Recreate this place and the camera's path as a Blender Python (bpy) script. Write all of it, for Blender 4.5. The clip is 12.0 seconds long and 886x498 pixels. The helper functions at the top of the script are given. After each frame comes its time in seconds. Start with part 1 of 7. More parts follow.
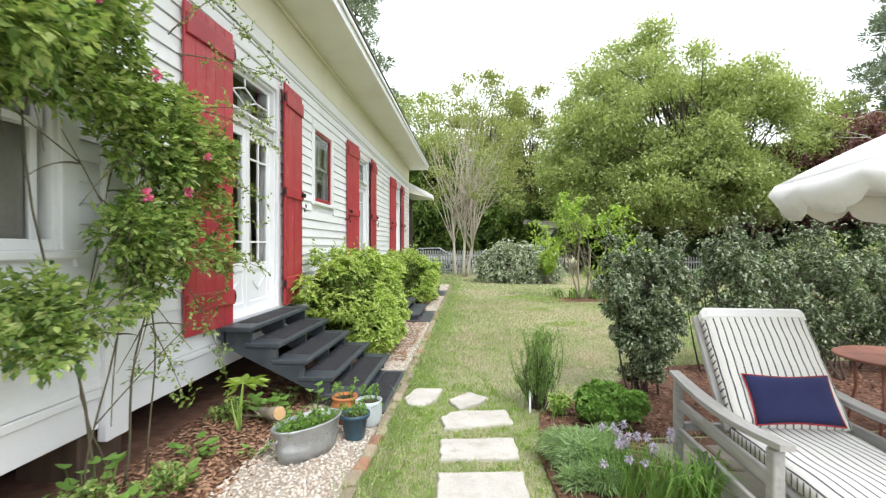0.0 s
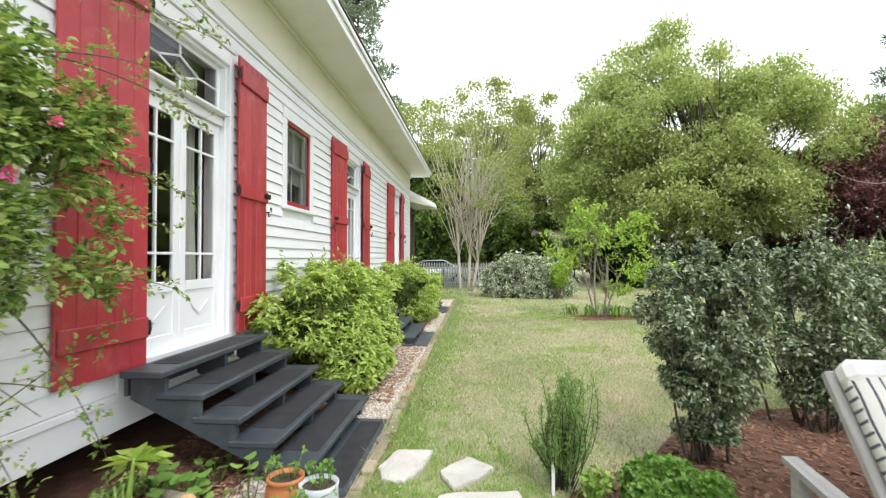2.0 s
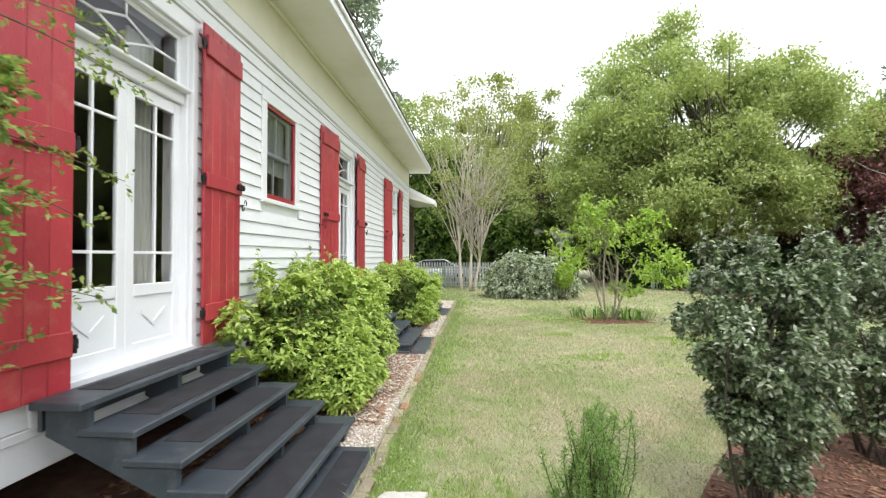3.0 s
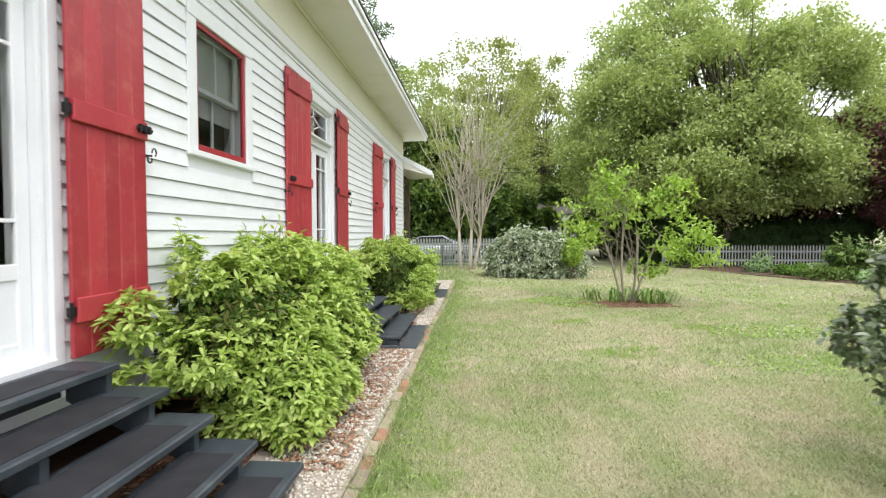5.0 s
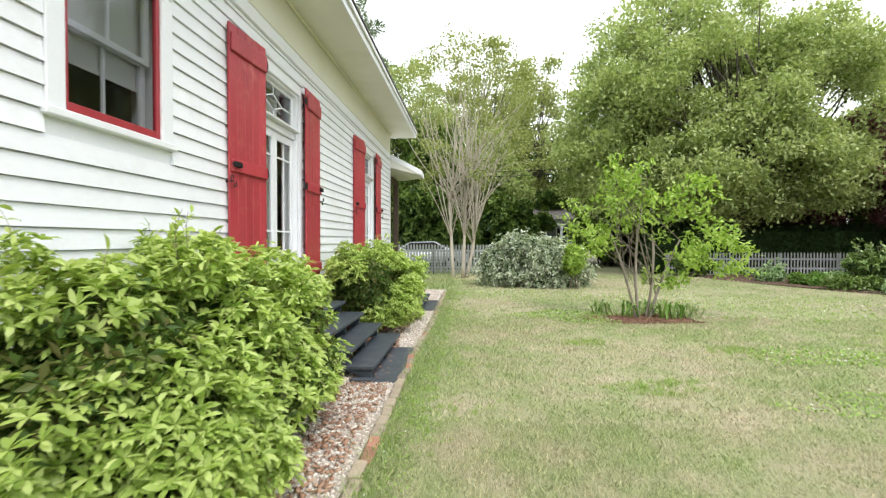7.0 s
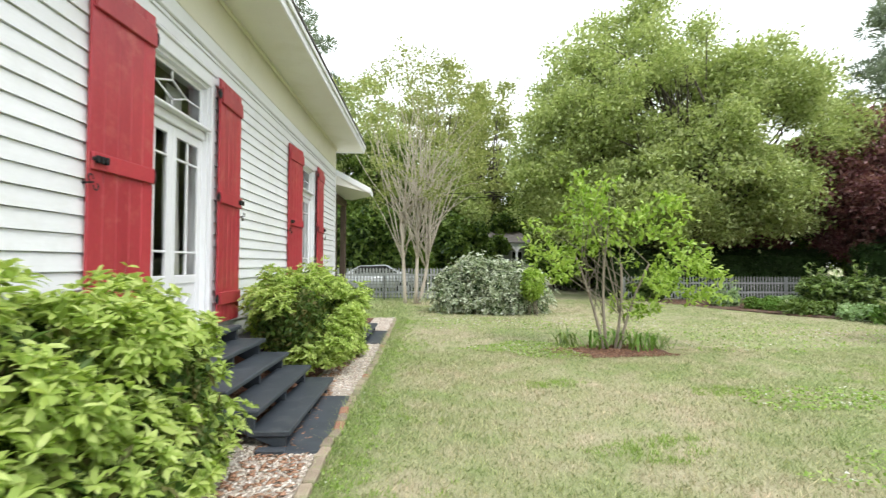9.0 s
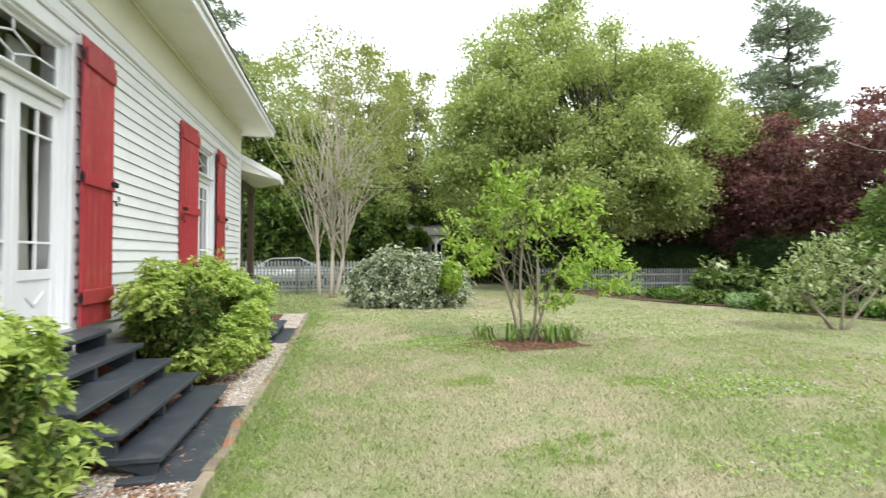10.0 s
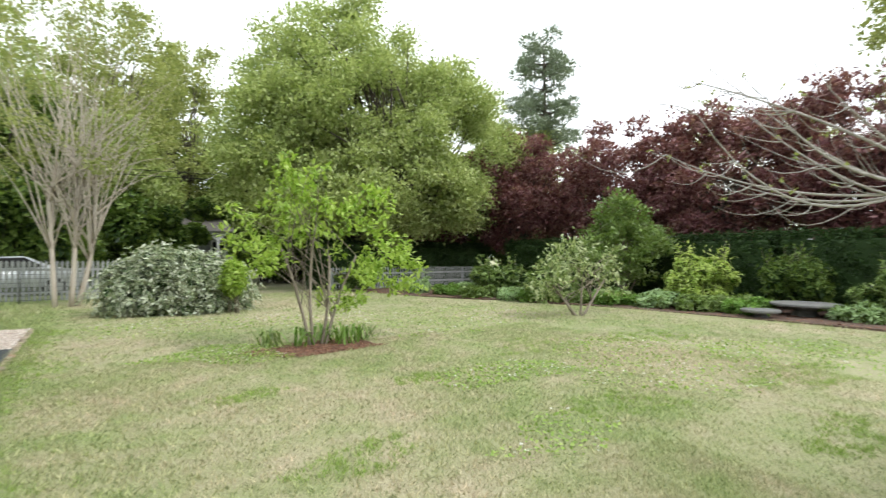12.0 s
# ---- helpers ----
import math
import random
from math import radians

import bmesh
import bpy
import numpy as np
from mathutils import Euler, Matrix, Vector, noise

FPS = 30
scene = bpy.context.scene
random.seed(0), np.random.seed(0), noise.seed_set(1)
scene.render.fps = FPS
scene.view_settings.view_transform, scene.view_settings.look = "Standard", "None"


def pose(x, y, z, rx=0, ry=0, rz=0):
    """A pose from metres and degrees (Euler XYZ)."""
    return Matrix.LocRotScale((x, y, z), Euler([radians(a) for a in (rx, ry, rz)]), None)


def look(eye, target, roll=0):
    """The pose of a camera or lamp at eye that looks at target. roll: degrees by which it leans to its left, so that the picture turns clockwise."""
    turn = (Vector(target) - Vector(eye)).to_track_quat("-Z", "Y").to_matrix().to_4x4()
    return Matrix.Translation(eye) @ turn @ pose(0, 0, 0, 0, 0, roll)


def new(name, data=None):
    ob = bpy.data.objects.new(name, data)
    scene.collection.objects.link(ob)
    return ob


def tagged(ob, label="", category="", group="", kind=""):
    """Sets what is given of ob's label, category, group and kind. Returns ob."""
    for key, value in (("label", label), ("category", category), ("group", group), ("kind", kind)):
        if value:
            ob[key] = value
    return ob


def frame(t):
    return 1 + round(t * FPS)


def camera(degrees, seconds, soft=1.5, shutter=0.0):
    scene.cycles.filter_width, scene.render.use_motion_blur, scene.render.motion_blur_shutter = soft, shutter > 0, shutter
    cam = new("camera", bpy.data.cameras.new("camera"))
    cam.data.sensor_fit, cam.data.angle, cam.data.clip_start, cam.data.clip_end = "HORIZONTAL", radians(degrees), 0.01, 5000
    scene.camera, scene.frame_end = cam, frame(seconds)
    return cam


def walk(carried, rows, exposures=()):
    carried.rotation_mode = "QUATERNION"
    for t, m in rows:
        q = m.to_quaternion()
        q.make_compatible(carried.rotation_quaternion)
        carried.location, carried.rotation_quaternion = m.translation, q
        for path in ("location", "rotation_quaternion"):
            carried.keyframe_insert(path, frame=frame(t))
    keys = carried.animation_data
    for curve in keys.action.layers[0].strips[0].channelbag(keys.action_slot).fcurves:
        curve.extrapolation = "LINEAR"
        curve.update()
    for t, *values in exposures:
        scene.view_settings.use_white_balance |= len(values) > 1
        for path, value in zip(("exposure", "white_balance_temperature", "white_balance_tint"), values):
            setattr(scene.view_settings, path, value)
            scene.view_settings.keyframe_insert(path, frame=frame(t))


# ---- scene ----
cam = camera(84.9, 12.0, soft=1.25, shutter=0.5)
PATH = [
    (0, (-0.147, -0.222, 1.561), (-0.26, 1.774, 1.547), 0.1),
    (0.5, (-0.088, 0.098, 1.557), (-0.227, 2.093, 1.544), 0.0),
    (1, (-0.082, 0.395, 1.563), (-0.23, 2.389, 1.566), 0.0),
    (1.5, (-0.084, 0.717, 1.576), (-0.229, 2.712, 1.579), 0.0),
    (2, (-0.083, 1.072, 1.562), (-0.225, 3.066, 1.598), -0.0),
    (2.5, (-0.073, 1.409, 1.556), (-0.221, 3.403, 1.603), -0.0),
    (3, (-0.104, 1.771, 1.566), (-0.251, 3.765, 1.599), -0.0),
    (5, (-0.149, 3.205, 1.523), (-0.294, 5.199, 1.461), -0.1),
    (5.5, (-0.171, 3.545, 1.499), (-0.313, 5.539, 1.424), -0.1),
    (6, (-0.156, 3.849, 1.498), (-0.297, 5.842, 1.411), -0.1),
    (6.5, (-0.185, 4.189, 1.484), (-0.311, 6.184, 1.416), -0.0),
    (8.5, (-0.134, 5.42, 1.483), (-0.178, 7.419, 1.535), 0.1),
    (9, (-0.12, 5.639, 1.486), (-0.049, 7.637, 1.548), 0.2),
    (9.5, (-0.065, 5.843, 1.48), (0.168, 7.828, 1.546), 0.2),
    (10, (-0.011, 6.016, 1.488), (0.386, 7.976, 1.52), 0.2),
    (10.5, (0.038, 6.148, 1.483), (0.619, 8.062, 1.49), 0.3),
    (11, (0.097, 6.202, 1.5), (0.879, 8.043, 1.507), 0.3),
    (11.5, (0.136, 6.213, 1.504), (1.112, 7.959, 1.52), 0.2),
    (12, (0.14, 6.236, 1.493), (1.297, 7.867, 1.523), 0.2),
]
walk(cam, [(t, look(eye, target, roll)) for t, eye, target, roll in PATH], [(0, 0.03), (9, 0.0), (12, -0.13)])

# ---------------------------------------------------------------- light: bright overcast
world = bpy.data.worlds.new("overcast")
scene.world = world
world.use_nodes = True
wn, wl = world.node_tree.nodes, world.node_tree.links
sky = wn.new("ShaderNodeTexSky")
sky.sky_type, sky.sun_disc = "NISHITA", False
sky.sun_elevation, sky.sun_rotation = radians(58), radians(150)
sky.dust_density, sky.air_density = 4.0, 1.0
sky_scale = wn.new("ShaderNodeVectorMath")
sky_scale.operation = "SCALE"
sky_scale.inputs["Scale"].default_value = 0.12
cloud = wn.new("ShaderNodeMix")
cloud.data_type = "RGBA"
cloud.inputs[0].default_value = 0.86
cloud.inputs[7].default_value = (0.935, 0.967, 1.0, 1)
wl.new(sky.outputs[0], sky_scale.inputs[0])
wl.new(sky_scale.outputs[0], cloud.inputs[6])
wl.new(cloud.outputs[2], wn["Background"].inputs[0])
wn["Background"].inputs[1].default_value = 2.2

sun_data = bpy.data.lights.new("sun", "SUN")
sun_data.energy, sun_data.angle, sun_data.color = 2.0, radians(18), (1.0, 0.98, 0.95)
sun = new("sun", sun_data)
sun.matrix_world = look((8, -6, 20), (0, 8, 0))

# ---------------------------------------------------------------- materials
def shader(name):
    m = bpy.data.materials.new(name)
    m.use_nodes = True
    return m, m.node_tree.nodes, m.node_tree.links, m.node_tree.nodes["Principled BSDF"]


def noise_node(nt, links, scale, detail=4.0, coord="Object", rough=0.55):
    tc = nt.new("ShaderNodeTexCoord")
    n = nt.new("ShaderNodeTexNoise")
    n.inputs["Scale"].default_value, n.inputs["Detail"].default_value, n.inputs["Roughness"].default_value = scale, detail, rough
    links.new(tc.outputs[coord], n.inputs["Vector"])
    return n


def ramp(nt, links, source, stops):
    r = nt.new("ShaderNodeValToRGB")
    e = r.color_ramp.elements
    while len(e) < len(stops):
        e.new(0.5)
    for el, (p, c) in zip(e, stops):
        el.position, el.color = p, (*c, 1)
    links.new(source, r.inputs[0])
    return r


def mixed(nt, links, a, b, fac, mode="MIX"):
    mx = nt.new("ShaderNodeMix")
    mx.data_type, mx.blend_type = "RGBA", mode
    for sock, v in ((mx.inputs[0], fac), (mx.inputs[6], a), (mx.inputs[7], b)):
        if isinstance(v, (int, float)):
            sock.default_value = v
        elif isinstance(v, tuple):
            sock.default_value = (*v, 1)
        else:
            links.new(v, sock)
    return mx.outputs[2]


def surface(name, c1, c2, scale=6.0, fine=60.0, rough=0.6, bump=0.2, stain=None, stain_scale=1.5, metal=0.0, stretch=None, per_piece=0.0, grain_mix=0.6):
    """Two-scale procedural surface: broad tone, fine grain, optional stains, bump."""
    m, nt, lk, p = shader(name)
    a = noise_node(nt, lk, scale)
    b = noise_node(nt, lk, fine, 6)
    if stretch:
        for n in (a, b):
            mp = nt.new("ShaderNodeMapping")
            mp.inputs["Scale"].default_value = stretch
            lk.new(n.inputs["Vector"].links[0].from_socket, mp.inputs["Vector"])
            lk.new(mp.outputs[0], n.inputs["Vector"])
    col = ramp(nt, lk, a.outputs[0], [(0.3, c1), (0.7, c2)]).outputs[0]
    grain = ramp(nt, lk, b.outputs[0], [(0.25, (0.8, 0.8, 0.8)), (0.75, (1.15, 1.15, 1.15))]).outputs[0]
    col = mixed(nt, lk, col, grain, grain_mix, "MULTIPLY")
    if per_piece:
        oi = nt.new("ShaderNodeObjectInfo")
        v = ramp(nt, lk, oi.outputs["Random"], [(0, (1 - per_piece,) * 3), (1, (1 + per_piece,) * 3)]).outputs[0]
        col = mixed(nt, lk, col, v, 1.0, "MULTIPLY")
    if stain:
        s = noise_node(nt, lk, stain_scale, 8, rough=0.7)
        f = ramp(nt, lk, s.outputs[0], [(0.52, (0, 0, 0)), (0.72, (1, 1, 1))]).outputs[0]
        col = mixed(nt, lk, col, stain, f)
    lk.new(col, p.inputs["Base Color"])
    p.inputs["Roughness"].default_value, p.inputs["Metallic"].default_value = rough, metal
    bp = nt.new("ShaderNodeBump")
    bp.inputs["Strength"].default_value, bp.inputs["Distance"].default_value = bump, 0.01
    lk.new(b.outputs[0], bp.inputs["Height"])
    lk.new(bp.outputs[0], p.inputs["Normal"])
    return m


def foliage(name, colours, rough=0.5, through_light=0.35, patch=0.6, patch_tint=(0.75, 0.8, 0.7)):
    """Leaves: a colour for each leaf, broad tonal patches, light passing through."""
    m, nt, lk, p = shader(name)
    g = nt.new("ShaderNodeNewGeometry")
    n = len(colours)
    col = ramp(nt, lk, g.outputs["Random Per Island"], [(i / max(1, n - 1), c) for i, c in enumerate(colours)]).outputs[0]
    a = noise_node(nt, lk, 1.3, 3)
    f = ramp(nt, lk, a.outputs[0], [(0.4, (0, 0, 0)), (0.65, (patch,) * 3)]).outputs[0]
    col = mixed(nt, lk, col, mixed(nt, lk, col, patch_tint, 1.0, "MULTIPLY"), f)
    lk.new(col, p.inputs["Base Color"])
    p.inputs["Roughness"].default_value = rough
    p.inputs["Specular IOR Level"].default_value = 0.5 if rough < 0.4 else 0.25
    tr = nt.new("ShaderNodeBsdfTranslucent")
    lk.new(mixed(nt, lk, col, (1.15, 1.2, 0.7), 1.0, "MULTIPLY"), tr.inputs[0])
    mx = nt.new("ShaderNodeMixShader")
    mx.inputs[0].default_value = through_light
    lk.new(p.outputs[0], mx.inputs[1])
    lk.new(tr.outputs[0], mx.inputs[2])
    lk.new(mx.outputs[0], nt["Material Output"].inputs[0])
    return m


def scatter_mat(name, colours, rough=0.8):
    m, nt, lk, p = shader(name)
    g = nt.new("ShaderNodeNewGeometry")
    n = len(colours)
    col = ramp(nt, lk, g.outputs["Random Per Island"], [(i / max(1, n - 1), c) for i, c in enumerate(colours)]).outputs[0]
    b = noise_node(nt, lk, 90, 4)
    col = mixed(nt, lk, col, ramp(nt, lk, b.outputs[0], [(0.3, (0.75,) * 3), (0.7, (1.15,) * 3)]).outputs[0], 0.7, "MULTIPLY")
    lk.new(col, p.inputs["Base Color"])
    p.inputs["Roughness"].default_value = rough
    return m


def lawn_colour(nt, lk, dry, green):
    """Straw-dry turf with green patches, the same pattern for the soil sheet and for the blades."""
    g = nt.new("ShaderNodeNewGeometry")
    outs = []
    for scale, detail in ((0.35, 3.0), (2.2, 5.0)):
        n = nt.new("ShaderNodeTexNoise")
        n.inputs["Scale"].default_value, n.inputs["Detail"].default_value = scale, detail
        lk.new(g.outputs["Position"], n.inputs["Vector"])
        outs.append(n.outputs[0])
    add = nt.new("ShaderNodeMath")
    add.operation = "ADD"
    lk.new(outs[0], add.inputs[0])
    lk.new(outs[1], add.inputs[1])
    half = nt.new("ShaderNodeMath")
    half.operation = "MULTIPLY"
    half.inputs[1].default_value = 0.5
    lk.new(add.outputs[0], half.inputs[0])
    f = ramp(nt, lk, half.outputs[0], [(0.38, (0, 0, 0)), (0.61, (1, 1, 1))]).outputs[0]
    sep = nt.new("ShaderNodeSeparateXYZ")
    lk.new(g.outputs["Position"], sep.inputs[0])
    edge = nt.new("ShaderNodeMapRange")
    edge.inputs["From Min"].default_value, edge.inputs["From Max"].default_value = -0.20, -0.95
    edge.inputs["To Min"].default_value, edge.inputs["To Max"].default_value = 0.0, 0.5
    lk.new(sep.outputs[0], edge.inputs["Value"])
    lush = nt.new("ShaderNodeMath")
    lush.operation, lush.use_clamp = "ADD", True
    lk.new(f, lush.inputs[0])
    lk.new(edge.outputs[0], lush.inputs[1])
    return mixed(nt, lk, dry, green, lush.outputs[0]), g


def grass_material(name):
    m, nt, lk, p = shader(name)
    col, g = lawn_colour(nt, lk, (0.525, 0.475, 0.325), (0.345, 0.42, 0.175))
    v = ramp(nt, lk, g.outputs["Random Per Island"], [(0, (0.6, 0.7, 0.55)), (0.55, (1.0, 1.0, 1.0)), (1, (1.5, 1.4, 1.45))]).outputs[0]
    col = mixed(nt, lk, col, v, 1.0, "MULTIPLY")
    lk.new(col, p.inputs["Base Color"])
    p.inputs["Roughness"].default_value = 0.6
    tr = nt.new("ShaderNodeBsdfTranslucent")
    lk.new(col, tr.inputs[0])
    mx = nt.new("ShaderNodeMixShader")
    mx.inputs[0].default_value = 0.3
    lk.new(p.outputs[0], mx.inputs[1])
    lk.new(tr.outputs[0], mx.inputs[2])
    lk.new(mx.outputs[0], nt["Material Output"].inputs[0])
    return m


def soil_material(name):
    m, nt, lk, p = shader(name)
    col, g = lawn_colour(nt, lk, (0.45, 0.405, 0.27), (0.29, 0.34, 0.145))
    b = noise_node(nt, lk, 55, 6)
    col = mixed(nt, lk, col, ramp(nt, lk, b.outputs[0], [(0.3, (0.6,) * 3), (0.7, (1.2,) * 3)]).outputs[0], 0.8, "MULTIPLY")
    lk.new(col, p.inputs["Base Color"])
    p.inputs["Roughness"].default_value = 0.9
    bp = nt.new("ShaderNodeBump")
    bp.inputs["Strength"].default_value, bp.inputs["Distance"].default_value = 0.7, 0.03
    lk.new(b.outputs[0], bp.inputs["Height"])
    lk.new(bp.outputs[0], p.inputs["Normal"])
    return m


def glass_material(name, tint=(0.92, 0.95, 0.94)):
    m, nt, lk, p = shader(name)
    t = nt.new("ShaderNodeBsdfTransparent")
    t.inputs[0].default_value = (*tint, 1)
    g = nt.new("ShaderNodeBsdfGlossy")
    g.inputs["Roughness"].default_value = 0.01
    fr = nt.new("ShaderNodeFresnel")
    fr.inputs[0].default_value = 1.5
    wob = noise_node(nt, lk, 3.0, 2)
    bp = nt.new("ShaderNodeBump")
    bp.inputs["Strength"].default_value, bp.inputs["Distance"].default_value = 0.05, 0.01
    lk.new(wob.outputs[0], bp.inputs["Height"])
    lk.new(bp.outputs[0], g.inputs["Normal"])
    mx = nt.new("ShaderNodeMixShader")
    lk.new(fr.outputs[0], mx.inputs[0])
    lk.new(t.outputs[0], mx.inputs[1])
    lk.new(g.outputs[0], mx.inputs[2])
    lk.new(mx.outputs[0], nt["Material Output"].inputs[0])
    return m


def stripe_material(name, axis, base, line, pitch, width):
    """Woven ticking: dark yarn lines on a light cloth, along one local axis."""
    m, nt, lk, p = shader(name)
    tc = nt.new("ShaderNodeTexCoord")
    sep = nt.new("ShaderNodeSeparateXYZ")
    lk.new(tc.outputs["Object"], sep.inputs[0])
    md = nt.new("ShaderNodeMath")
    md.operation = "PINGPONG"
    md.inputs[1].default_value = pitch / 2
    lk.new(sep.outputs[axis], md.inputs[0])
    lt = nt.new("ShaderNodeMath")
    lt.operation = "LESS_THAN"
    lt.inputs[1].default_value = width / 2
    lk.new(md.outputs[0], lt.inputs[0])
    weave = noise_node(nt, lk, 180, 3)
    cloth = ramp(nt, lk, weave.outputs[0], [(0.3, tuple(0.9 * c for c in base)), (0.7, base)]).outputs[0]
    lk.new(mixed(nt, lk, cloth, line, lt.outputs[0]), p.inputs["Base Color"])
    p.inputs["Roughness"].default_value = 0.9
    bp = nt.new("ShaderNodeBump")
    bp.inputs["Strength"].default_value, bp.inputs["Distance"].default_value = 0.25, 0.004
    lk.new(weave.outputs[0], bp.inputs["Height"])
    lk.new(bp.outputs[0], p.inputs["Normal"])
    return m


M_SIDING = surface("white_siding_paint", (0.77, 0.785, 0.81), (0.81, 0.825, 0.85), 3, 40, 0.5, 0.08, stain=(0.70, 0.71, 0.71), stain_scale=1.6, stretch=(1, 0.25, 1), per_piece=0.03, grain_mix=0.2)
M_WHITE = surface("white_trim_paint", (0.77, 0.785, 0.81), (0.82, 0.835, 0.86), 1.5, 60, 0.4, 0.05, grain_mix=0.15)
M_CREAM = surface("cream_frieze_paint", (0.72, 0.70, 0.58), (0.77, 0.75, 0.63), 1.2, 40, 0.55, 0.06, stain=(0.66, 0.64, 0.50), stain_scale=0.8, grain_mix=0.15)
M_SOFFIT = surface("soffit_paint", (0.74, 0.73, 0.66), (0.79, 0.78, 0.71), 1.2, 40, 0.55, 0.06, stain=(0.68, 0.66, 0.56), stain_scale=0.9, grain_mix=0.15)
M_RED = surface("red_shutter_paint", (0.36, 0.028, 0.042), (0.43, 0.044, 0.056), 4, 70, 0.45, 0.15, stain=(0.47, 0.10, 0.09), stain_scale=5.0, stretch=(1, 4, 0.3), per_piece=0.12)
M_REDTRIM = surface("red_sash_paint", (0.30, 0.02, 0.03), (0.36, 0.03, 0.04), 6, 60, 0.4, 0.08)
M_IRON = surface("black_wrought_iron", (0.015, 0.015, 0.016), (0.03, 0.03, 0.03), 20, 120, 0.5, 0.2, metal=0.6)
M_STEP = surface("slate_blue_step_paint", (0.032, 0.041, 0.052), (0.052, 0.063, 0.077), 4, 60, 0.5, 0.12, stain=(0.085, 0.095, 0.105), stain_scale=5, per_piece=0.1)
M_GRIT = surface("black_grit_tread", (0.012, 0.012, 0.016), (0.03, 0.03, 0.036), 8, 320, 0.85, 0.5)
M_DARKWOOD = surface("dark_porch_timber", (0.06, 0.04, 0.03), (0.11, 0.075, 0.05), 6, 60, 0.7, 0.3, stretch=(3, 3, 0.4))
M_INTERIOR = surface("interior_plaster", (0.30, 0.28, 0.25), (0.36, 0.34, 0.30), 2, 40, 0.8, 0.05)
M_CURTAIN = surface("linen_curtain", (0.72, 0.70, 0.66), (0.78, 0.76, 0.72), 4, 160, 0.9, 0.15)
M_GLASS = glass_material("window_glass")
M_ROOF = surface("roof_shingle", (0.10, 0.09, 0.085), (0.16, 0.15, 0.14), 3, 30, 0.9, 0.6)
M_SOIL = soil_material("turf_soil")
M_BLADE = grass_material("grass_blade")
M_MULCHBED = surface("red_mulch_soil", (0.085, 0.04, 0.027), (0.185, 0.09, 0.058), 9, 60, 0.95, 0.9)
M_LEAFMOULD = surface("dark_leaf_mould", (0.075, 0.05, 0.036), (0.15, 0.095, 0.07), 7, 50, 0.95, 0.9)
M_LITTER = scatter_mat("fallen_leaf", [(0.30, 0.16, 0.10), (0.46, 0.27, 0.17), (0.38, 0.20, 0.12), (0.52, 0.36, 0.25)])
M_CHIP = scatter_mat("mulch_chip", [(0.11, 0.05, 0.03), (0.23, 0.105, 0.062), (0.34, 0.185, 0.115), (0.18, 0.11, 0.075)])
M_GRAVELBED = surface("gravel_fines", (0.34, 0.29, 0.24), (0.48, 0.42, 0.36), 12, 70, 0.95, 0.9)
M_PEBBLE = scatter_mat("gravel_pebble", [(0.58, 0.50, 0.42), (0.72, 0.66, 0.58), (0.48, 0.37, 0.30), (0.80, 0.77, 0.72), (0.60, 0.50, 0.41)])
M_BRICK = surface("edging_brick", (0.29, 0.23, 0.17), (0.40, 0.33, 0.25), 7, 70, 0.9, 0.7, stain=(0.26, 0.28, 0.15), stain_scale=3, per_piece=0.25)
M_BRICKRED = surface("edging_brick_red", (0.33, 0.15, 0.10), (0.42, 0.22, 0.15), 7, 70, 0.9, 0.7, per_piece=0.2)
M_SLAB = surface("limestone_slab", (0.49, 0.465, 0.43), (0.60, 0.575, 0.54), 4, 60, 0.85, 0.5, stain=(0.40, 0.38, 0.33), stain_scale=9, per_piece=0.05)
M_PAVER = surface("patio_stone", (0.24, 0.21, 0.17), (0.36, 0.32, 0.26), 4, 60, 0.9, 0.5, stain=(0.18, 0.20, 0.12), stain_scale=2, per_piece=0.2)
M_TEAK = surface("weathered_teak", (0.34, 0.33, 0.32), (0.46, 0.45, 0.43), 5, 80, 0.75, 0.35, stretch=(6, 0.6, 6))
M_TICK_X = stripe_material("ticking_cloth", 0, (0.83, 0.82, 0.78), (0.10, 0.10, 0.12), 0.046, 0.009)
M_TICK_Y = stripe_material("ticking_cloth_side", 1, (0.83, 0.82, 0.78), (0.10, 0.10, 0.12), 0.046, 0.012)
M_CANVAS = surface("white_canvas", (0.80, 0.80, 0.79), (0.85, 0.85, 0.84), 4, 200, 0.9, 0.15)
M_NAVY = surface("navy_cloth", (0.018, 0.022, 0.085), (0.028, 0.034, 0.12), 5, 220, 0.9, 0.3)
M_PIPING = surface("red_piping", (0.40, 0.03, 0.03), (0.5, 0.05, 0.05), 10, 200, 0.8, 0.1)
M_RUST = surface("rusty_table_top", (0.20, 0.075, 0.045), (0.30, 0.12, 0.08), 6, 80, 0.7, 0.4)
M_ZINC = surface("galvanised_zinc", (0.36, 0.38, 0.39), (0.50, 0.52, 0.53), 8, 90, 0.45, 0.15, metal=0.6, stain=(0.30, 0.31, 0.30), stain_scale=6)
M_TERRA = surface("terracotta", (0.48, 0.17, 0.06), (0.60, 0.25, 0.10), 8, 90, 0.8, 0.25)
M_POTBLUE = surface("teal_glazed_pot", (0.03, 0.075, 0.11), (0.05, 0.11, 0.15), 8, 90, 0.35, 0.1)
M_POTWHITE = surface("pale_stoneware_pot", (0.50, 0.56, 0.60), (0.60, 0.66, 0.69), 8, 90, 0.4, 0.12)
M_EARTH = surface("potting_soil", (0.05, 0.035, 0.025), (0.09, 0.065, 0.045), 20, 90, 0.95, 0.8)
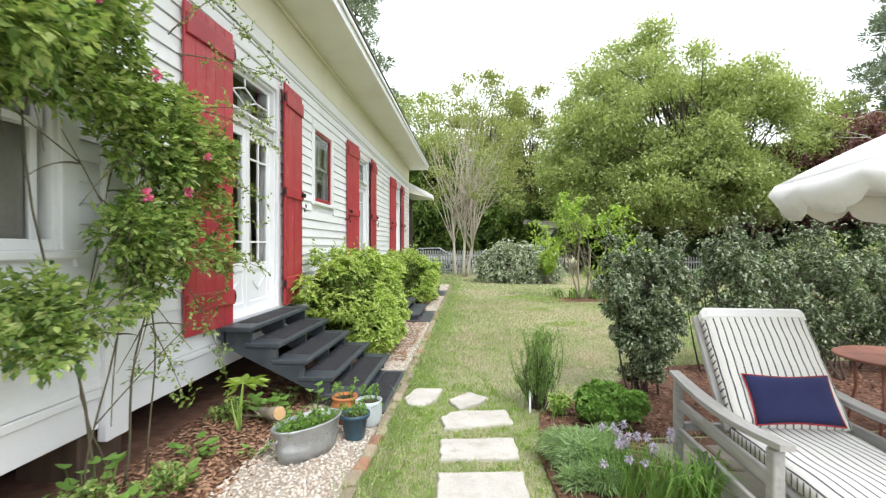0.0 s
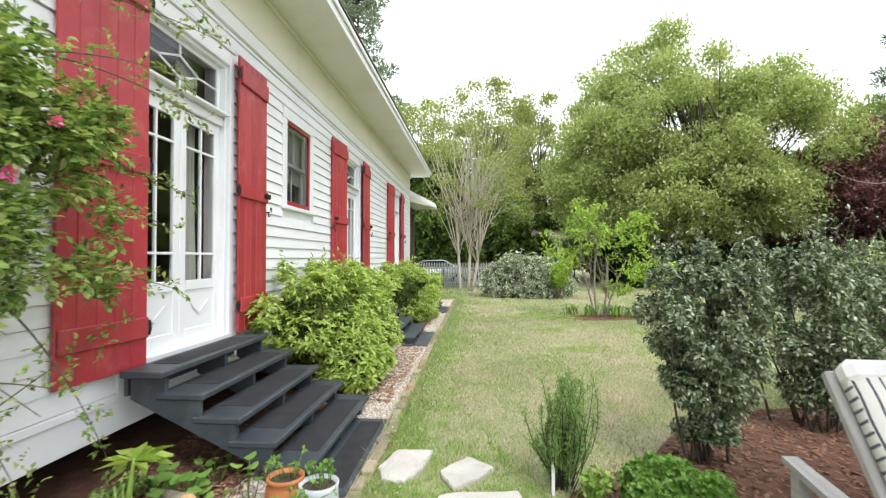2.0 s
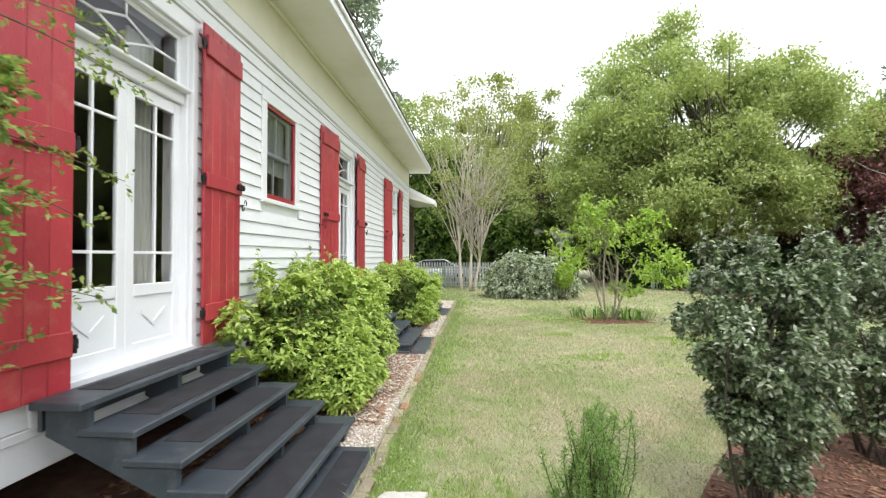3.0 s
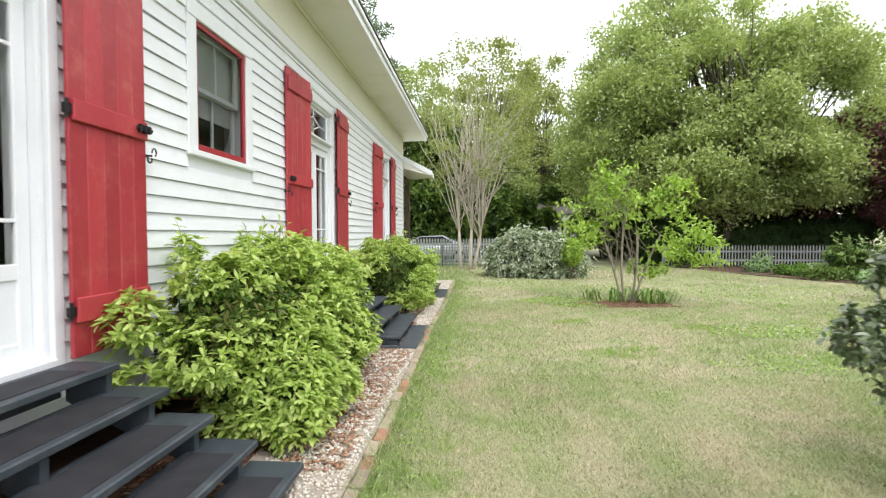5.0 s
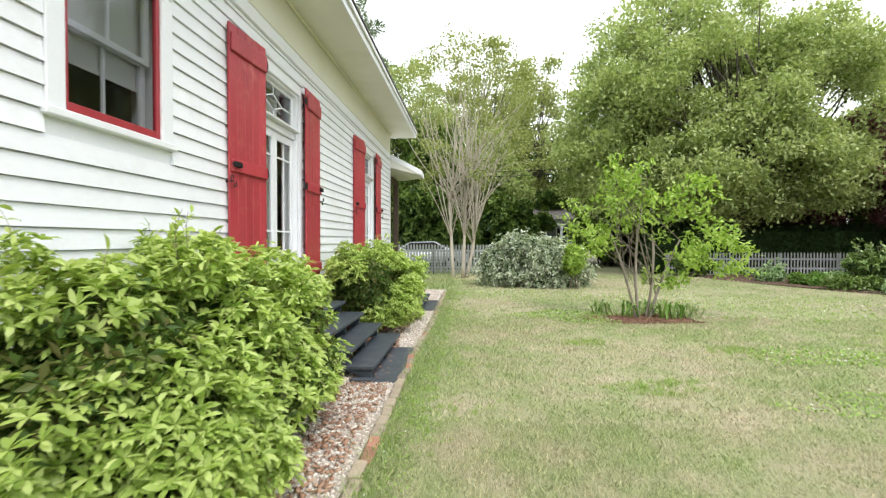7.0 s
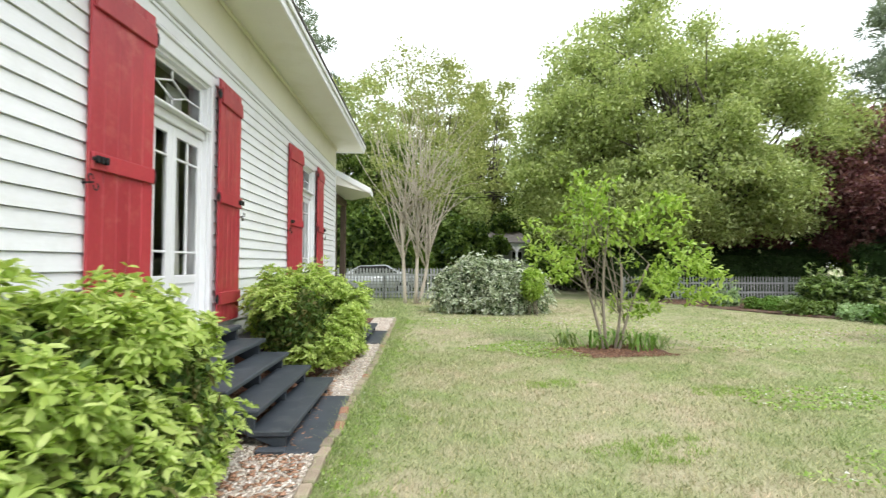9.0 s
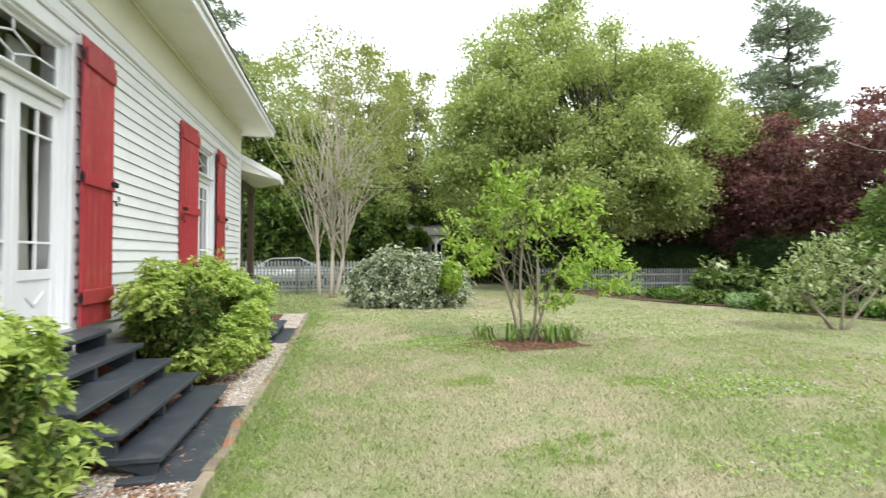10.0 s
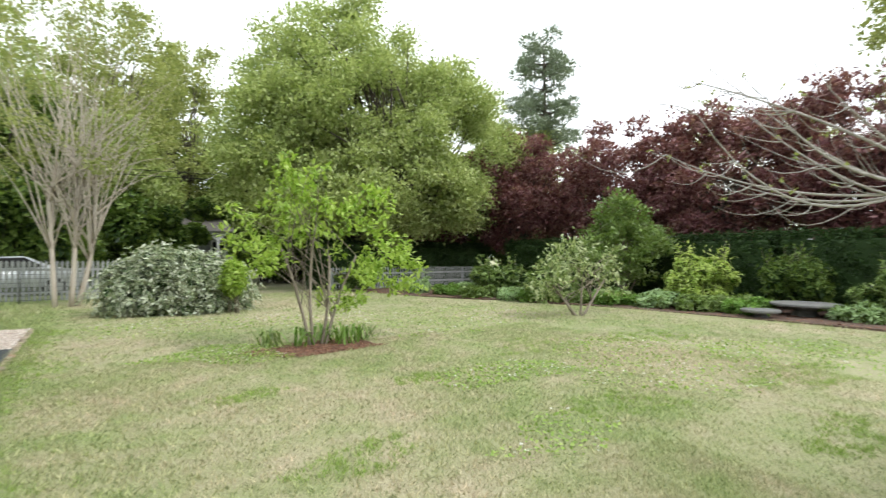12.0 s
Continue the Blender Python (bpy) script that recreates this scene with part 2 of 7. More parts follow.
M_BARK = surface("grey_bark", (0.20, 0.17, 0.13), (0.33, 0.29, 0.23), 8, 50, 0.9, 0.7, stretch=(3, 3, 0.5))
M_CANE = surface("rose_cane", (0.075, 0.065, 0.04), (0.15, 0.13, 0.08), 9, 60, 0.8, 0.5, stretch=(3, 3, 0.5))
M_BARKPALE = surface("pale_myrtle_bark", (0.44, 0.38, 0.31), (0.60, 0.55, 0.47), 6, 40, 0.85, 0.4, stretch=(3, 3, 0.4))
M_BARKDARK = surface("dark_bark", (0.06, 0.05, 0.04), (0.12, 0.10, 0.08), 8, 50, 0.9, 0.7, stretch=(3, 3, 0.5))
M_BRANCHBARE = surface("lichened_bare_branch", (0.27, 0.255, 0.23), (0.40, 0.385, 0.35), 9, 60, 0.9, 0.5)
M_CUTWOOD = surface("cut_wood_face", (0.50, 0.30, 0.14), (0.62, 0.42, 0.22), 30, 90, 0.85, 0.3)
M_PICKET = surface("weathered_picket_paint", (0.33, 0.35, 0.35), (0.43, 0.45, 0.44), 4, 60, 0.7, 0.2, stain=(0.26, 0.29, 0.24), stain_scale=3, per_piece=0.1)
M_WIRE = surface("wire", (0.12, 0.13, 0.12), (0.2, 0.2, 0.2), 10, 60, 0.5, 0.1, metal=0.7)
M_CARPAINT = surface("silver_car_paint", (0.50, 0.53, 0.56), (0.56, 0.59, 0.62), 2, 60, 0.3, 0.02, metal=0.3)
M_TYRE = surface("black_rubber", (0.015, 0.015, 0.015), (0.025, 0.025, 0.025), 10, 90, 0.85, 0.2)

M_AZALEA = foliage("azalea_leaf", [(0.25, 0.36, 0.075), (0.46, 0.58, 0.155), (0.63, 0.72, 0.28), (0.35, 0.48, 0.11)], 0.42, 0.40, 0.35)
# Darker inner leaves: the shade between the shoots is put into their colour.
M_AZALEA_SHADE = foliage("azalea_inner_shade_leaf", [(0.05, 0.10, 0.02), (0.10, 0.17, 0.035), (0.16, 0.14, 0.05)], 0.5, 0.25)
M_HOLLY = foliage("dark_holly_leaf", [(0.07, 0.11, 0.055), (0.18, 0.24, 0.12), (0.13, 0.185, 0.09), (0.42, 0.45, 0.35), (0.22, 0.29, 0.16)], 0.22, 0.15)
M_ROSE = foliage("rose_leaf", [(0.06, 0.12, 0.035), (0.20, 0.32, 0.085), (0.45, 0.57, 0.19), (0.12, 0.21, 0.055), (0.54, 0.59, 0.26), (0.28, 0.41, 0.115)], 0.42, 0.42)
M_ROSEPINK = foliage("pink_rose_petal", [(0.70, 0.10, 0.30), (0.85, 0.22, 0.44), (0.80, 0.30, 0.48)], 0.6, 0.3, 0.0)
M_OAK = foliage("spring_tree_leaf", [(0.26, 0.335, 0.12), (0.41, 0.475, 0.205), (0.55, 0.605, 0.31), (0.33, 0.405, 0.155)], 0.5, 0.40)
M_OLIVE = foliage("olive_new_leaf", [(0.23, 0.28, 0.09), (0.34, 0.38, 0.15), (0.43, 0.45, 0.21), (0.28, 0.33, 0.11)], 0.5, 0.4)
M_WOOD = foliage("far_wood_leaf", [(0.06, 0.11, 0.025), (0.12, 0.19, 0.04), (0.20, 0.28, 0.07), (0.09, 0.15, 0.03)], 0.55, 0.3)
# Hedge leaf; also the inner leaves of other shrubs, painting shade inside them.
M_HEDGE_SHADE = foliage("hedge_and_inner_shade_leaf", [(0.018, 0.042, 0.013), (0.04, 0.078, 0.024), (0.07, 0.125, 0.04)], 0.45, 0.2)
M_PURPLE = foliage("purple_plum_leaf", [(0.12, 0.045, 0.055), (0.23, 0.10, 0.115), (0.17, 0.065, 0.075), (0.37, 0.22, 0.23), (0.28, 0.12, 0.12)], 0.45, 0.34)
# Needles paled towards grey, so that the colour carries the distant haze.
M_PINE = foliage("hazed_pine_needle", [(0.20, 0.25, 0.19), (0.31, 0.37, 0.28), (0.25, 0.30, 0.23)], 0.5, 0.2)
M_MAGNOLIA = foliage("sapling_leaf", [(0.22, 0.35, 0.06), (0.36, 0.50, 0.10), (0.49, 0.62, 0.18), (0.29, 0.43, 0.075)], 0.4, 0.42)
M_VARIEG = foliage("variegated_leaf", [(0.34, 0.40, 0.27), (0.66, 0.69, 0.58), (0.12, 0.19, 0.08), (0.80, 0.82, 0.74), (0.18, 0.26, 0.11)], 0.5, 0.25)
M_HERB = foliage("herb_leaf", [(0.12, 0.24, 0.045), (0.20, 0.36, 0.08), (0.29, 0.45, 0.125)], 0.5, 0.35)
M_ROSEMARY = foliage("rosemary_needle", [(0.15, 0.27, 0.07), (0.25, 0.40, 0.12), (0.35, 0.50, 0.18)], 0.5, 0.35)
M_SAGE = foliage("grey_green_leaf", [(0.28, 0.42, 0.20), (0.44, 0.57, 0.33), (0.36, 0.51, 0.25)], 0.6, 0.35)
M_CHIVEFLOWER = foliage("lilac_flower", [(0.36, 0.31, 0.46), (0.50, 0.45, 0.60), (0.60, 0.56, 0.68)], 0.7, 0.25, 0.0)
M_CLOVER = foliage("clover_leaf", [(0.22, 0.36, 0.075), (0.33, 0.48, 0.12), (0.42, 0.53, 0.18)], 0.55, 0.3)
M_WHITEFLOWER = foliage("white_flower", [(0.72, 0.74, 0.68), (0.8, 0.8, 0.78)], 0.7, 0.2, 0.0)
M_DOGLEAF = foliage("camellia_leaf", [(0.12, 0.20, 0.05), (0.20, 0.30, 0.08), (0.28, 0.38, 0.12), (0.16, 0.22, 0.07)], 0.35, 0.3)
M_PALETIP = foliage("pale_tipped_leaf", [(0.15, 0.21, 0.08), (0.26, 0.34, 0.14), (0.44, 0.50, 0.28), (0.52, 0.56, 0.36)], 0.45, 0.3)
M_SCREEN = glass_material("insect_screen", (0.66, 0.68, 0.69))
M_OLDSTONE = surface("old_grey_stone", (0.12, 0.125, 0.12), (0.20, 0.20, 0.19), 5, 60, 0.9, 0.5, stain=(0.10, 0.12, 0.08), stain_scale=3)

# ---------------------------------------------------------------- building helpers
def part(name, bm, material, parent=None, label="", smooth=False):
    """Link a bmesh (or a finished mesh) as one object under a thing or a part."""
    if isinstance(bm, bmesh.types.BMesh):
        me = bpy.data.meshes.new(name)
        bmesh.ops.recalc_face_normals(bm, faces=bm.faces[:])
        bm.to_mesh(me)
        bm.free()
    else:
        me = bm
    if material and not me.materials:
        me.materials.append(material)
    if smooth:
        for poly in me.polygons:
            poly.use_smooth = True
    ob = new(name, me)
    ob.parent = parent
    if label:
        ob["label"] = label
    return ob


def thing(name, label, category, at=(0, 0, 0), group="", kind="", turn=0.0):
    e = new(name)
    e.empty_display_size = 0.1
    e.location = at
    e.rotation_euler = (0, 0, radians(turn))
    return tagged(e, label, category, group, kind)


def box(lo, hi, bev=0.004, bm=None):
    """A box with softened edges, added to bm."""
    bm = bm or bmesh.new()
    g = bmesh.ops.create_cube(bm, size=1.0)["verts"]
    for v in g:
        v.co = Vector((lo[i] + (v.co[i] + 0.5) * (hi[i] - lo[i]) for i in range(3)))
    if bev:
        es = list({e for v in g for e in v.link_edges})
        bmesh.ops.bevel(bm, geom=es, offset=min(bev, 0.45 * min(abs(hi[i] - lo[i]) for i in range(3))), segments=1, affect="EDGES")
    return bm


def prism(outline, z0, z1, bm=None):
    """Extrude a closed xy outline from z0 to z1."""
    bm = bm or bmesh.new()
    lo = [bm.verts.new((x, y, z0)) for x, y in outline]
    hi = [bm.verts.new((x, y, z1)) for x, y in outline]
    n = len(lo)
    bm.faces.new(lo[::-1])
    bm.faces.new(hi)
    for i in range(n):
        bm.faces.new((lo[i], lo[(i + 1) % n], hi[(i + 1) % n], hi[i]))
    return bm


def lathe(profile, sides=24, bm=None, centre=(0, 0)):
    """Turn a profile of (radius, z) round the upright axis."""
    bm = bm or bmesh.new()
    rings = [[bm.verts.new((centre[0] + r * math.cos(2 * math.pi * k / sides), centre[1] + r * math.sin(2 * math.pi * k / sides), z)) for k in range(sides)] for r, z in profile]
    for a, b in zip(rings, rings[1:]):
        for k in range(sides):
            bm.faces.new((a[k], a[(k + 1) % sides], b[(k + 1) % sides], b[k]))
    bm.faces.new(rings[0][::-1])
    bm.faces.new(rings[-1])
    return bm


class Soup:
    """Gathers vertices and triangles quickly, then makes one mesh of them."""

    def __init__(self):
        self.v, self.f, self.n = [], [], 0

    def add(self, verts, tris):
        verts = np.asarray(verts, float).reshape(-1, 3)
        self.v.append(verts)
        self.f.append(np.asarray(tris, int).reshape(-1, 3) + self.n)
        self.n += len(verts)

    def tube(self, pts, radii, sides=6):
        pts = np.asarray(pts, float)
        n = len(pts)
        tang = np.gradient(pts, axis=0)
        tang /= np.linalg.norm(tang, axis=1)[:, None] + 1e-9
        ref = np.where(np.abs(tang[:, 2:3]) > 0.9, np.array([[1.0, 0, 0]]), np.array([[0, 0, 1.0]]))
        a = np.cross(tang, ref)
        a /= np.linalg.norm(a, axis=1)[:, None] + 1e-9
        b = np.cross(tang, a)
        ang = np.arange(sides) * 2 * np.pi / sides
        ring = a[:, None] * np.cos(ang)[None, :, None] + b[:, None] * np.sin(ang)[None, :, None]
        verts = pts[:, None] + ring * np.asarray(radii, float)[:, None, None]
        i, k = np.meshgrid(np.arange(n - 1), np.arange(sides), indexing="ij")
        p, q = i * sides + k, i * sides + (k + 1) % sides
        tris = np.concatenate([np.stack([p, q, q + sides], -1).reshape(-1, 3), np.stack([p, q + sides, p + sides], -1).reshape(-1, 3)])
        base = n * sides
        caps = [(0, k + 1, k) for k in range(1, sides - 1)] + [(base - sides, base - sides + k, base - sides + k + 1) for k in range(1, sides - 1)]
        self.add(verts, np.concatenate([tris, np.array(caps)]))

    def leaves(self, pos, out, length, width, fold=0.25):
        """Folded pointed leaves at pos, growing along out."""
        n = len(pos)
        d = out / (np.linalg.norm(out, axis=1)[:, None] + 1e-9)
        s = np.cross(d, RNG.normal(size=(n, 3)) * 0.5 + np.array([0, 0, 1.0]))
        s /= np.linalg.norm(s, axis=1)[:, None] + 1e-9
        up = np.cross(s, d)
        L = (length * RNG.uniform(0.7, 1.25, n))[:, None]
        W = (width * RNG.uniform(0.75, 1.2, n))[:, None]
        mid = pos + d * L * 0.5 + up * W * fold * -0.4
        tip = pos + d * L - up * L * 0.10
        verts = np.stack([pos, mid + s * W * 0.5 + up * W * fold, tip, mid - s * W * 0.5 + up * W * fold], 1)
        k = np.arange(n)[:, None] * 4
        self.add(verts, np.concatenate([k + np.array([[0, 1, 2]]), k + np.array([[0, 2, 3]])]))

    def oval_leaves(self, pos, out, length, width, fold=0.2):
        """Broader leaves with a rounded blade, drooping a little at the tip."""
        n = len(pos)
        d = out / (np.linalg.norm(out, axis=1)[:, None] + 1e-9)
        s = np.cross(d, RNG.normal(size=(n, 3)) * 0.35 + np.array([0, 0, 1.0]))
        s /= np.linalg.norm(s, axis=1)[:, None] + 1e-9
        up = np.cross(s, d)
        L = (length * RNG.uniform(0.65, 1.2, n))[:, None]
        W = (width * RNG.uniform(0.8, 1.15, n))[:, None]
        low, high = pos + d * L * 0.36, pos + d * L * 0.72 - up * L * 0.04
        lift = up * W * fold
        verts = np.stack([pos, low + s * W * 0.42 + lift, high + s * W * 0.40 + lift, pos + d * L - up * L * 0.12, high - s * W * 0.40 + lift, low - s * W * 0.42 + lift], 1)
        k = np.arange(n)[:, None] * 6
        self.add(verts, np.concatenate([k + np.array([t]) for t in ((0, 1, 5), (1, 2, 4), (1, 4, 5), (2, 3, 4))]))

    def mesh(self, name, material, smooth=False):
        v, f = np.concatenate(self.v), np.concatenate(self.f)
        me = bpy.data.meshes.new(name)
        me.vertices.add(len(v))
        me.vertices.foreach_set("co", v.astype(np.float32).ravel())
        me.loops.add(f.size)
        me.loops.foreach_set("vertex_index", f.astype(np.int32).ravel())
        me.polygons.add(len(f))
        me.polygons.foreach_set("loop_start", np.arange(0, f.size, 3, dtype=np.int32))
        me.update(calc_edges=True)
        me.materials.append(material)
        if smooth:
            me.polygons.foreach_set("use_smooth", np.ones(len(f), bool))
        return me


RNG = np.random.default_rng(7)


def sphere_dirs(n):
    d = RNG.normal(size=(n, 3))
    return d / np.linalg.norm(d, axis=1)[:, None]


def curve_between(a, b, sag=0.1, n=6, wobble=0.05):
    """A bent line from a to b, as limbs and canes grow."""
    a, b = np.asarray(a, float), np.asarray(b, float)
    t = np.linspace(0, 1, n)[:, None]
    size = np.linalg.norm(b - a)
    bend = np.array([0, 0, sag * size]) + RNG.normal(size=3) * wobble * size
    return a + (b - a) * t + bend * (4 * t * (1 - t)) * 0.6


# ---------------------------------------------------------------- house wall
WX = -2.632          # face of the sheathing behind the clapboards
DOORS = (0.0, 5.46, 10.60)
Y0, Y1 = -3.0, 19.0
openings = [(4.465 + o, 5.82 + o, 0.78, 3.52) for o in DOORS] + [(7.31, 8.22, 2.28, 3.40), (1.55, 2.55, 1.55, 3.0)]
trims = [(4.30 + o, 5.90 + o, 0.58, 3.66) for o in DOORS] + [(7.17, 8.36, 2.20, 3.56), (1.43, 2.67, 1.42, 3.14)]

house = tagged(new("house_wall_east"), "white clapboard house wall with red shutters", "house wall", kind="structure")


def wall_core():
    bm = bmesh.new()
    cuts = sorted({Y0, Y1, *[v for o in openings for v in o[:2]]})
    for a, b in zip(cuts, cuts[1:]):
        mid = (a + b) / 2
        z = 0.36
        for o in sorted([o for o in openings if o[0] < mid < o[1]], key=lambda o: o[2]):
            box((WX - 0.22, a, z), (WX, b, o[2]), 0, bm)
            z = o[3]
        box((WX - 0.22, a, z), (WX, b, 4.66), 0, bm)
    return bm


part("sheathing", wall_core(), M_WHITE, house)


def clapboard(y0, y1, z0, h):
    bm = bmesh.new()
    x = WX + 0.001
    prof = [(x, z0), (x + 0.034, z0), (x + 0.033, z0 + 0.008), (x + 0.016, z0 + h), (x, z0 + h)]
    a = [bm.verts.new((px, y0, pz)) for px, pz in prof]
    b = [bm.verts.new((px, y1, pz)) for px, pz in prof]
    for i in range(5):
        j = (i + 1) % 5
        bm.faces.new((a[i], a[j], b[j], b[i]))
    bm.faces.new(a[::-1])
    bm.faces.new(b)
    return bm


z = 0.618
while z < 3.86:
    h = min(0.1345, 3.90 - z)
    spans = [(Y0, 2.87), (3.09, 18.88)]
    for t in trims:
        if t[2] < z + h - 0.01 and t[3] > z + 0.01:
            cut = []
            for a, b in spans:
                if t[0] > a and t[1] < b:
                    cut += [(a, t[0] - 0.002), (t[1] + 0.002, b)]
                else:
                    cut.append((a, b))
            spans = cut
    for a, b in spans:
        drop = RNG.normal() * 0.0012
        part("clapboard", clapboard(a, b, z + drop, h - 0.0065), M_SIDING, house)
    z += h

trim = tagged(new("trim_house"), "white painted skirt board, frieze and corner posts", "trim", kind="structure")
part("skirt_board", box((WX - 0.005, Y0, 0.34), (WX + 0.018, 2.86, 0.555), 0.006), M_WHITE, trim)
part("skirt_board", box((WX - 0.005, 3.10, 0.34), (WX + 0.018, 18.9, 0.555), 0.006), M_WHITE, trim)
part("water_table", box((WX - 0.004, Y0, 0.556), (WX + 0.045, 2.86, 0.612), 0.006), M_WHITE, trim)
part("water_table", box((WX - 0.004, 3.10, 0.556), (WX + 0.045, 18.9, 0.612), 0.006), M_WHITE, trim)
part("corner_post", box((WX - 0.01, 2.872, 0.24), (WX + 0.065, 3.088, 3.91), 0.01), M_WHITE, trim)
part("corner_post", box((WX - 0.01, 18.885, 0.34), (WX + 0.035, 19.02, 3.91), 0.01), M_WHITE, trim)
part("frieze_board", box((WX - 0.004, Y0, 3.905), (WX + 0.026, 19.02, 4.09), 0.006), M_WHITE, trim)
part("frieze_board", box((WX - 0.004, Y0, 4.093), (WX + 0.03, 19.02, 4.648), 0.008), M_CREAM, trim, "wide cream frieze board under the eave")
part("frieze_moulding", box((WX + 0.027, Y0, 3.905), (WX + 0.048, 19.03, 3.93), 0.008), M_WHITE, trim)
part("bed_moulding", box((WX + 0.031, Y0, 4.59), (WX + 0.075, 19.03, 4.648), 0.015), M_CREAM, trim)

# eave and roof
roof = tagged(new("roof"), "grey shingle roof with deep boxed eave", "roof", kind="structure")
part("soffit", box((-2.80, Y0 - 0.4, 4.65), (-1.90, 19.42, 4.672), 0.003), M_SOFFIT, roof, "cream painted flat soffit")
part("fascia", box((-1.898, Y0 - 0.4, 4.63), (-1.872, 19.45, 4.80), 0.004), M_WHITE, roof)
part("drip_moulding", box((-1.87, Y0 - 0.4, 4.735), (-1.835, 19.47, 4.815), 0.012), M_WHITE, roof)
part("gable_fascia", box((-2.9, 19.425, 4.63), (-1.90, 19.448, 4.80), 0.004), M_WHITE, roof)
bm = bmesh.new()
sec = [(-1.82, 4.82), (-1.82, 4.85), (-6.2, 7.1), (-10.6, 4.85), (-10.6, 4.82), (-6.2, 7.05)]
a = [bm.verts.new((x, Y0 - 0.45, zz)) for x, zz in sec]
b = [bm.verts.new((x, 19.47, zz)) for x, zz in sec]
for i in range(6):
    j = (i + 1) % 6
    bm.faces.new((a[i], a[j], b[j], b[i]))
part("roof_slope", bm, M_ROOF, roof)
bm = bmesh.new()
for y in (Y0 + 0.02, 18.98):
    f = [bm.verts.new(p) for p in ((-2.66, y, 4.66), (-9.8, y, 4.66), (-6.2, y, 7.04))]
    bm.faces.new(f)
part("gable_wall", bm, M_SIDING, roof)

# the other walls, floor and ceiling that close the house
tagged(part("wall_north", box((-9.8, 18.84, 0.36), (WX - 0.225, 19.0, 4.66), 0), M_SIDING), "white clapboard end wall", "wall", kind="structure")
tagged(part("wall_south", box((-9.8, Y0, 0.36), (WX - 0.225, Y0 + 0.16, 4.66), 0), M_SIDING), "white clapboard end wall", "wall", kind="structure")
tagged(part("wall_west", box((-9.96, Y0, 0.36), (-9.802, 19.0, 4.66), 0), M_SIDING), "white clapboard rear wall", "wall", kind="structure")
tagged(part("floor_house", box((-9.79, Y0 + 0.17, 0.60), (WX - 0.225, 18.83, 0.76), 0), M_DARKWOOD), "dark timber house floor", "floor", kind="structure")
tagged(part("ceiling_house", box((-9.79, Y0 + 0.17, 4.0), (WX - 0.225, 18.83, 4.1), 0), M_INTERIOR), "plain plaster ceiling", "ceiling", kind="structure")
tagged(part("wall_inner", box((-6.6, Y0 + 0.17, 0.765), (-6.45, 18.83, 3.995), 0), M_INTERIOR), "grey plaster room wall", "wall", kind="structure")
for y in (3.6, 8.9, 13.9):
    tagged(part("wall_cross", box((-6.44, y - 0.06, 0.765), (WX - 0.23, y + 0.06, 3.995), 0), M_INTERIOR), "grey plaster room wall", "wall", kind="structure")
piers = tagged(new("foundation_pier"), "dark brick piers under the raised house", "foundation", kind="structure")
for y in (-1.5, 0.6, 2.98, 7.6, 12.9, 18.6):
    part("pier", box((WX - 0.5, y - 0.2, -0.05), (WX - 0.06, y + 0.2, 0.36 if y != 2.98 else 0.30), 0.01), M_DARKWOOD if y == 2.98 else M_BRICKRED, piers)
# Unseen dark sheet, added to keep the space under the house dark.
part("crawl_light_block", box((-5.6, Y0, -0.02), (-5.5, 18.9, 0.36), 0), M_DARKWOOD, piers)


# ---------------------------------------------------------------- doors
def glazing(parent, x, y0, y1, z0, z1):
    bm = bmesh.new()
    bm.faces.new([bm.verts.new(p) for p in ((x, y0, z0), (x, y1, z0), (x, y1, z1), (x, y0, z1))])
    me = bpy.data.meshes.new("pane")
    bm.to_mesh(me)
    bm.free()
    g = part("pane", me, M_GLASS, parent)
    g.visible_shadow = False
    return g


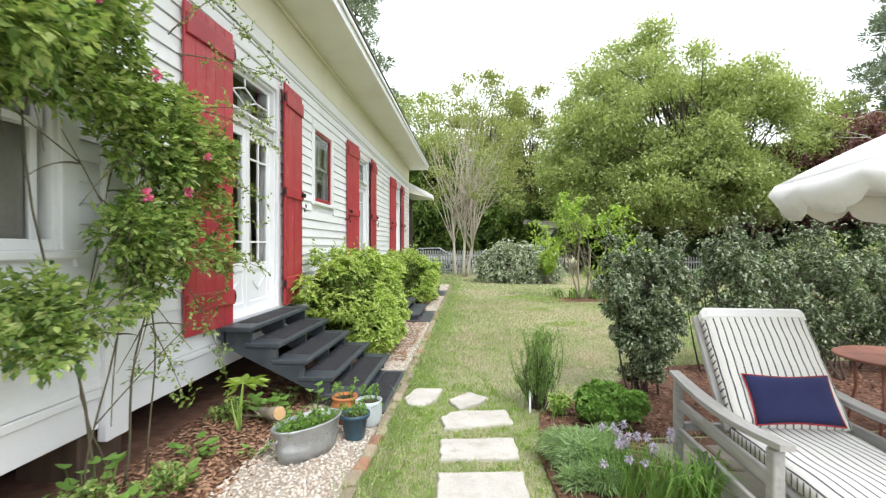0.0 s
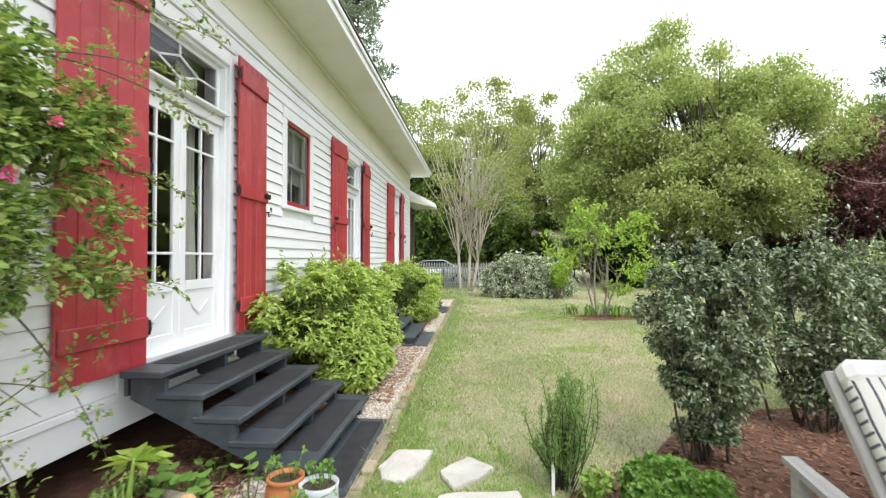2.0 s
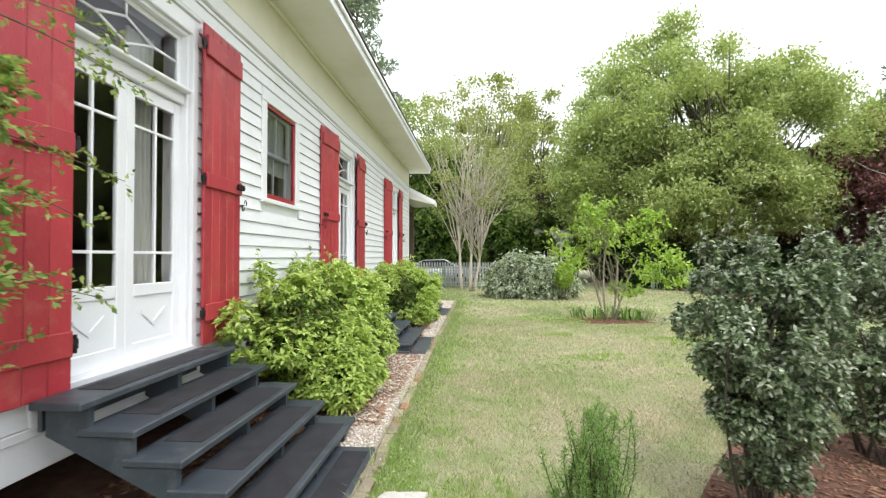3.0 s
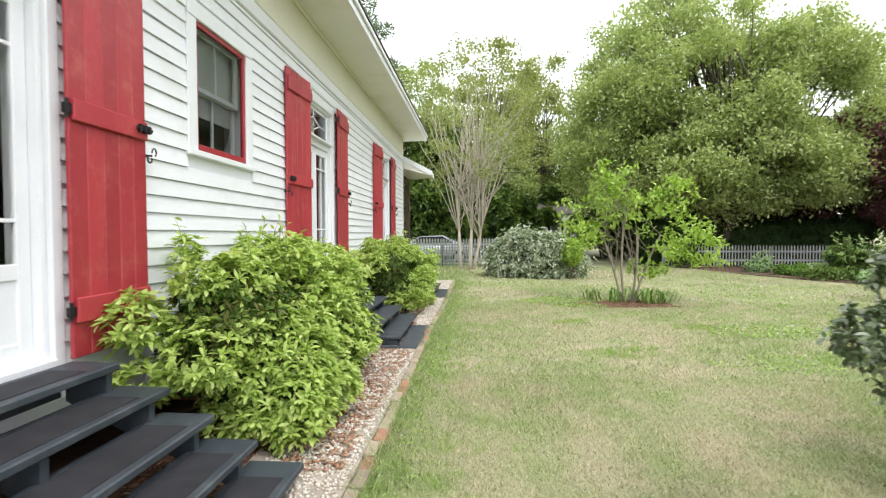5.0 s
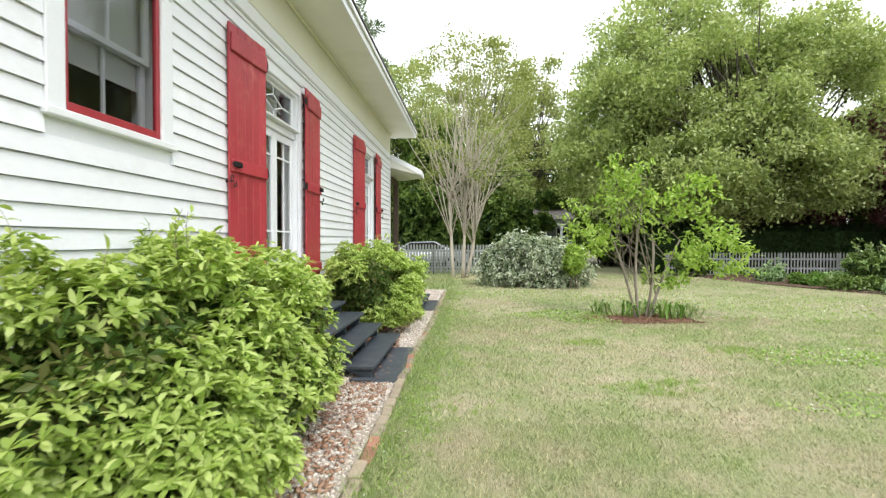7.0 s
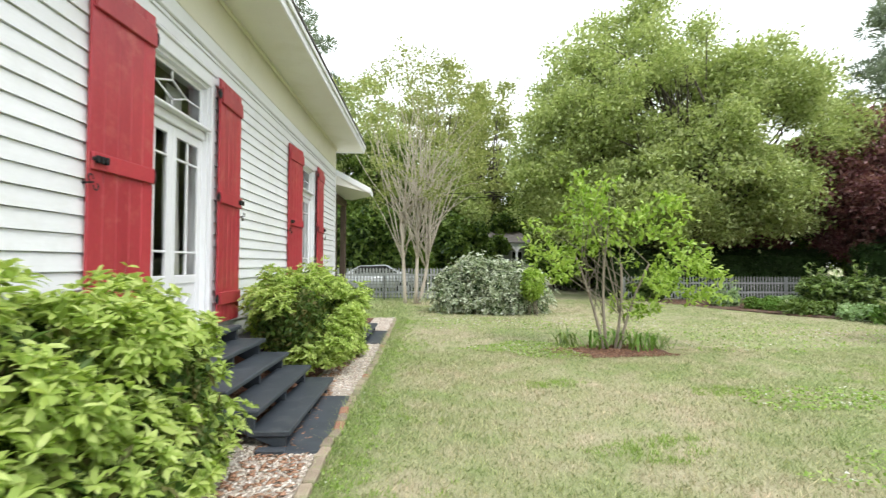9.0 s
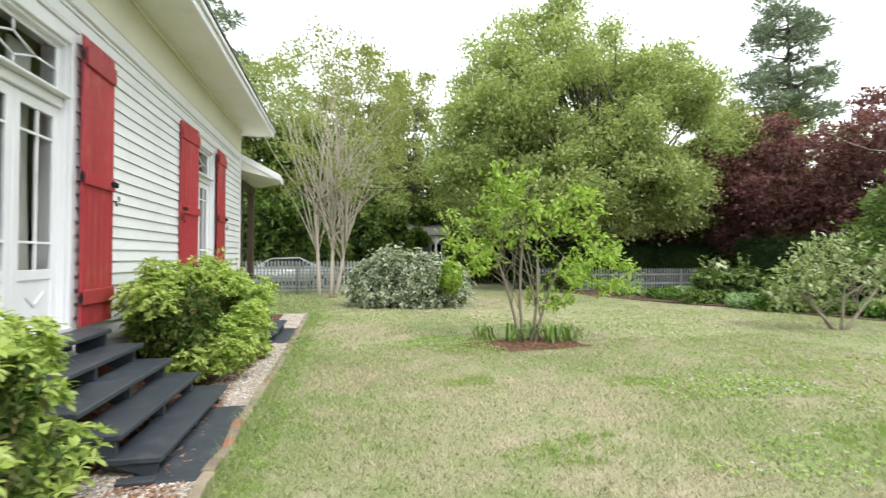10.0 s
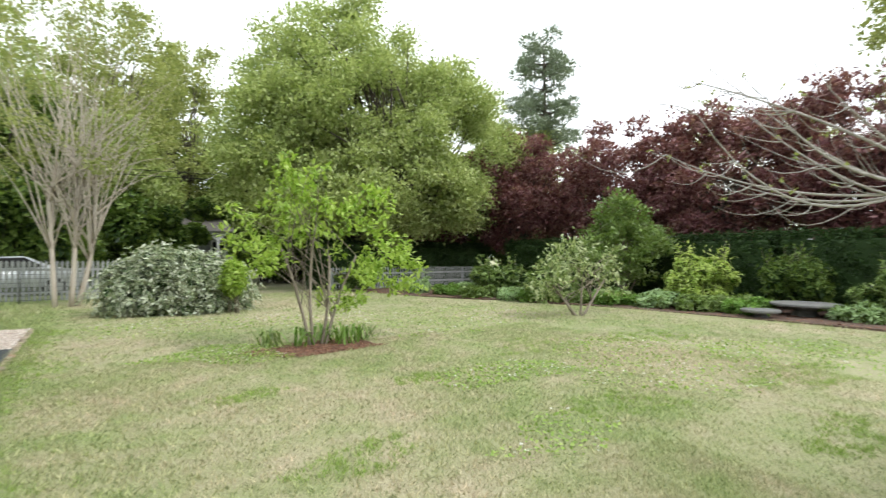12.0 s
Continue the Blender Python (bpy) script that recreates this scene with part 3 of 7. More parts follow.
def french_door(name, o):
    d = tagged(new(name), "white glazed double door with a transom light above it", "door", kind="structure")
    a, b, z0, zt, z1 = 4.465 + o, 5.82 + o, 0.80, 2.88, 3.52
    xf = WX + 0.03
    # casing outside
    part("door_casing", box((WX + 0.001, a - 0.163, 0.585), (xf + 0.008, a + 0.001, 3.66), 0.006), M_WHITE, d)
    part("door_casing", box((WX + 0.001, b - 0.001, 0.585), (xf + 0.008, b + 0.078, 3.66), 0.006), M_WHITE, d)
    part("door_head", box((WX + 0.001, a - 0.001, z1 - 0.002), (xf + 0.004, b + 0.001, 3.66), 0.006), M_WHITE, d)
    part("door_cap", box((WX + 0.001, a - 0.18, 3.661), (xf + 0.03, b + 0.10, 3.69), 0.006), M_WHITE, d)
    # jambs
    part("jamb", box((WX - 0.22, a, 0.78), (WX - 0.001, a + 0.035, z1), 0.003), M_WHITE, d)
    part("jamb", box((WX - 0.22, b - 0.035, 0.78), (WX - 0.001, b, z1), 0.003), M_WHITE, d)
    part("jamb", box((WX - 0.22, a + 0.036, z1 - 0.035), (WX - 0.001, b - 0.036, z1), 0.003), M_WHITE, d)
    part("door_sill", box((WX - 0.22, a - 0.02, 0.755), (WX + 0.045, b + 0.02, 0.80), 0.006), M_WHITE, d, "worn white painted sill")
    part("transom_bar", box((WX - 0.11, a + 0.036, zt + 0.005), (WX - 0.02, b - 0.036, zt + 0.10), 0.008), M_WHITE, d)
    part("transom_ledge", box((WX - 0.11, a + 0.036, zt + 0.101), (WX + 0.055, b - 0.036, zt + 0.132), 0.008), M_WHITE, d)
    # leaves
    mid = (a + b) / 2
    xa, xb = WX - 0.095, WX - 0.055
    for lo, hi in ((a + 0.037, mid - 0.002), (mid + 0.002, b - 0.037)):
        leaf = part("door_leaf", box((xa, lo, z0), (xb, lo + 0.085, zt), 0.005), M_WHITE, d)
        bm = bmesh.new()
        box((xa, hi - 0.085, z0), (xb, hi, zt), 0.005, bm)
        box((xa, lo + 0.085, zt - 0.10), (xb, hi - 0.085, zt), 0.005, bm)
        box((xa, lo + 0.085, z0), (xb, hi - 0.085, z0 + 0.12), 0.005, bm)
        box((xa, lo + 0.085, 1.27), (xb, hi - 0.085, 1.36), 0.005, bm)
        part("rail", bm, M_WHITE, leaf)
        part("panel", box((xa + 0.008, lo + 0.07, z0 + 0.10), (xb - 0.014, hi - 0.07, 1.29), 0.003), M_WHITE, leaf)
        # raised chevron on the lower panel
        m = (lo + hi) / 2
        bm = bmesh.new()
        v = [bm.verts.new(p) for p in ((xb - 0.012, m - 0.13, 1.13), (xb - 0.012, m, 1.03), (xb - 0.012, m + 0.13, 1.13), (xb - 0.012, m + 0.13, 1.16), (xb - 0.012, m, 1.06), (xb - 0.012, m - 0.13, 1.16))]
        w = [bm.verts.new((q.co.x + 0.01, q.co.y, q.co.z)) for q in v]
        for fs in ((0, 1, 4, 5), (1, 2, 3, 4)):
            bm.faces.new([w[i] for i in fs])
        for i in range(6):
            bm.faces.new((v[i], v[(i + 1) % 6], w[(i + 1) % 6], w[i]))
        part("chevron", bm, M_WHITE, leaf)
        glo, ghi, gz0, gz1 = lo + 0.085, hi - 0.085, 1.36, zt - 0.10
        glazing(leaf, (xa + xb) / 2, glo, ghi, gz0, gz1)
        gy = glo + (ghi - glo) * 0.52
        part("muntin", box((xa + 0.008, gy - 0.011, gz0), (xb - 0.004, gy + 0.011, gz1), 0.003), M_WHITE, leaf)
        for gz in (1.60, 2.56):
            part("muntin", box((xa + 0.009, glo, gz - 0.011), (xb - 0.005, ghi, gz + 0.011), 0.003), M_WHITE, leaf)
    # transom with the angled muntins
    ta, tb, tz0, tz1 = a + 0.036, b - 0.036, zt + 0.13, z1 - 0.036
    bm = bmesh.new()
    for lo, hi in (((xa, ta, tz0), (xb, ta + 0.05, tz1)), ((xa, tb - 0.05, tz0), (xb, tb, tz1)), ((xa, ta + 0.05, tz0), (xb, tb - 0.05, tz0 + 0.04)), ((xa, ta + 0.05, tz1 - 0.04), (xb, tb - 0.05, tz1))):
        box(lo, hi, 0.004, bm)
    sash = part("transom_sash", bm, M_WHITE, d)
    glazing(sash, (xa + xb) / 2, ta + 0.05, tb - 0.05, tz0 + 0.04, tz1 - 0.04)
    s = Soup()
    cy, w, zm = (ta + tb) / 2, (tb - ta) / 2 - 0.05, (tz0 + tz1) / 2
    hz = (tz1 - tz0) / 2 - 0.04
    xm = (xa + xb) / 2 + 0.004
    for p, q in (((-0.5, 0), (0, 0.5)), ((0, 0.5), (0.5, 0)), ((0.5, 0), (0, -0.5)), ((0, -0.5), (-0.5, 0)), ((-1, 0), (-0.5, 0)), ((0.5, 0), (1, 0)), ((0, 0.5), (0, 1)), ((0, -0.5), (0, -1))):
        s.tube([(xm, cy + p[0] * w, zm + p[1] * hz), (xm, cy + q[0] * w, zm + q[1] * hz)], [0.011, 0.011], 6)
    part("muntin", s.mesh("muntin", M_WHITE), None, sash)
    # curtain inside
    for lo, hi, top in ((b - 0.40, b - 0.06, 3.42), (a + 0.05, a + 0.22, 3.42)):
        bm = bmesh.new()
        n = 26
        cols = []
        for k in range(n):
            y = lo + (hi - lo) * k / (n - 1)
            cols.append([bm.verts.new((WX - 0.29 + 0.028 * math.sin(k * 1.5) * (0.6 + 0.4 * zz / 3.4) + 0.01 * math.sin(zz * 2), y + 0.02 * math.sin(zz * 1.7), zz)) for zz in (0.80, 1.4, 2.0, 2.6, top)])
        for c, e in zip(cols, cols[1:]):
            for k in range(4):
                bm.faces.new((c[k], e[k], e[k + 1], c[k + 1]))
        cur = tagged(part("curtain", bm, M_CURTAIN, None, smooth=True), "pleated off-white linen curtain behind the glass", "curtain", "door curtains")
        sol = cur.modifiers.new("thickness", "SOLIDIFY")
        sol.thickness = 0.004
    return d


for i, o in enumerate(DOORS):
    french_door(f"door_{i + 1}", o)


def sash_window(name, a, b, z0, z1, red=True):
    w = tagged(new(name), "white framed sash window with dark red screen frame" if red else "white painted sash window behind climbing rose", "window", kind="structure")
    x0, x1 = WX + 0.001, WX + 0.038
    part("casing", box((x0, a - 0.138, z0 - 0.02), (x1, a + 0.001, z1 + 0.001), 0.006), M_WHITE, w)
    part("casing", box((x0, b - 0.001, z0 - 0.02), (x1, b + 0.138, z1 + 0.001), 0.006), M_WHITE, w)
    part("casing", box((x0, a - 0.138, z1 + 0.002), (x1 + 0.004, b + 0.138, z1 + 0.15), 0.006), M_WHITE, w)
    part("sill", box((WX - 0.1, a - 0.16, z0 - 0.075), (WX + 0.06, b + 0.16, z0 - 0.021), 0.008), M_WHITE, w)
    m = M_REDTRIM if red else M_WHITE
    xs0, xs1 = WX - 0.02, WX + 0.018
    fr = 0.042
    bm = bmesh.new()
    for lo, hi in (((xs0, a, z0 - 0.02), (xs1, a + fr, z1)), ((xs0, b - fr, z0 - 0.02), (xs1, b, z1)), ((xs0, a + fr, z0 - 0.02), (xs1, b - fr, z0 + 0.045)), ((xs0, a + fr, z1 - fr), (xs1, b - fr, z1))):
        box(lo, hi, 0.004, bm)
    part("screen_frame", bm, m, w, "dark red screen frame" if red else "")
    if red:
        bm = bmesh.new()
        bm.faces.new([bm.verts.new(p) for p in ((WX, a + fr, z0 + 0.045), (WX, b - fr, z0 + 0.045), (WX, b - fr, z1 - fr), (WX, a + fr, z1 - fr))])
        me = bpy.data.meshes.new("insect_screen")
        bm.to_mesh(me)
        bm.free()
        part("insect_screen", me, M_SCREEN, w, "grey insect screen").visible_shadow = False
    zm = (z0 + z1) / 2
    for lo, hi, x in ((zm - 0.02, z1 - 0.02, WX - 0.06), (z0, zm + 0.02, WX - 0.095)):
        bm = bmesh.new()
        ya, yb = a + 0.04, b - 0.04
        for l, h in (((x - 0.018, ya, lo), (x + 0.018, ya + 0.05, hi)), ((x - 0.018, yb - 0.05, lo), (x + 0.018, yb, hi)), ((x - 0.018, ya + 0.05, lo), (x + 0.018, yb - 0.05, lo + 0.045)), ((x - 0.018, ya + 0.05, hi - 0.045), (x + 0.018, yb - 0.05, hi)), ((x - 0.012, (ya + yb) / 2 - 0.012, lo + 0.045), (x + 0.012, (ya + yb) / 2 + 0.012, hi - 0.045))):
            box(l, h, 0.003, bm)
        sash = part("sash", bm, M_WHITE, w)
        glazing(sash, x, ya + 0.05, yb - 0.05, lo + 0.045, hi - 0.045)
    # The blind behind the rose is darkened to paint in the foliage's shade.
    blind = tagged(part("roller_blind", box((WX - 0.127, a + 0.004, z0 + (0.34 if red else 0.02)), (WX - 0.121, b - 0.004, z1 - 0.01), 0.001), M_CURTAIN if red else M_INTERIOR), "half-drawn white roller blind behind the window" if red else "lowered roller blind, darkened for the shade of the rose", "blind")
    return w


sash_window("window_1", 7.31, 8.22, 2.28, 3.40)
sash_window("window_2", 1.55, 2.55, 1.55, 3.0, red=False)


# ---------------------------------------------------------------- shutters
def shutter(hinge, free, z0, z1, free_side, label):
    """Board-and-batten shutter from its hinge edge to its free edge, in plan."""
    h, f = Vector((*hinge, 0)), Vector((*free, 0))
    width = (f - h).length
    t = thing("shutter", label, "shutter", (hinge[0], hinge[1], z0), "red shutters beside the doors", turn=math.degrees(math.atan2(f.y - h.y, f.x - h.x)))
    face = -1 if f.y > h.y else 1       # local y that points away from the wall
    n = 5
    bw = width / n
    H = z1 - z0
    th = 0.026
    for k in range(n):
        part("board", box((k * bw + 0.0015, -th / 2, 0), ((k + 1) * bw - 0.0015, th / 2, H), 0.005), M_RED, t)
    for za, zb in ((0.21, 0.36), (1.40, 1.53), (H - 0.28, H - 0.10)):
        part("batten", box((0.015, face * (th / 2 + 0.001) if face > 0 else -th / 2 - 0.027, za), (width - 0.012, th / 2 + 0.027 if face > 0 else -th / 2 - 0.001, zb), 0.006), M_RED, t)
    s = face * (th / 2 + 0.03)
    for zz in (0.28, 1.465, H - 0.19):
        bm = bmesh.new()
        box((-0.035, min(0, s * 0.6), zz - 0.03), (0.02, max(0, s * 0.6), zz + 0.03), 0.004, bm)
        bmesh.ops.create_cone(bm, cap_ends=True, segments=8, radius1=0.011, radius2=0.011, depth=0.11, matrix=Matrix.Translation((-0.015, s * 0.4, zz)))
        part("hinge", bm, M_IRON, t, "black iron hinge")
    # bolt on the middle batten
    bm = bmesh.new()
    ys = sorted((s, s + face * 0.022))
    box((width - 0.14, ys[0], 1.46), (width + 0.012, ys[1], 1.485), 0.005, bm)
    for k in (0.12, 0.075, 0.03):
        box((width - k - 0.012, sorted((s, s + face * 0.032))[0], 1.445), (width - k + 0.012, sorted((s, s + face * 0.032))[1], 1.50), 0.005, bm)
    part("bolt", bm, M_IRON, t, "black iron slide bolt")
    # scrolled holdback dog
    sp = Soup()
    ang = np.linspace(0, 4.2, 16)
    r = 0.045 * (1 - ang / 6.5)
    base = np.stack([width + 0.004 + 0 * ang, s + face * 0.012 + 0 * ang, 1.30 + 0 * ang], 1)
    for sign in (1, -1):
        pts = base + np.stack([sign * (0.045 - r * np.cos(ang)) * 0.7, 0 * ang, sign * r * np.sin(ang) + sign * 0.02], 1)
        sp.tube(pts, np.full(16, 0.006), 6)
    sp.tube([(width - 0.01, -face * 0.05, 1.30), (width + 0.004, s + face * 0.012, 1.30)], [0.008, 0.008], 6)
    part("shutter_dog", sp.mesh("shutter_dog", M_IRON, True), None, t, "scrolled iron shutter dog")
    return t


for o in DOORS:
    shutter((-2.515, 4.475 + o), (-2.575, 3.755 + o), 0.77, 3.65, -1, "red board-and-batten shutter folded open against the clapboards")
    shutter((-2.53, 5.865 + o), (-2.55, 6.55 + o), 0.79, 3.65, 1, "red board-and-batten shutter standing slightly off the wall")


# ---------------------------------------------------------------- stairs
def stairs(y0, y1, o):
    t = thing("stairs", "slate-blue painted wooden steps with black grit strips" if o else "plain slate-blue painted wooden steps between azaleas", "stairs", (0, 0, 0), "steps up to the doors")
    fronts = [(-2.20, 0.79), (-1.95, 0.63), (-1.69, 0.47), (-1.44, 0.315), (-1.19, 0.16)]
    for i, (x, zt) in enumerate(fronts):
        back = x - 0.34 if i else -2.50
        ya, yb = y0 + (0.03, 0.10, 0.11, 0.11, 0.10)[i], y1 - (0.17, 0.10, 0.08, 0.06, 0.0)[i]
        tr = part("tread", box((back, ya, zt - 0.045), (x, yb, zt), 0.008), M_STEP, t)
        if o:
            part("grit_strip", box((back + 0.05, ya + 0.27, zt + 0.0005), (x - 0.045, yb - 0.2, zt + 0.004), 0.001), M_GRIT, tr, "black non-slip strip")
    # Added board: its dark colour stands for the shade under the top tread.
    part("back_board", box((-2.53, y0 + 0.12, 0.60), (-2.503, y1 - 0.24, 0.744), 0.004), M_STEP, t)
    for y in (y0 + 0.12, (y0 + y1) / 2, y1 - 0.24):
        bm = bmesh.new()
        edges = [-2.48] + [x - 0.035 for x, zt in fronts]
        under = [max(0.0, 0.58 * (-1.27 - e) / 1.21) for e in edges]
        for k, (x, zt) in enumerate(fronts):
            q = [(edges[k], under[k]), (edges[k + 1], under[k + 1]), (edges[k + 1], zt - 0.046), (edges[k], zt - 0.046)]
            a = [bm.verts.new((px, y, pz)) for px, pz in q]
            b = [bm.verts.new((px, y + 0.045, pz)) for px, pz in q]
            bm.faces.new(a)
            bm.faces.new(b[::-1])
            for i in range(4):
                j = (i + 1) % 4
                bm.faces.new((a[i], b[i], b[j], a[j]))
        bmesh.ops.remove_doubles(bm, verts=bm.verts[:], dist=0.001)
        part("stringer", bm, M_STEP, t)
    pad = part("foot_board", box((-1.38, y0, 0.0), (-0.935, y1 - 0.35, 0.035), 0.008), M_STEP, t)
    if o:
        part("grit_strip", box((-1.17, y0 + 0.1, 0.0355), (-0.97, y1 - 0.45, 0.039), 0.001), M_GRIT, pad, "black non-slip strip")
    part("kick_block", box((-1.42, y0 - 0.03, 0.0), (-1.20, y0 + 0.05, 0.06), 0.008), M_STEP, t)
    return t


stairs(4.16, 6.00, 1)
stairs(9.45, 11.40, 0)
stairs(14.60, 16.60, 0)

# ---------------------------------------------------------------- back porch beyond the corner
porch = tagged(new("porch_roof"), "low white-edged porch roof behind the house corner", "porch", kind="structure")
bm = bmesh.new()
sec = [(-1.72, 3.45), (-1.70, 3.56), (-2.70, 4.08), (-6.5, 4.30), (-6.5, 4.1), (-2.70, 3.70)]
a = [bm.verts.new((x, 19.06, zz)) for x, zz in sec]
b = [bm.verts.new((x, 19.80 if x > -2.0 else 22.6, zz)) for x, zz in sec]
bm.faces.new(a)
bm.faces.new(b[::-1])
for i in range(6):
    j = (i + 1) % 6
    bm.faces.new((a[i], a[j], b[j], b[i]))
part("porch_slab", bm, M_SOFFIT, porch)
bm = bmesh.new()
rk = [(-1.66, 3.43), (-1.64, 3.575), (-2.66, 4.11), (-2.66, 3.96)]
a = [bm.verts.new((x, 19.025, zz)) for x, zz in rk]
b = [bm.verts.new((x, 19.055, zz)) for x, zz in rk]
bm.faces.new(a)
bm.faces.new(b[::-1])
for i in range(4):
    bm.faces.new((a[i], a[(i + 1) % 4], b[(i + 1) % 4], b[i]))
part("rake_board", bm, M_WHITE, porch)
part("porch_fascia", box((-1.695, 19.06, 3.42), (-1.665, 19.80, 3.57), 0.004), M_WHITE, porch)
for y in (20.6, 22.3):
    p = thing("porch_post", "dark weathered timber porch post", "post", (-2.95, y, 0), "porch posts")
    part("shaft", box((-0.09, -0.09, 0), (0.09, 0.09, 3.66), 0.012), M_DARKWOOD, p)
    part("base_block", box((-0.12, -0.12, 0), (0.12, 0.12, 0.25), 0.01), M_DARKWOOD, p)
tagged(part("porch_beam", box((-3.05, 19.05, 3.46), (-2.86, 22.5, 3.66), 0.01), M_DARKWOOD), "dark timber porch beam", "beam", kind="structure")
tagged(part("porch_floor", box((-6.4, 19.03, 0), (-2.75, 22.5, 0.5), 0.01), M_DARKWOOD), "dark timber porch floor", "porch floor", kind="structure")

# ---------------------------------------------------------------- ground
ground = bpy.data.meshes.new("ground")
gx = np.concatenate([np.linspace(-600, -20, 12), np.linspace(-12, 34, 70), np.linspace(45, 600, 12)])
gy = np.concatenate([np.linspace(-600, -14, 12), np.linspace(-8, 40, 74), np.linspace(50, 900, 14)])
GX, GY = np.meshgrid(gx, gy, indexing="ij")


def lie(x, y):
    """Height of the turf: level along the house, with slight swells in the lawn."""
    r = np.clip((np.asarray(x) + 0.5) / 2.5, 0, 1)
    return r * (0.012 * np.sin(np.asarray(x) * 1.7) * np.cos(np.asarray(y) * 1.3) + 0.015 * np.sin(np.asarray(y) * 0.6))


gv = np.stack([GX, GY, np.where((np.abs(GX) < 30) & (np.abs(GY) < 45), lie(GX, GY), 0)], -1).reshape(-1, 3)
ni, nj = len(gx), len(gy)
gf = [(i * nj + j, (i + 1) * nj + j, (i + 1) * nj + j + 1, i * nj + j + 1) for i in range(ni - 1) for j in range(nj - 1)]
ground.from_pydata(gv.tolist(), [], gf)
tagged(part("ground", ground, M_SOIL), "patchy straw-coloured and green lawn", "lawn", kind="structure")


def wobbly(cx, cy, rx, ry, n=28, amp=0.08):
    ph = RNG.uniform(0, 6.28, 3)
    return [(cx + rx * math.cos(a) * (1 + amp * math.sin(3 * a + ph[0]) + amp * 0.6 * math.sin(5 * a + ph[1])), cy + ry * math.sin(a) * (1 + amp * math.sin(2 * a + ph[2]))) for a in np.linspace(0, 2 * math.pi, n, endpoint=False)]


def strip(points_a, points_b):
    return list(points_a) + list(points_b)[::-1]


def inside(poly, x, y):
    x, y = np.asarray(x), np.asarray(y)
    c = np.zeros(x.shape, bool)
    n = len(poly)
    for i in range(n):
        (x1, y1), (x2, y2) = poly[i], poly[(i + 1) % n]
        hit = ((y1 > y) != (y2 > y)) & (x < (x2 - x1) * (y - y1) / (y2 - y1 + 1e-12) + x1)
        c ^= hit
    return c


BED_HOUSE = [(-5.0, -3), (-1.75, -3), (-1.72, 2.0), (-1.62, 3.0), (-1.66, 3.9), (-1.5, 4.5), (-1.45, 6.0), (-1.50, 7.0), (-1.55, 9.3), (-1.55, 12.0), (-1.35, 14.5), (-1.4, 18.9), (-5.0, 18.9)]
BED_GRAVEL = [(-1.80, -3), (-0.93, -3), (-0.93, 18.9), (-1.5, 18.9), (-1.45, 14.5), (-1.5, 12.0), (-1.7, 9.3), (-1.7, 7.0), (-1.65, 5.8), (-1.7, 4.4), (-1.76, 3.6), (-1.7, 2.6)]
BED_RIGHT = [(0.42, 2.2), (0.36, 3.4), (0.50, 4.25), (0.72, 4.55), (1.15, 4.75), (1.4, 5.15), (2.0, 6.0), (4, 6.5), (7.2, 6.6), (7.2, 4.2), (3.6, 4.1), (1.2, 3.75), (1.15, 2.2)]
PATIO = [(1.16, -3), (6.5, -3), (6.5, 4.05), (3.6, 4.05), (1.22, 3.72), (1.17, 2.2)]
BED_SAPLING = wobbly(3.1, 13.75, 0.78, 0.52, amp=0.2)
BED_FAR = [(8.6, 25.5), (9.6, 21.6), (11.4, 18.4), (12.2, 15.6), (12.6, 13.2), (13.0, 10.6), (13.4, 6.0), (17.5, 5.0), (18.5, 26.5)]
for name, poly, zz, mat, label, cat in (("mulch_bed", BED_HOUSE, 0.012, M_MULCHBED, "reddish bark mulch bed along the house", "flower bed"), ("gravel_bed", BED_GRAVEL, 0.018, M_GRAVELBED, "pale gravel strip beside the lawn", "gravel"), ("mulch_bed", BED_RIGHT, 0.03, M_MULCHBED, "red pine-straw mulch bed round the shrubs", "flower bed"), ("mulch_bed", BED_SAPLING, 0.035, M_MULCHBED, "round mulch ring under the sapling", "flower bed"), ("mulch_bed", BED_FAR, 0.035, M_LEAFMOULD, "mulch border in front of the hedge", "flower bed")):
    tagged(part(name, prism(poly, -0.05, zz), mat), label, cat, kind="structure")
patio = tagged(part("patio", prism(PATIO, -0.05, 0.012), M_MULCHBED), "mossy stone patio under the lounger", "patio", kind="structure")


def scatter_in(poly, n, ban=()):
    xs, ys = [p[0] for p in poly], [p[1] for p in poly]
    x, y = RNG.uniform(min(xs), max(xs), n * 3), RNG.uniform(min(ys), max(ys), n * 3)
    ok = inside(poly, x, y)
    for b in ban:
        ok &= ~inside(b, x, y)
    return x[ok][:n], y[ok][:n]


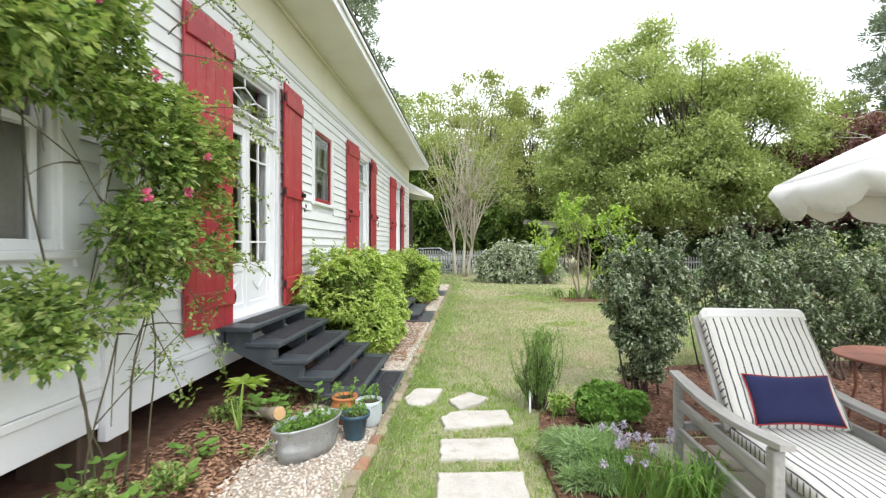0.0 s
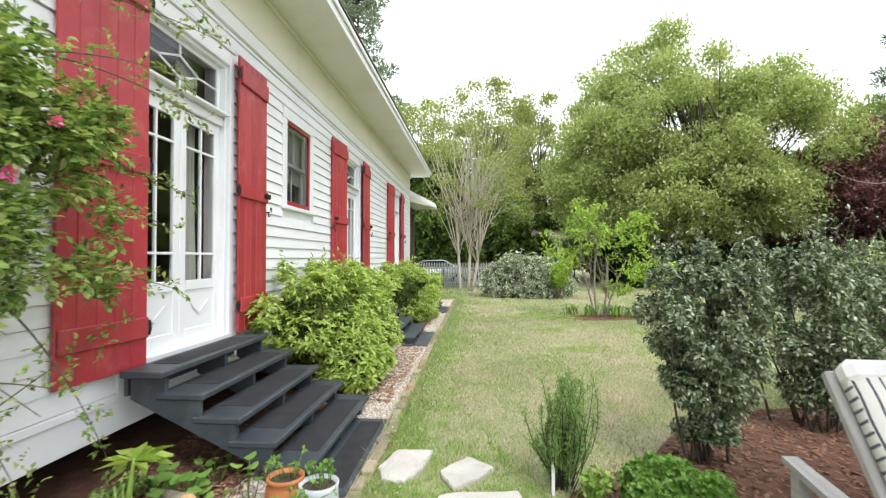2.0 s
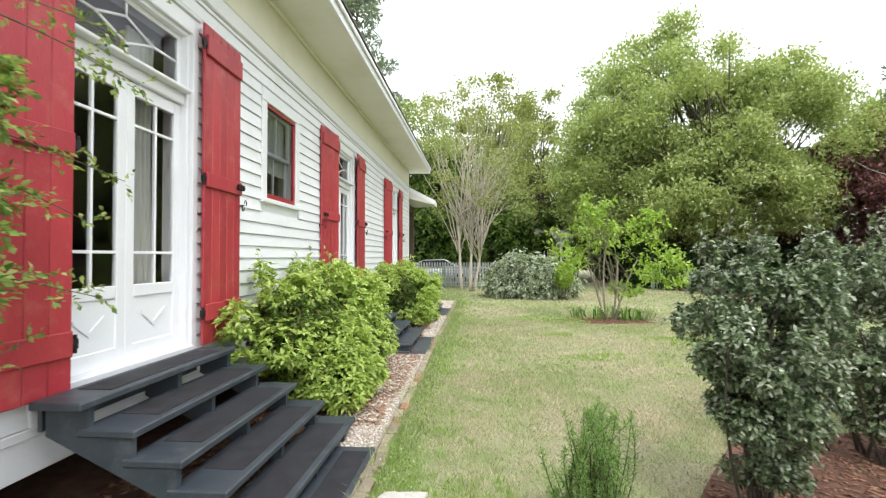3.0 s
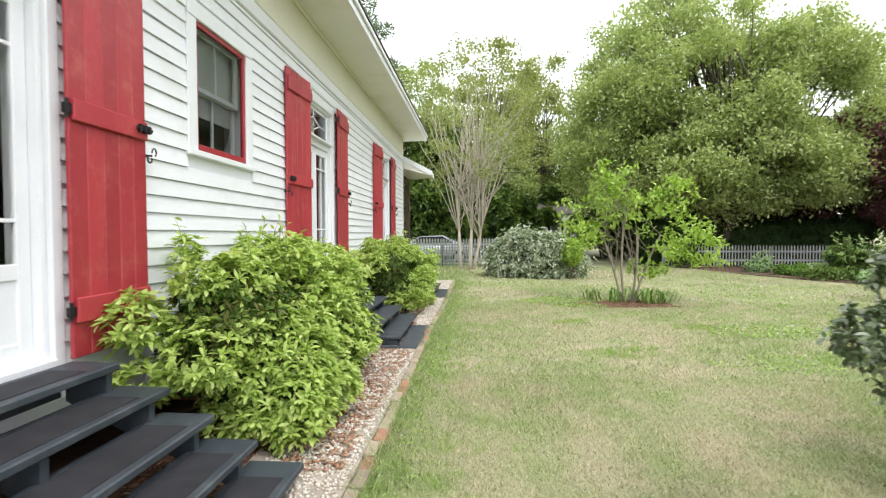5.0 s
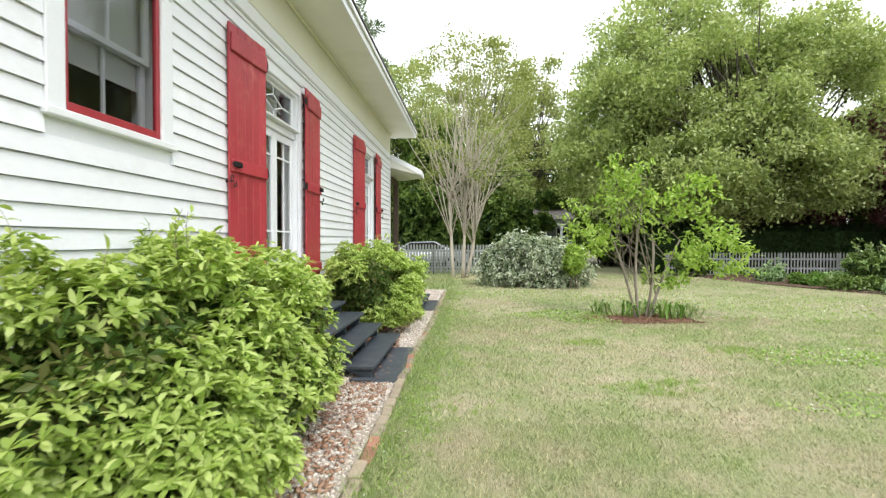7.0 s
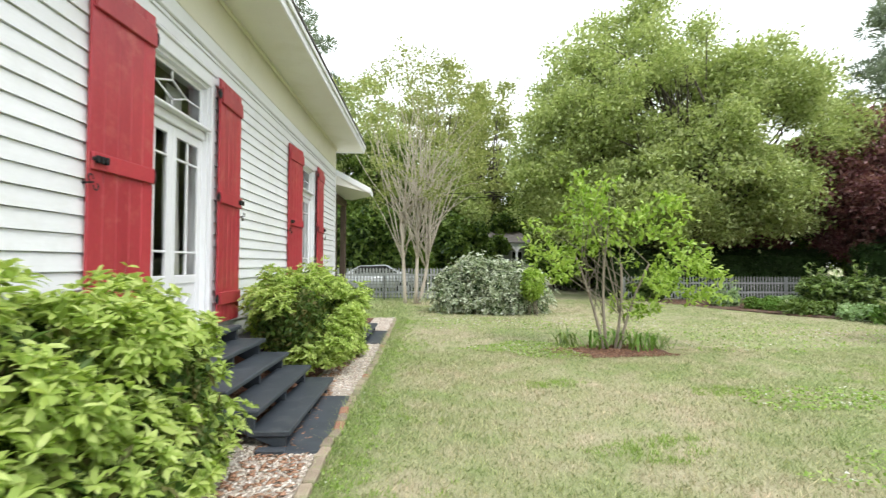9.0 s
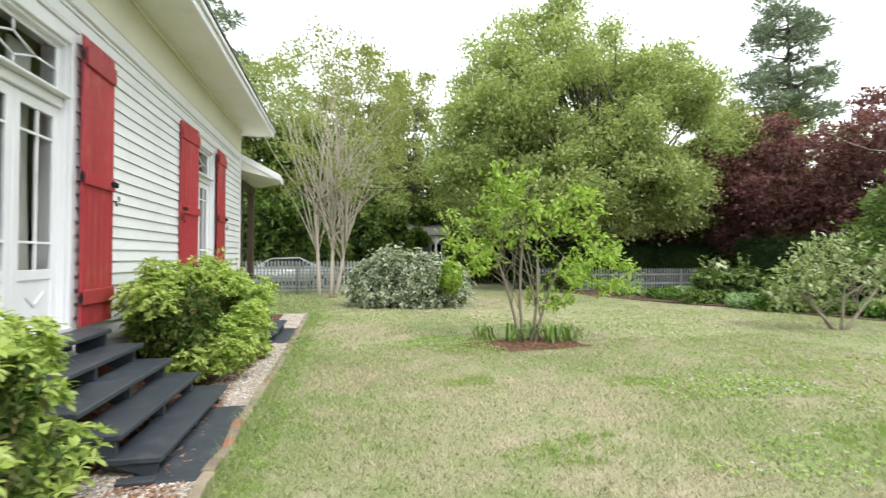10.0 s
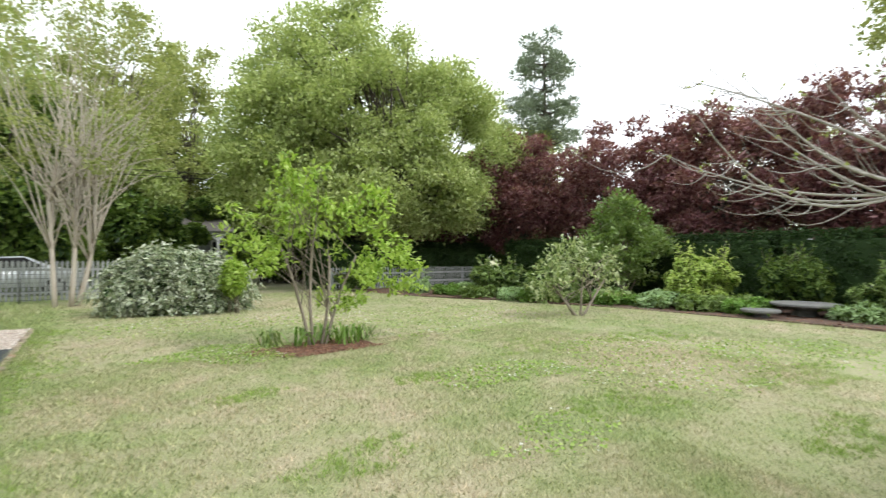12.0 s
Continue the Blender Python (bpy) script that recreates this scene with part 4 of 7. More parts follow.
def pebbles(name, poly, n, size, z, mat, label, cat, flat=0.6, long=1.0, ban=()):
    s = Soup()
    x, y = scatter_in(poly, n, ban)
    n = len(x)
    r = size * RNG.uniform(0.5, 1.3, n)
    ang = RNG.uniform(0, 6.28, n)
    octa = np.array([[1, 0, 0], [0, 1, 0], [-1, 0, 0], [0, -1, 0], [0, 0, 1], [0, 0, -0.4]], float)
    jit = octa[None] * RNG.uniform(0.7, 1.2, (n, 6, 1)) * np.stack([r * long, r, r * flat], -1)[:, None]
    ca, sa = np.cos(ang)[:, None], np.sin(ang)[:, None]
    tilt = RNG.normal(size=(n, 1)) * 0.5 * long
    vx = jit[..., 0] * ca - jit[..., 1] * sa
    vy = jit[..., 0] * sa + jit[..., 1] * ca
    vz = jit[..., 2] + jit[..., 0] * 0.25 * tilt
    v = np.stack([vx + x[:, None], vy + y[:, None], vz + z + (r * flat * 0.3)[:, None]], -1)
    f = np.array([[0, 1, 4], [1, 2, 4], [2, 3, 4], [3, 0, 4], [1, 0, 5], [2, 1, 5], [3, 2, 5], [0, 3, 5]])
    s.add(v, (np.arange(n)[:, None, None] * 6 + f[None]).reshape(-1, 3))
    return tagged(part(name, s.mesh(name, mat), None), label, cat, kind="stuff")


NEAR_GRAVEL = [(-1.78, 1.6), (-0.95, 1.6), (-0.95, 10.0), (-1.65, 10), (-1.6, 7), (-1.55, 5.9), (-1.66, 4.4), (-1.74, 3.4)]
FAR_GRAVEL = [(-1.4, 10), (-0.95, 10), (-0.95, 18.9), (-1.5, 18.9)]
pebbles("gravel", NEAR_GRAVEL, 13000, 0.016, 0.018, M_PEBBLE, "loose pale river gravel", "gravel")
pebbles("gravel", FAR_GRAVEL, 3500, 0.02, 0.016, M_PEBBLE, "loose pale river gravel", "gravel")
pebbles("bark_mulch", [(-2.6, 1.4), (-1.62, 1.4), (-1.6, 4.2), (-1.6, 6.2), (-1.6, 7.6), (-1.6, 9.4), (-1.5, 18), (-2.6, 18)], 9000, 0.022, 0.012, M_CHIP, "scattered reddish bark chips", "mulch", 0.3, 1.8)
pebbles("leaf_litter", [(-1.3, 6.1), (-1.02, 6.2), (-1.0, 9.2), (-1.25, 12), (-1.1, 14.4), (-1.45, 14.4), (-1.45, 6.1)], 1500, 0.020, 0.030, M_LITTER, "fallen brown leaves on the gravel", "leaf litter", 0.2, 1.8)
pebbles("leaf_litter", [(-2.5, 1.6), (-1.72, 1.6), (-1.64, 4.3), (-2.5, 4.3)], 1500, 0.018, 0.022, M_LITTER, "dry pale leaves and straw on the mulch", "leaf litter", 0.2, 2.0)
pebbles("bark_mulch", BED_RIGHT, 7000, 0.02, 0.03, M_CHIP, "scattered red pine-bark chips", "mulch", 0.3, 2.0)
pebbles("bark_mulch", wobbly(3.1, 13.75, 1.0, 0.70, amp=0.25), 1500, 0.022, 0.035, M_CHIP, "scattered bark chips under the sapling", "mulch", 0.3, 1.8)
pebbles("bark_mulch", BED_FAR, 5000, 0.035, 0.035, M_CHIP, "scattered bark chips in the border", "mulch", 0.3, 1.8)

# ---------------------------------------------------------------- turf blades
def turf(name, n, area, height, width, ban, clumps=0.0):
    x = RNG.uniform(area[0], area[1], n)
    y = RNG.uniform(area[2], area[3], n)
    keep = np.ones(n, bool)
    for b in ban:
        keep &= ~inside(b, x, y)
    x, y = x[keep], y[keep]
    n = len(x)
    big = np.sin(x * 1.9 + 1.3 * np.sin(y * 1.1)) * np.cos(y * 1.5 + np.sin(x * 0.7))
    h = height * RNG.uniform(0.35, 1.2, n) * (1 + 0.35 * big)
    h *= np.where(x < -0.72, 1.5, 1.0)
    ang = RNG.uniform(0, 6.28, n)
    lean = RNG.normal(size=(n, 2)) * 0.75
    w = width * RNG.uniform(0.6, 1.2, n)
    dx, dy = np.cos(ang) * w / 2, np.sin(ang) * w / 2
    z = lie(x, y)
    v = np.stack([np.stack([x - dx, y - dy, z - 0.004], -1), np.stack([x + dx, y + dy, z - 0.004], -1), np.stack([x + lean[:, 0] * h, y + lean[:, 1] * h, z + h], -1)], 1)
    s = Soup()
    s.add(v, np.arange(n * 3).reshape(-1, 3))
    return tagged(part(name, s.mesh(name, M_BLADE), None), "short dry and green lawn grass", "grass", kind="stuff")


LAWN_BAN = [BED_RIGHT, BED_SAPLING, PATIO, BED_FAR]
SLABS = [
    [(-0.81, 4.63), (-0.73, 4.93), (-0.43, 4.96), (-0.47, 4.66), (-0.59, 4.39), (-0.76, 4.42)],
    [(-0.37, 4.57), (-0.16, 4.84), (0.03, 4.66), (-0.02, 4.55), (-0.24, 4.32)],
    [(-0.41, 4.09), (-0.30, 4.24), (0.19, 4.31), (0.22, 3.98), (-0.36, 3.82)],
    [(-0.38, 3.60), (0.20, 3.66), (0.22, 3.29), (-0.36, 3.24)],
    [(-0.37, 3.03), (0.21, 3.07), (0.22, 2.66), (-0.35, 2.62)],
    [(-0.36, 2.44), (0.20, 2.47), (0.21, 2.02), (-0.35, 2.0)],
]
turf("grass", 150000, (-0.87, 4.0, 1.2, 8.5), 0.035, 0.007, LAWN_BAN + SLABS)
turf("grass", 150000, (-0.87, 8.0, 6.0, 14.0), 0.035, 0.010, LAWN_BAN)
turf("grass", 130000, (-0.9, 13.5, 8.5, 26.0), 0.045, 0.018, LAWN_BAN)
turf("grass", 22000, (-7.0, -0.9, 19.1, 29.0), 0.06, 0.02, [])
turf("grass", 9000, (-0.90, -0.60, 1.5, 19.0), 0.07, 0.008, SLABS)


def clover(poly, n, size, flowers, ban=()):
    s = Soup()
    x, y = scatter_in(poly, n, ban)
    n = len(x)
    pos = np.stack([x, y, lie(x, y) + RNG.uniform(0.02, 0.05, n)], -1)
    out = np.concatenate([RNG.normal(size=(n, 2)), RNG.uniform(0.1, 0.6, (n, 1))], 1)
    s.leaves(pos, out, size, size * 0.8)
    tagged(part("clover", s.mesh("clover", M_CLOVER), None), "bright green clover patches in the lawn", "clover", kind="stuff")
    if flowers:
        s = Soup()
        x, y = scatter_in(poly, flowers, ban)
        n = len(x)
        for k in range(4):
            pos = np.stack([x, y, lie(x, y) + 0.05], -1)
            out = np.concatenate([RNG.normal(size=(n, 2)), RNG.uniform(0.0, 1.0, (n, 1))], 1)
            s.leaves(pos, out, size * 0.5, size * 0.4)
        tagged(part("clover_flower", s.mesh("clover_flower", M_WHITEFLOWER), None), "small white clover flowers", "flower", kind="stuff")


clover([(-0.86, 2), (-0.55, 2), (-0.55, 6), (-0.5, 9), (-0.55, 16), (-0.86, 18)], 1500, 0.024, 60, SLABS)
clover(wobbly(1.75, 13.9, 0.95, 0.7, amp=0.3), 1500, 0.036, 60, [BED_SAPLING])
clover(wobbly(6.8, 10.2, 1.9, 1.5, amp=0.2), 900, 0.045, 90)
clover(wobbly(3.3, 9.0, 0.6, 0.4, amp=0.3), 200, 0.04, 10)
clover(wobbly(4.4, 10.8, 1.0, 0.6, amp=0.25), 800, 0.04, 60)
clover(wobbly(9.0, 9.0, 1.6, 1.2, amp=0.25), 800, 0.045, 50)
clover(wobbly(7.0, 15.5, 3.5, 2.0, amp=0.25), 900, 0.05, 110, [BED_SAPLING])
clover(wobbly(2.5, 17.5, 3.0, 1.6, amp=0.2), 600, 0.05, 110)

def tufts(name, label, poly, n, per, height, mat, ban=(), fade=0.0):
    """Taller tufts of fresh grass, each a handful of arching blades."""
    x, y = scatter_in(poly, n, ban)
    if fade:
        keep = RNG.random(len(x)) < np.exp(-(x + 0.87) / (fade * (1 + 0.6 * np.sin(y * 2.3) * np.sin(y * 0.9 + 1))))
        x, y = x[keep], y[keep]
    n = len(x)
    cx, cy = np.repeat(x, per) + RNG.normal(size=n * per) * 0.022, np.repeat(y, per) + RNG.normal(size=n * per) * 0.022
    h = height * np.repeat(RNG.uniform(0.5, 1.25, n), per) * RNG.uniform(0.6, 1.1, n * per)
    lean = RNG.normal(size=(n * per, 2)) * 0.55
    a = RNG.uniform(0, 6.28, n * per)
    dx, dy = np.cos(a) * 0.003, np.sin(a) * 0.003
    z = lie(cx, cy)
    v = np.stack([np.stack([cx - dx, cy - dy, z - 0.004], -1), np.stack([cx + dx, cy + dy, z - 0.004], -1), np.stack([cx + lean[:, 0] * h, cy + lean[:, 1] * h, z + h], -1)], 1)
    s = Soup()
    s.add(v, np.arange(n * per * 3).reshape(-1, 3))
    tagged(part(name, s.mesh(name, mat), None), label, "grass", kind="stuff")


tufts("grass_tuft", "lush green grass tufts along the brick edging", [(-0.87, 1.8), (0.3, 1.8), (0.3, 18.5), (-0.87, 18.5)], 7000, 16, 0.055, M_CLOVER, SLABS, 0.19)
tufts("grass_tuft", "lush green grass tufts between the stepping slabs", [(-0.7, 1.9), (0.36, 1.9), (0.4, 4.3), (0.1, 5.1), (-0.8, 5.3)], 520, 16, 0.045, M_CLOVER, SLABS)
for px, py, pr in ((1.8, 9.5, 0.5), (4.6, 9.2, 0.7), (6.2, 11.8, 0.9), (3.4, 11.2, 0.4), (8.6, 11.4, 1.0), (5.4, 7.6, 0.6), (1.4, 11.6, 0.4), (7.4, 8.6, 0.9)):
    tufts("grass_tuft", "greener grass patch in the dry lawn", wobbly(px, py, pr, pr * 0.6, amp=0.3), int(170 * pr), 16, 0.05, M_CLOVER)

# ---------------------------------------------------------------- plants
def in_blobs(blobs, n, shell=0.45):
    """Points in the outer part of a union of ellipsoids, with their outward directions."""
    vol = np.array([b[3] * b[4] * b[5] for b in blobs]) ** 0.67
    pick = RNG.choice(len(blobs), n * 2, p=vol / vol.sum())
    c = np.array([b[:3] for b in blobs])
    r = np.array([b[3:6] for b in blobs])
    d = sphere_dirs(n * 2)
    rad = RNG.uniform(shell, 1.0, n * 2) ** 0.6 * (1 + 0.10 * RNG.normal(size=n * 2))
    p = c[pick] + d * r[pick] * rad[:, None]
    keep = np.ones(n * 2, bool)
    for k in range(len(blobs)):
        q = np.linalg.norm((p - c[k]) / r[k], axis=1)
        keep &= (q > 0.62) | (pick == k)
    keep &= p[:, 2] > 0.03
    return p[keep][:n], d[keep][:n]


def lumps(cx, cy, cz, rx, ry, rz, n, size, flat=0.8):
    """Break a crown up into n smaller rounded lumps so that its outline is uneven."""
    d = sphere_dirs(n)
    f = RNG.uniform(0.35, 0.95, n) ** 0.6
    s = size * RNG.uniform(0.6, 1.3, n)
    return [(cx + d[i, 0] * rx * f[i], cy + d[i, 1] * ry * f[i], cz + d[i, 2] * rz * f[i], s[i], s[i], s[i] * flat) for i in range(n)]


def whorls(s, tips, out, length, width, per, spread=0.9, oval=False):
    """Rosettes of leaves round shoot tips."""
    n = len(tips)
    grow = s.oval_leaves if oval else s.leaves
    u = np.cross(out, sphere_dirs(n))
    u /= np.linalg.norm(u, axis=1)[:, None] + 1e-9
    v = np.cross(out, u)
    for k in range(per):
        a = (2 * math.pi * k / per + RNG.normal(size=n) * 0.3)[:, None]
        grow(tips, out * RNG.uniform(0.1, 0.75, (n, 1)) + (u * np.cos(a) + v * np.sin(a)) * spread, length, width)


def shrub(name, label, category, at, blobs, tips, leaf, per, mats, stems=8, spread_up=0.5, stem_r=0.012, bark=None, shell=0.45, group="", inner=0.5, stem_from=0.12, sub="foliage", core=None, oval=False, spread=0.9, shoots=0, shoot_len=0.3):
    """A bush: an Empty at its foot, stems, an inner leaf layer (mats[-1]; where darker, it paints in the shade inside)
    and an outer layer of leaf rosettes. Blobs are in local metres.
    """
    t = thing(name, label, category, at, group)
    s = Soup()
    for k in range(stems):
        b = blobs[k % len(blobs)]
        end = np.array(b[:3]) + sphere_dirs(1)[0] * np.array(b[3:6]) * 0.75
        end[2] = max(end[2], 0.15)
        start = np.array([RNG.normal() * stem_from, RNG.normal() * stem_from, -0.02])
        start[:2] += 0.35 * np.array(b[:2])
        pts = curve_between(start, end, 0.05, 7, 0.06)
        s.tube(pts, np.linspace(stem_r * 1.4, stem_r * 0.4, 7), 5)
    wood = s
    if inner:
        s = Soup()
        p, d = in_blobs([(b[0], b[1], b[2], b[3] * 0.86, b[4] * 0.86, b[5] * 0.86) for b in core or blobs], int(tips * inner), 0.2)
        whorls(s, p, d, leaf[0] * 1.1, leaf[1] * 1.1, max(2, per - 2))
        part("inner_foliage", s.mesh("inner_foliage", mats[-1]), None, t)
    s = Soup()
    p, d = in_blobs(blobs, tips, shell)
    d = d + np.array([0, 0, spread_up])
    d /= np.linalg.norm(d, axis=1)[:, None]
    whorls(s, p, d, leaf[0], leaf[1], per, spread, oval)
    if shoots:
        # young upright shoots that break the outline
        top = np.argsort(p[:, 2] + RNG.normal(size=len(p)) * 0.12)[-max(shoots * 3, 30):]
        for i in RNG.choice(top, shoots):
            e = p[i] + (d[i] * 0.5 + np.array([0, 0, 0.9]) + RNG.normal(size=3) * 0.2) * shoot_len * RNG.uniform(0.5, 1.2)
            q = curve_between(p[i] - d[i] * 0.1, e, 0.02, 8, 0.08)
            wood.tube(q, np.linspace(stem_r * 0.35, stem_r * 0.12, 8), 4)
            m = 2 + int(26 * shoot_len)
            j = RNG.integers(1, 8, m)
            s.oval_leaves(q[j], sphere_dirs(m) + np.array([0, 0, 0.7]), leaf[0] * 0.95, leaf[1])
    part("branchwork", wood.mesh("branchwork", bark or M_BARK, True), None, t)
    part(sub, s.mesh(sub, mats[0]), None, t)
    return t


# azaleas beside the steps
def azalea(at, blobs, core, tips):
    return shrub("azalea_bush", "spreading lime-green azalea bush against the clapboard wall", "bush", at, blobs, tips, (0.080, 0.031), 8, (M_AZALEA, M_AZALEA_SHADE), 30, 1.3, 0.009, group="azaleas along the house", core=core, oval=True, spread=1.05, shell=0.5, inner=0.75, shoots=22, shoot_len=0.12)


NEAR_CORE = [(-0.1, -1.0, 0.80, 0.52, 0.62, 0.48), (-0.1, 0.0, 0.80, 0.56, 0.86, 0.5), (0.0, 0.85, 0.68, 0.46, 0.56, 0.46), (0.1, -0.75, 0.42, 0.52, 0.7, 0.40), (0.1, 0.6, 0.42, 0.52, 0.8, 0.40), (0.26, 0.0, 0.45, 0.42, 0.6, 0.42)]
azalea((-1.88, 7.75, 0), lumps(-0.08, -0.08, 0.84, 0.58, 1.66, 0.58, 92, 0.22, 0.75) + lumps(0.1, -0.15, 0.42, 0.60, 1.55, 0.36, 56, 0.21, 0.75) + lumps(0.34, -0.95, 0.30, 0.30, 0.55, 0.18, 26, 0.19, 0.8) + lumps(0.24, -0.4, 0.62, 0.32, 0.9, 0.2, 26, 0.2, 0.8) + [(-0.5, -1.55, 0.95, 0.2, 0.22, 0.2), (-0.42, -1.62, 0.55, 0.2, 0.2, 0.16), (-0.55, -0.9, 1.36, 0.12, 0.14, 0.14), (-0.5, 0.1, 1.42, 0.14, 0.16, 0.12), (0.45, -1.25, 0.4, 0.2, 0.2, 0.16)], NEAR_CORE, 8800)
FAR_CORE = [(0, -1.0, 0.72, 0.52, 0.5, 0.48), (0, 0.1, 0.78, 0.56, 0.75, 0.52), (0, 0.9, 0.7, 0.5, 0.52, 0.48), (0.1, 0, 0.4, 0.55, 1.2, 0.38)]
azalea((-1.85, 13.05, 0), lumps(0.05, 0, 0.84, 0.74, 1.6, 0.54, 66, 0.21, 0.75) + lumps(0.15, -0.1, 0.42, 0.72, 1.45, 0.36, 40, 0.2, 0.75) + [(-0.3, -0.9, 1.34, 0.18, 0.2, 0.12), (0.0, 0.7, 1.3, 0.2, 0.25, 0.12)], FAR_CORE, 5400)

# dark hedge shrub and loose hedge behind the lounger
shrub("hedge_shrub", "dense dark-leaved hedge shrub with fine glossy leaves", "bush", (1.62, 4.85, 0), lumps(0.03, 0.0, 1.14, 0.44, 0.38, 0.44, 54, 0.125) + lumps(0.0, 0.0, 0.68, 0.36, 0.30, 0.36, 34, 0.11) + lumps(0, 0, 0.3, 0.2, 0.18, 0.14, 8, 0.10) + lumps(0, 0, 1.58, 0.38, 0.3, 0.10, 10, 0.07), 6400, (0.043, 0.022), 4, (M_HOLLY, M_HOLLY), 14, 0.4, 0.009, M_BARKDARK, 0.2, stem_from=0.035, inner=0.25, oval=True, shoots=46, shoot_len=0.13)
for hx, hy, w in ((3.0, 5.75, 0.95), (4.0, 5.9, 1.05), (5.0, 5.95, 1.0), (6.1, 6.0, 1.0)):
    shrub("hedge_shrub", "loose dark green hedge shrub behind the lounger", "bush", (hx, hy, 0), lumps(0, 0, 0.95, 0.62 * w, 0.42, 0.64, 52, 0.16) + lumps(0, 0, 0.45, 0.5 * w, 0.35, 0.3, 14, 0.16) + lumps(0, 0, 1.62, 0.5, 0.3, 0.12, 8, 0.08), 3300, (0.054, 0.027), 4, (M_HOLLY, M_HOLLY), 16, 0.5, 0.010, M_BARKDARK, 0.2, group="hedge behind the lounger", inner=0.35, oval=True, shoots=44, shoot_len=0.26)

# rosemary, parsley, lavender-grey clump and chives in the near bed
def rosemary(at):
    t = thing("rosemary_bush", "upright feathery rosemary bush at the path edge", "herb", at)
    s, leafs = Soup(), Soup()
    for k in range(66):
        a, lean, h = RNG.uniform(0, 6.28), RNG.uniform(0.02, 0.26), RNG.uniform(0.26, 0.78)
        end = np.array([lean * math.cos(a) * 1.1 + 0.03, lean * math.sin(a), h])
        pts = curve_between((RNG.normal() * 0.03, RNG.normal() * 0.03, -0.01), end, 0.05, 8, 0.13)
        s.tube(pts, np.linspace(0.005, 0.0012, 8), 4)
        m = 150
        q = RNG.uniform(0.3, 1.0, m)
        i = np.clip((q * 7).astype(int), 0, 6)
        p = pts[i] + (pts[i + 1] - pts[i]) * (q * 7 - i)[:, None]
        leafs.leaves(p, sphere_dirs(m) + np.array([0, 0, 0.5]), 0.036, 0.0055)
    part("branchwork", s.mesh("branchwork", M_BARKDARK), None, t)
    part("foliage", leafs.mesh("foliage", M_ROSEMARY), None, t)
    tag = thing("plant_marker", "white plastic plant marker stuck beside the rosemary", "plant label", (at[0] - 0.07, at[1] - 0.12, 0))
    bm = box((-0.011, -0.0015, 0.0), (0.011, 0.0015, 0.22), 0.001)
    part("blade", bm, M_WHITE, tag)


rosemary((0.48, 4.43, 0.02))
shrub("parsley_clump", "bushy bright green parsley clump in red mulch", "herb", (1.04, 4.02, 0.02), lumps(0, 0, 0.19, 0.32, 0.26, 0.15, 40, 0.07, 0.8), 1900, (0.036, 0.026), 6, (M_HERB, M_HERB), 22, 0.7, 0.004, M_HERB)
shrub("herb_seedling", "small yellow-green seedling in the mulch", "herb", (0.66, 4.2, 0.02), [(0, 0, 0.12, 0.09, 0.09, 0.11)], 40, (0.05, 0.035), 4, (M_CLOVER, M_CLOVER), 5, 0.7, 0.003, M_HERB)
shrub("sage_clump", "low grey-green feathery clump beside the path", "herb", (0.62, 3.12, 0.0), lumps(0, 0, 0.11, 0.26, 0.36, 0.06, 18, 0.10), 1300, (0.10, 0.008), 6, (M_SAGE, M_SAGE), 18, 1.8, 0.003, M_SAGE)


def chives(at, n=170, flowers=16):
    t = thing("chive_clump", "chive clump with round lilac flower heads", "herb", at)
    s = Soup()
    for k in range(n):
        a, lean, h = RNG.uniform(0, 6.28), RNG.uniform(0.0, 0.22), RNG.uniform(0.2, 0.36)
        b0 = np.array([RNG.normal() * 0.09, RNG.normal() * 0.09, 0])
        tip = b0 + np.array([lean * math.cos(a), lean * math.sin(a), h])
        head = k < flowers
        if head:
            tip[2] += 0.06
        pts = curve_between(b0, tip, 0.04, 5, 0.05)
        s.tube(pts, np.linspace(0.003, 0.0012, 5), 4)
        if head:
            d = sphere_dirs(46)
            f = Soup()
            f.leaves(tip + d * 0.006, d, 0.026, 0.009)
            part("flower_head", f.mesh("flower_head", M_CHIVEFLOWER), None, t, "lilac chive flower head")
    part("stalk", s.mesh("stalk", M_HERB), None, t)


chives((0.80, 2.86, 0.0))
chives((0.98, 2.75, 0.0), 150, 3)


def blade_clump(name, label, at, n, h, spread, width, mat):
    t = thing(name, label, "plant", at)
    s = Soup()
    for k in range(n):
        a, lean = RNG.uniform(0, 6.28), RNG.uniform(0.25, 1.1) * spread
        hh = h * RNG.uniform(0.6, 1.1)
        p0 = np.array([RNG.normal() * spread * 0.25, RNG.normal() * spread * 0.25, 0])
        u = np.array([math.cos(a), math.sin(a), 0])
        sd = np.array([-u[1], u[0], 0]) * width / 2
        mid = p0 + u * lean * 0.45 + np.array([0, 0, hh * 0.85])
        tip = p0 + u * lean * 1.1 + np.array([0, 0, hh * RNG.uniform(0.55, 1.0)])
        s.add([p0 - sd * 0.7, p0 + sd * 0.7, mid - sd, mid + sd, tip], [(0, 1, 3), (0, 3, 2), (2, 3, 4)])
    part("foliage", s.mesh("foliage", mat), None, t)


blade_clump("day_lily", "strappy green day lily clump beside the patio", (1.18, 2.72, 0), 110, 0.34, 0.26, 0.014, M_HERB)
for lx, ly, lh in ((2.42, 14.3, 0.30), (2.85, 14.0, 0.34), (3.55, 13.8, 0.36), (3.85, 13.95, 0.30), (3.3, 14.1, 0.36)):
    blade_clump("lily_clump", "dark arching lily clump in the mulch ring", (lx, ly, 0.03), 24, lh, 0.44, 0.034, M_HERB if lh > 0.33 else M_DOGLEAF)


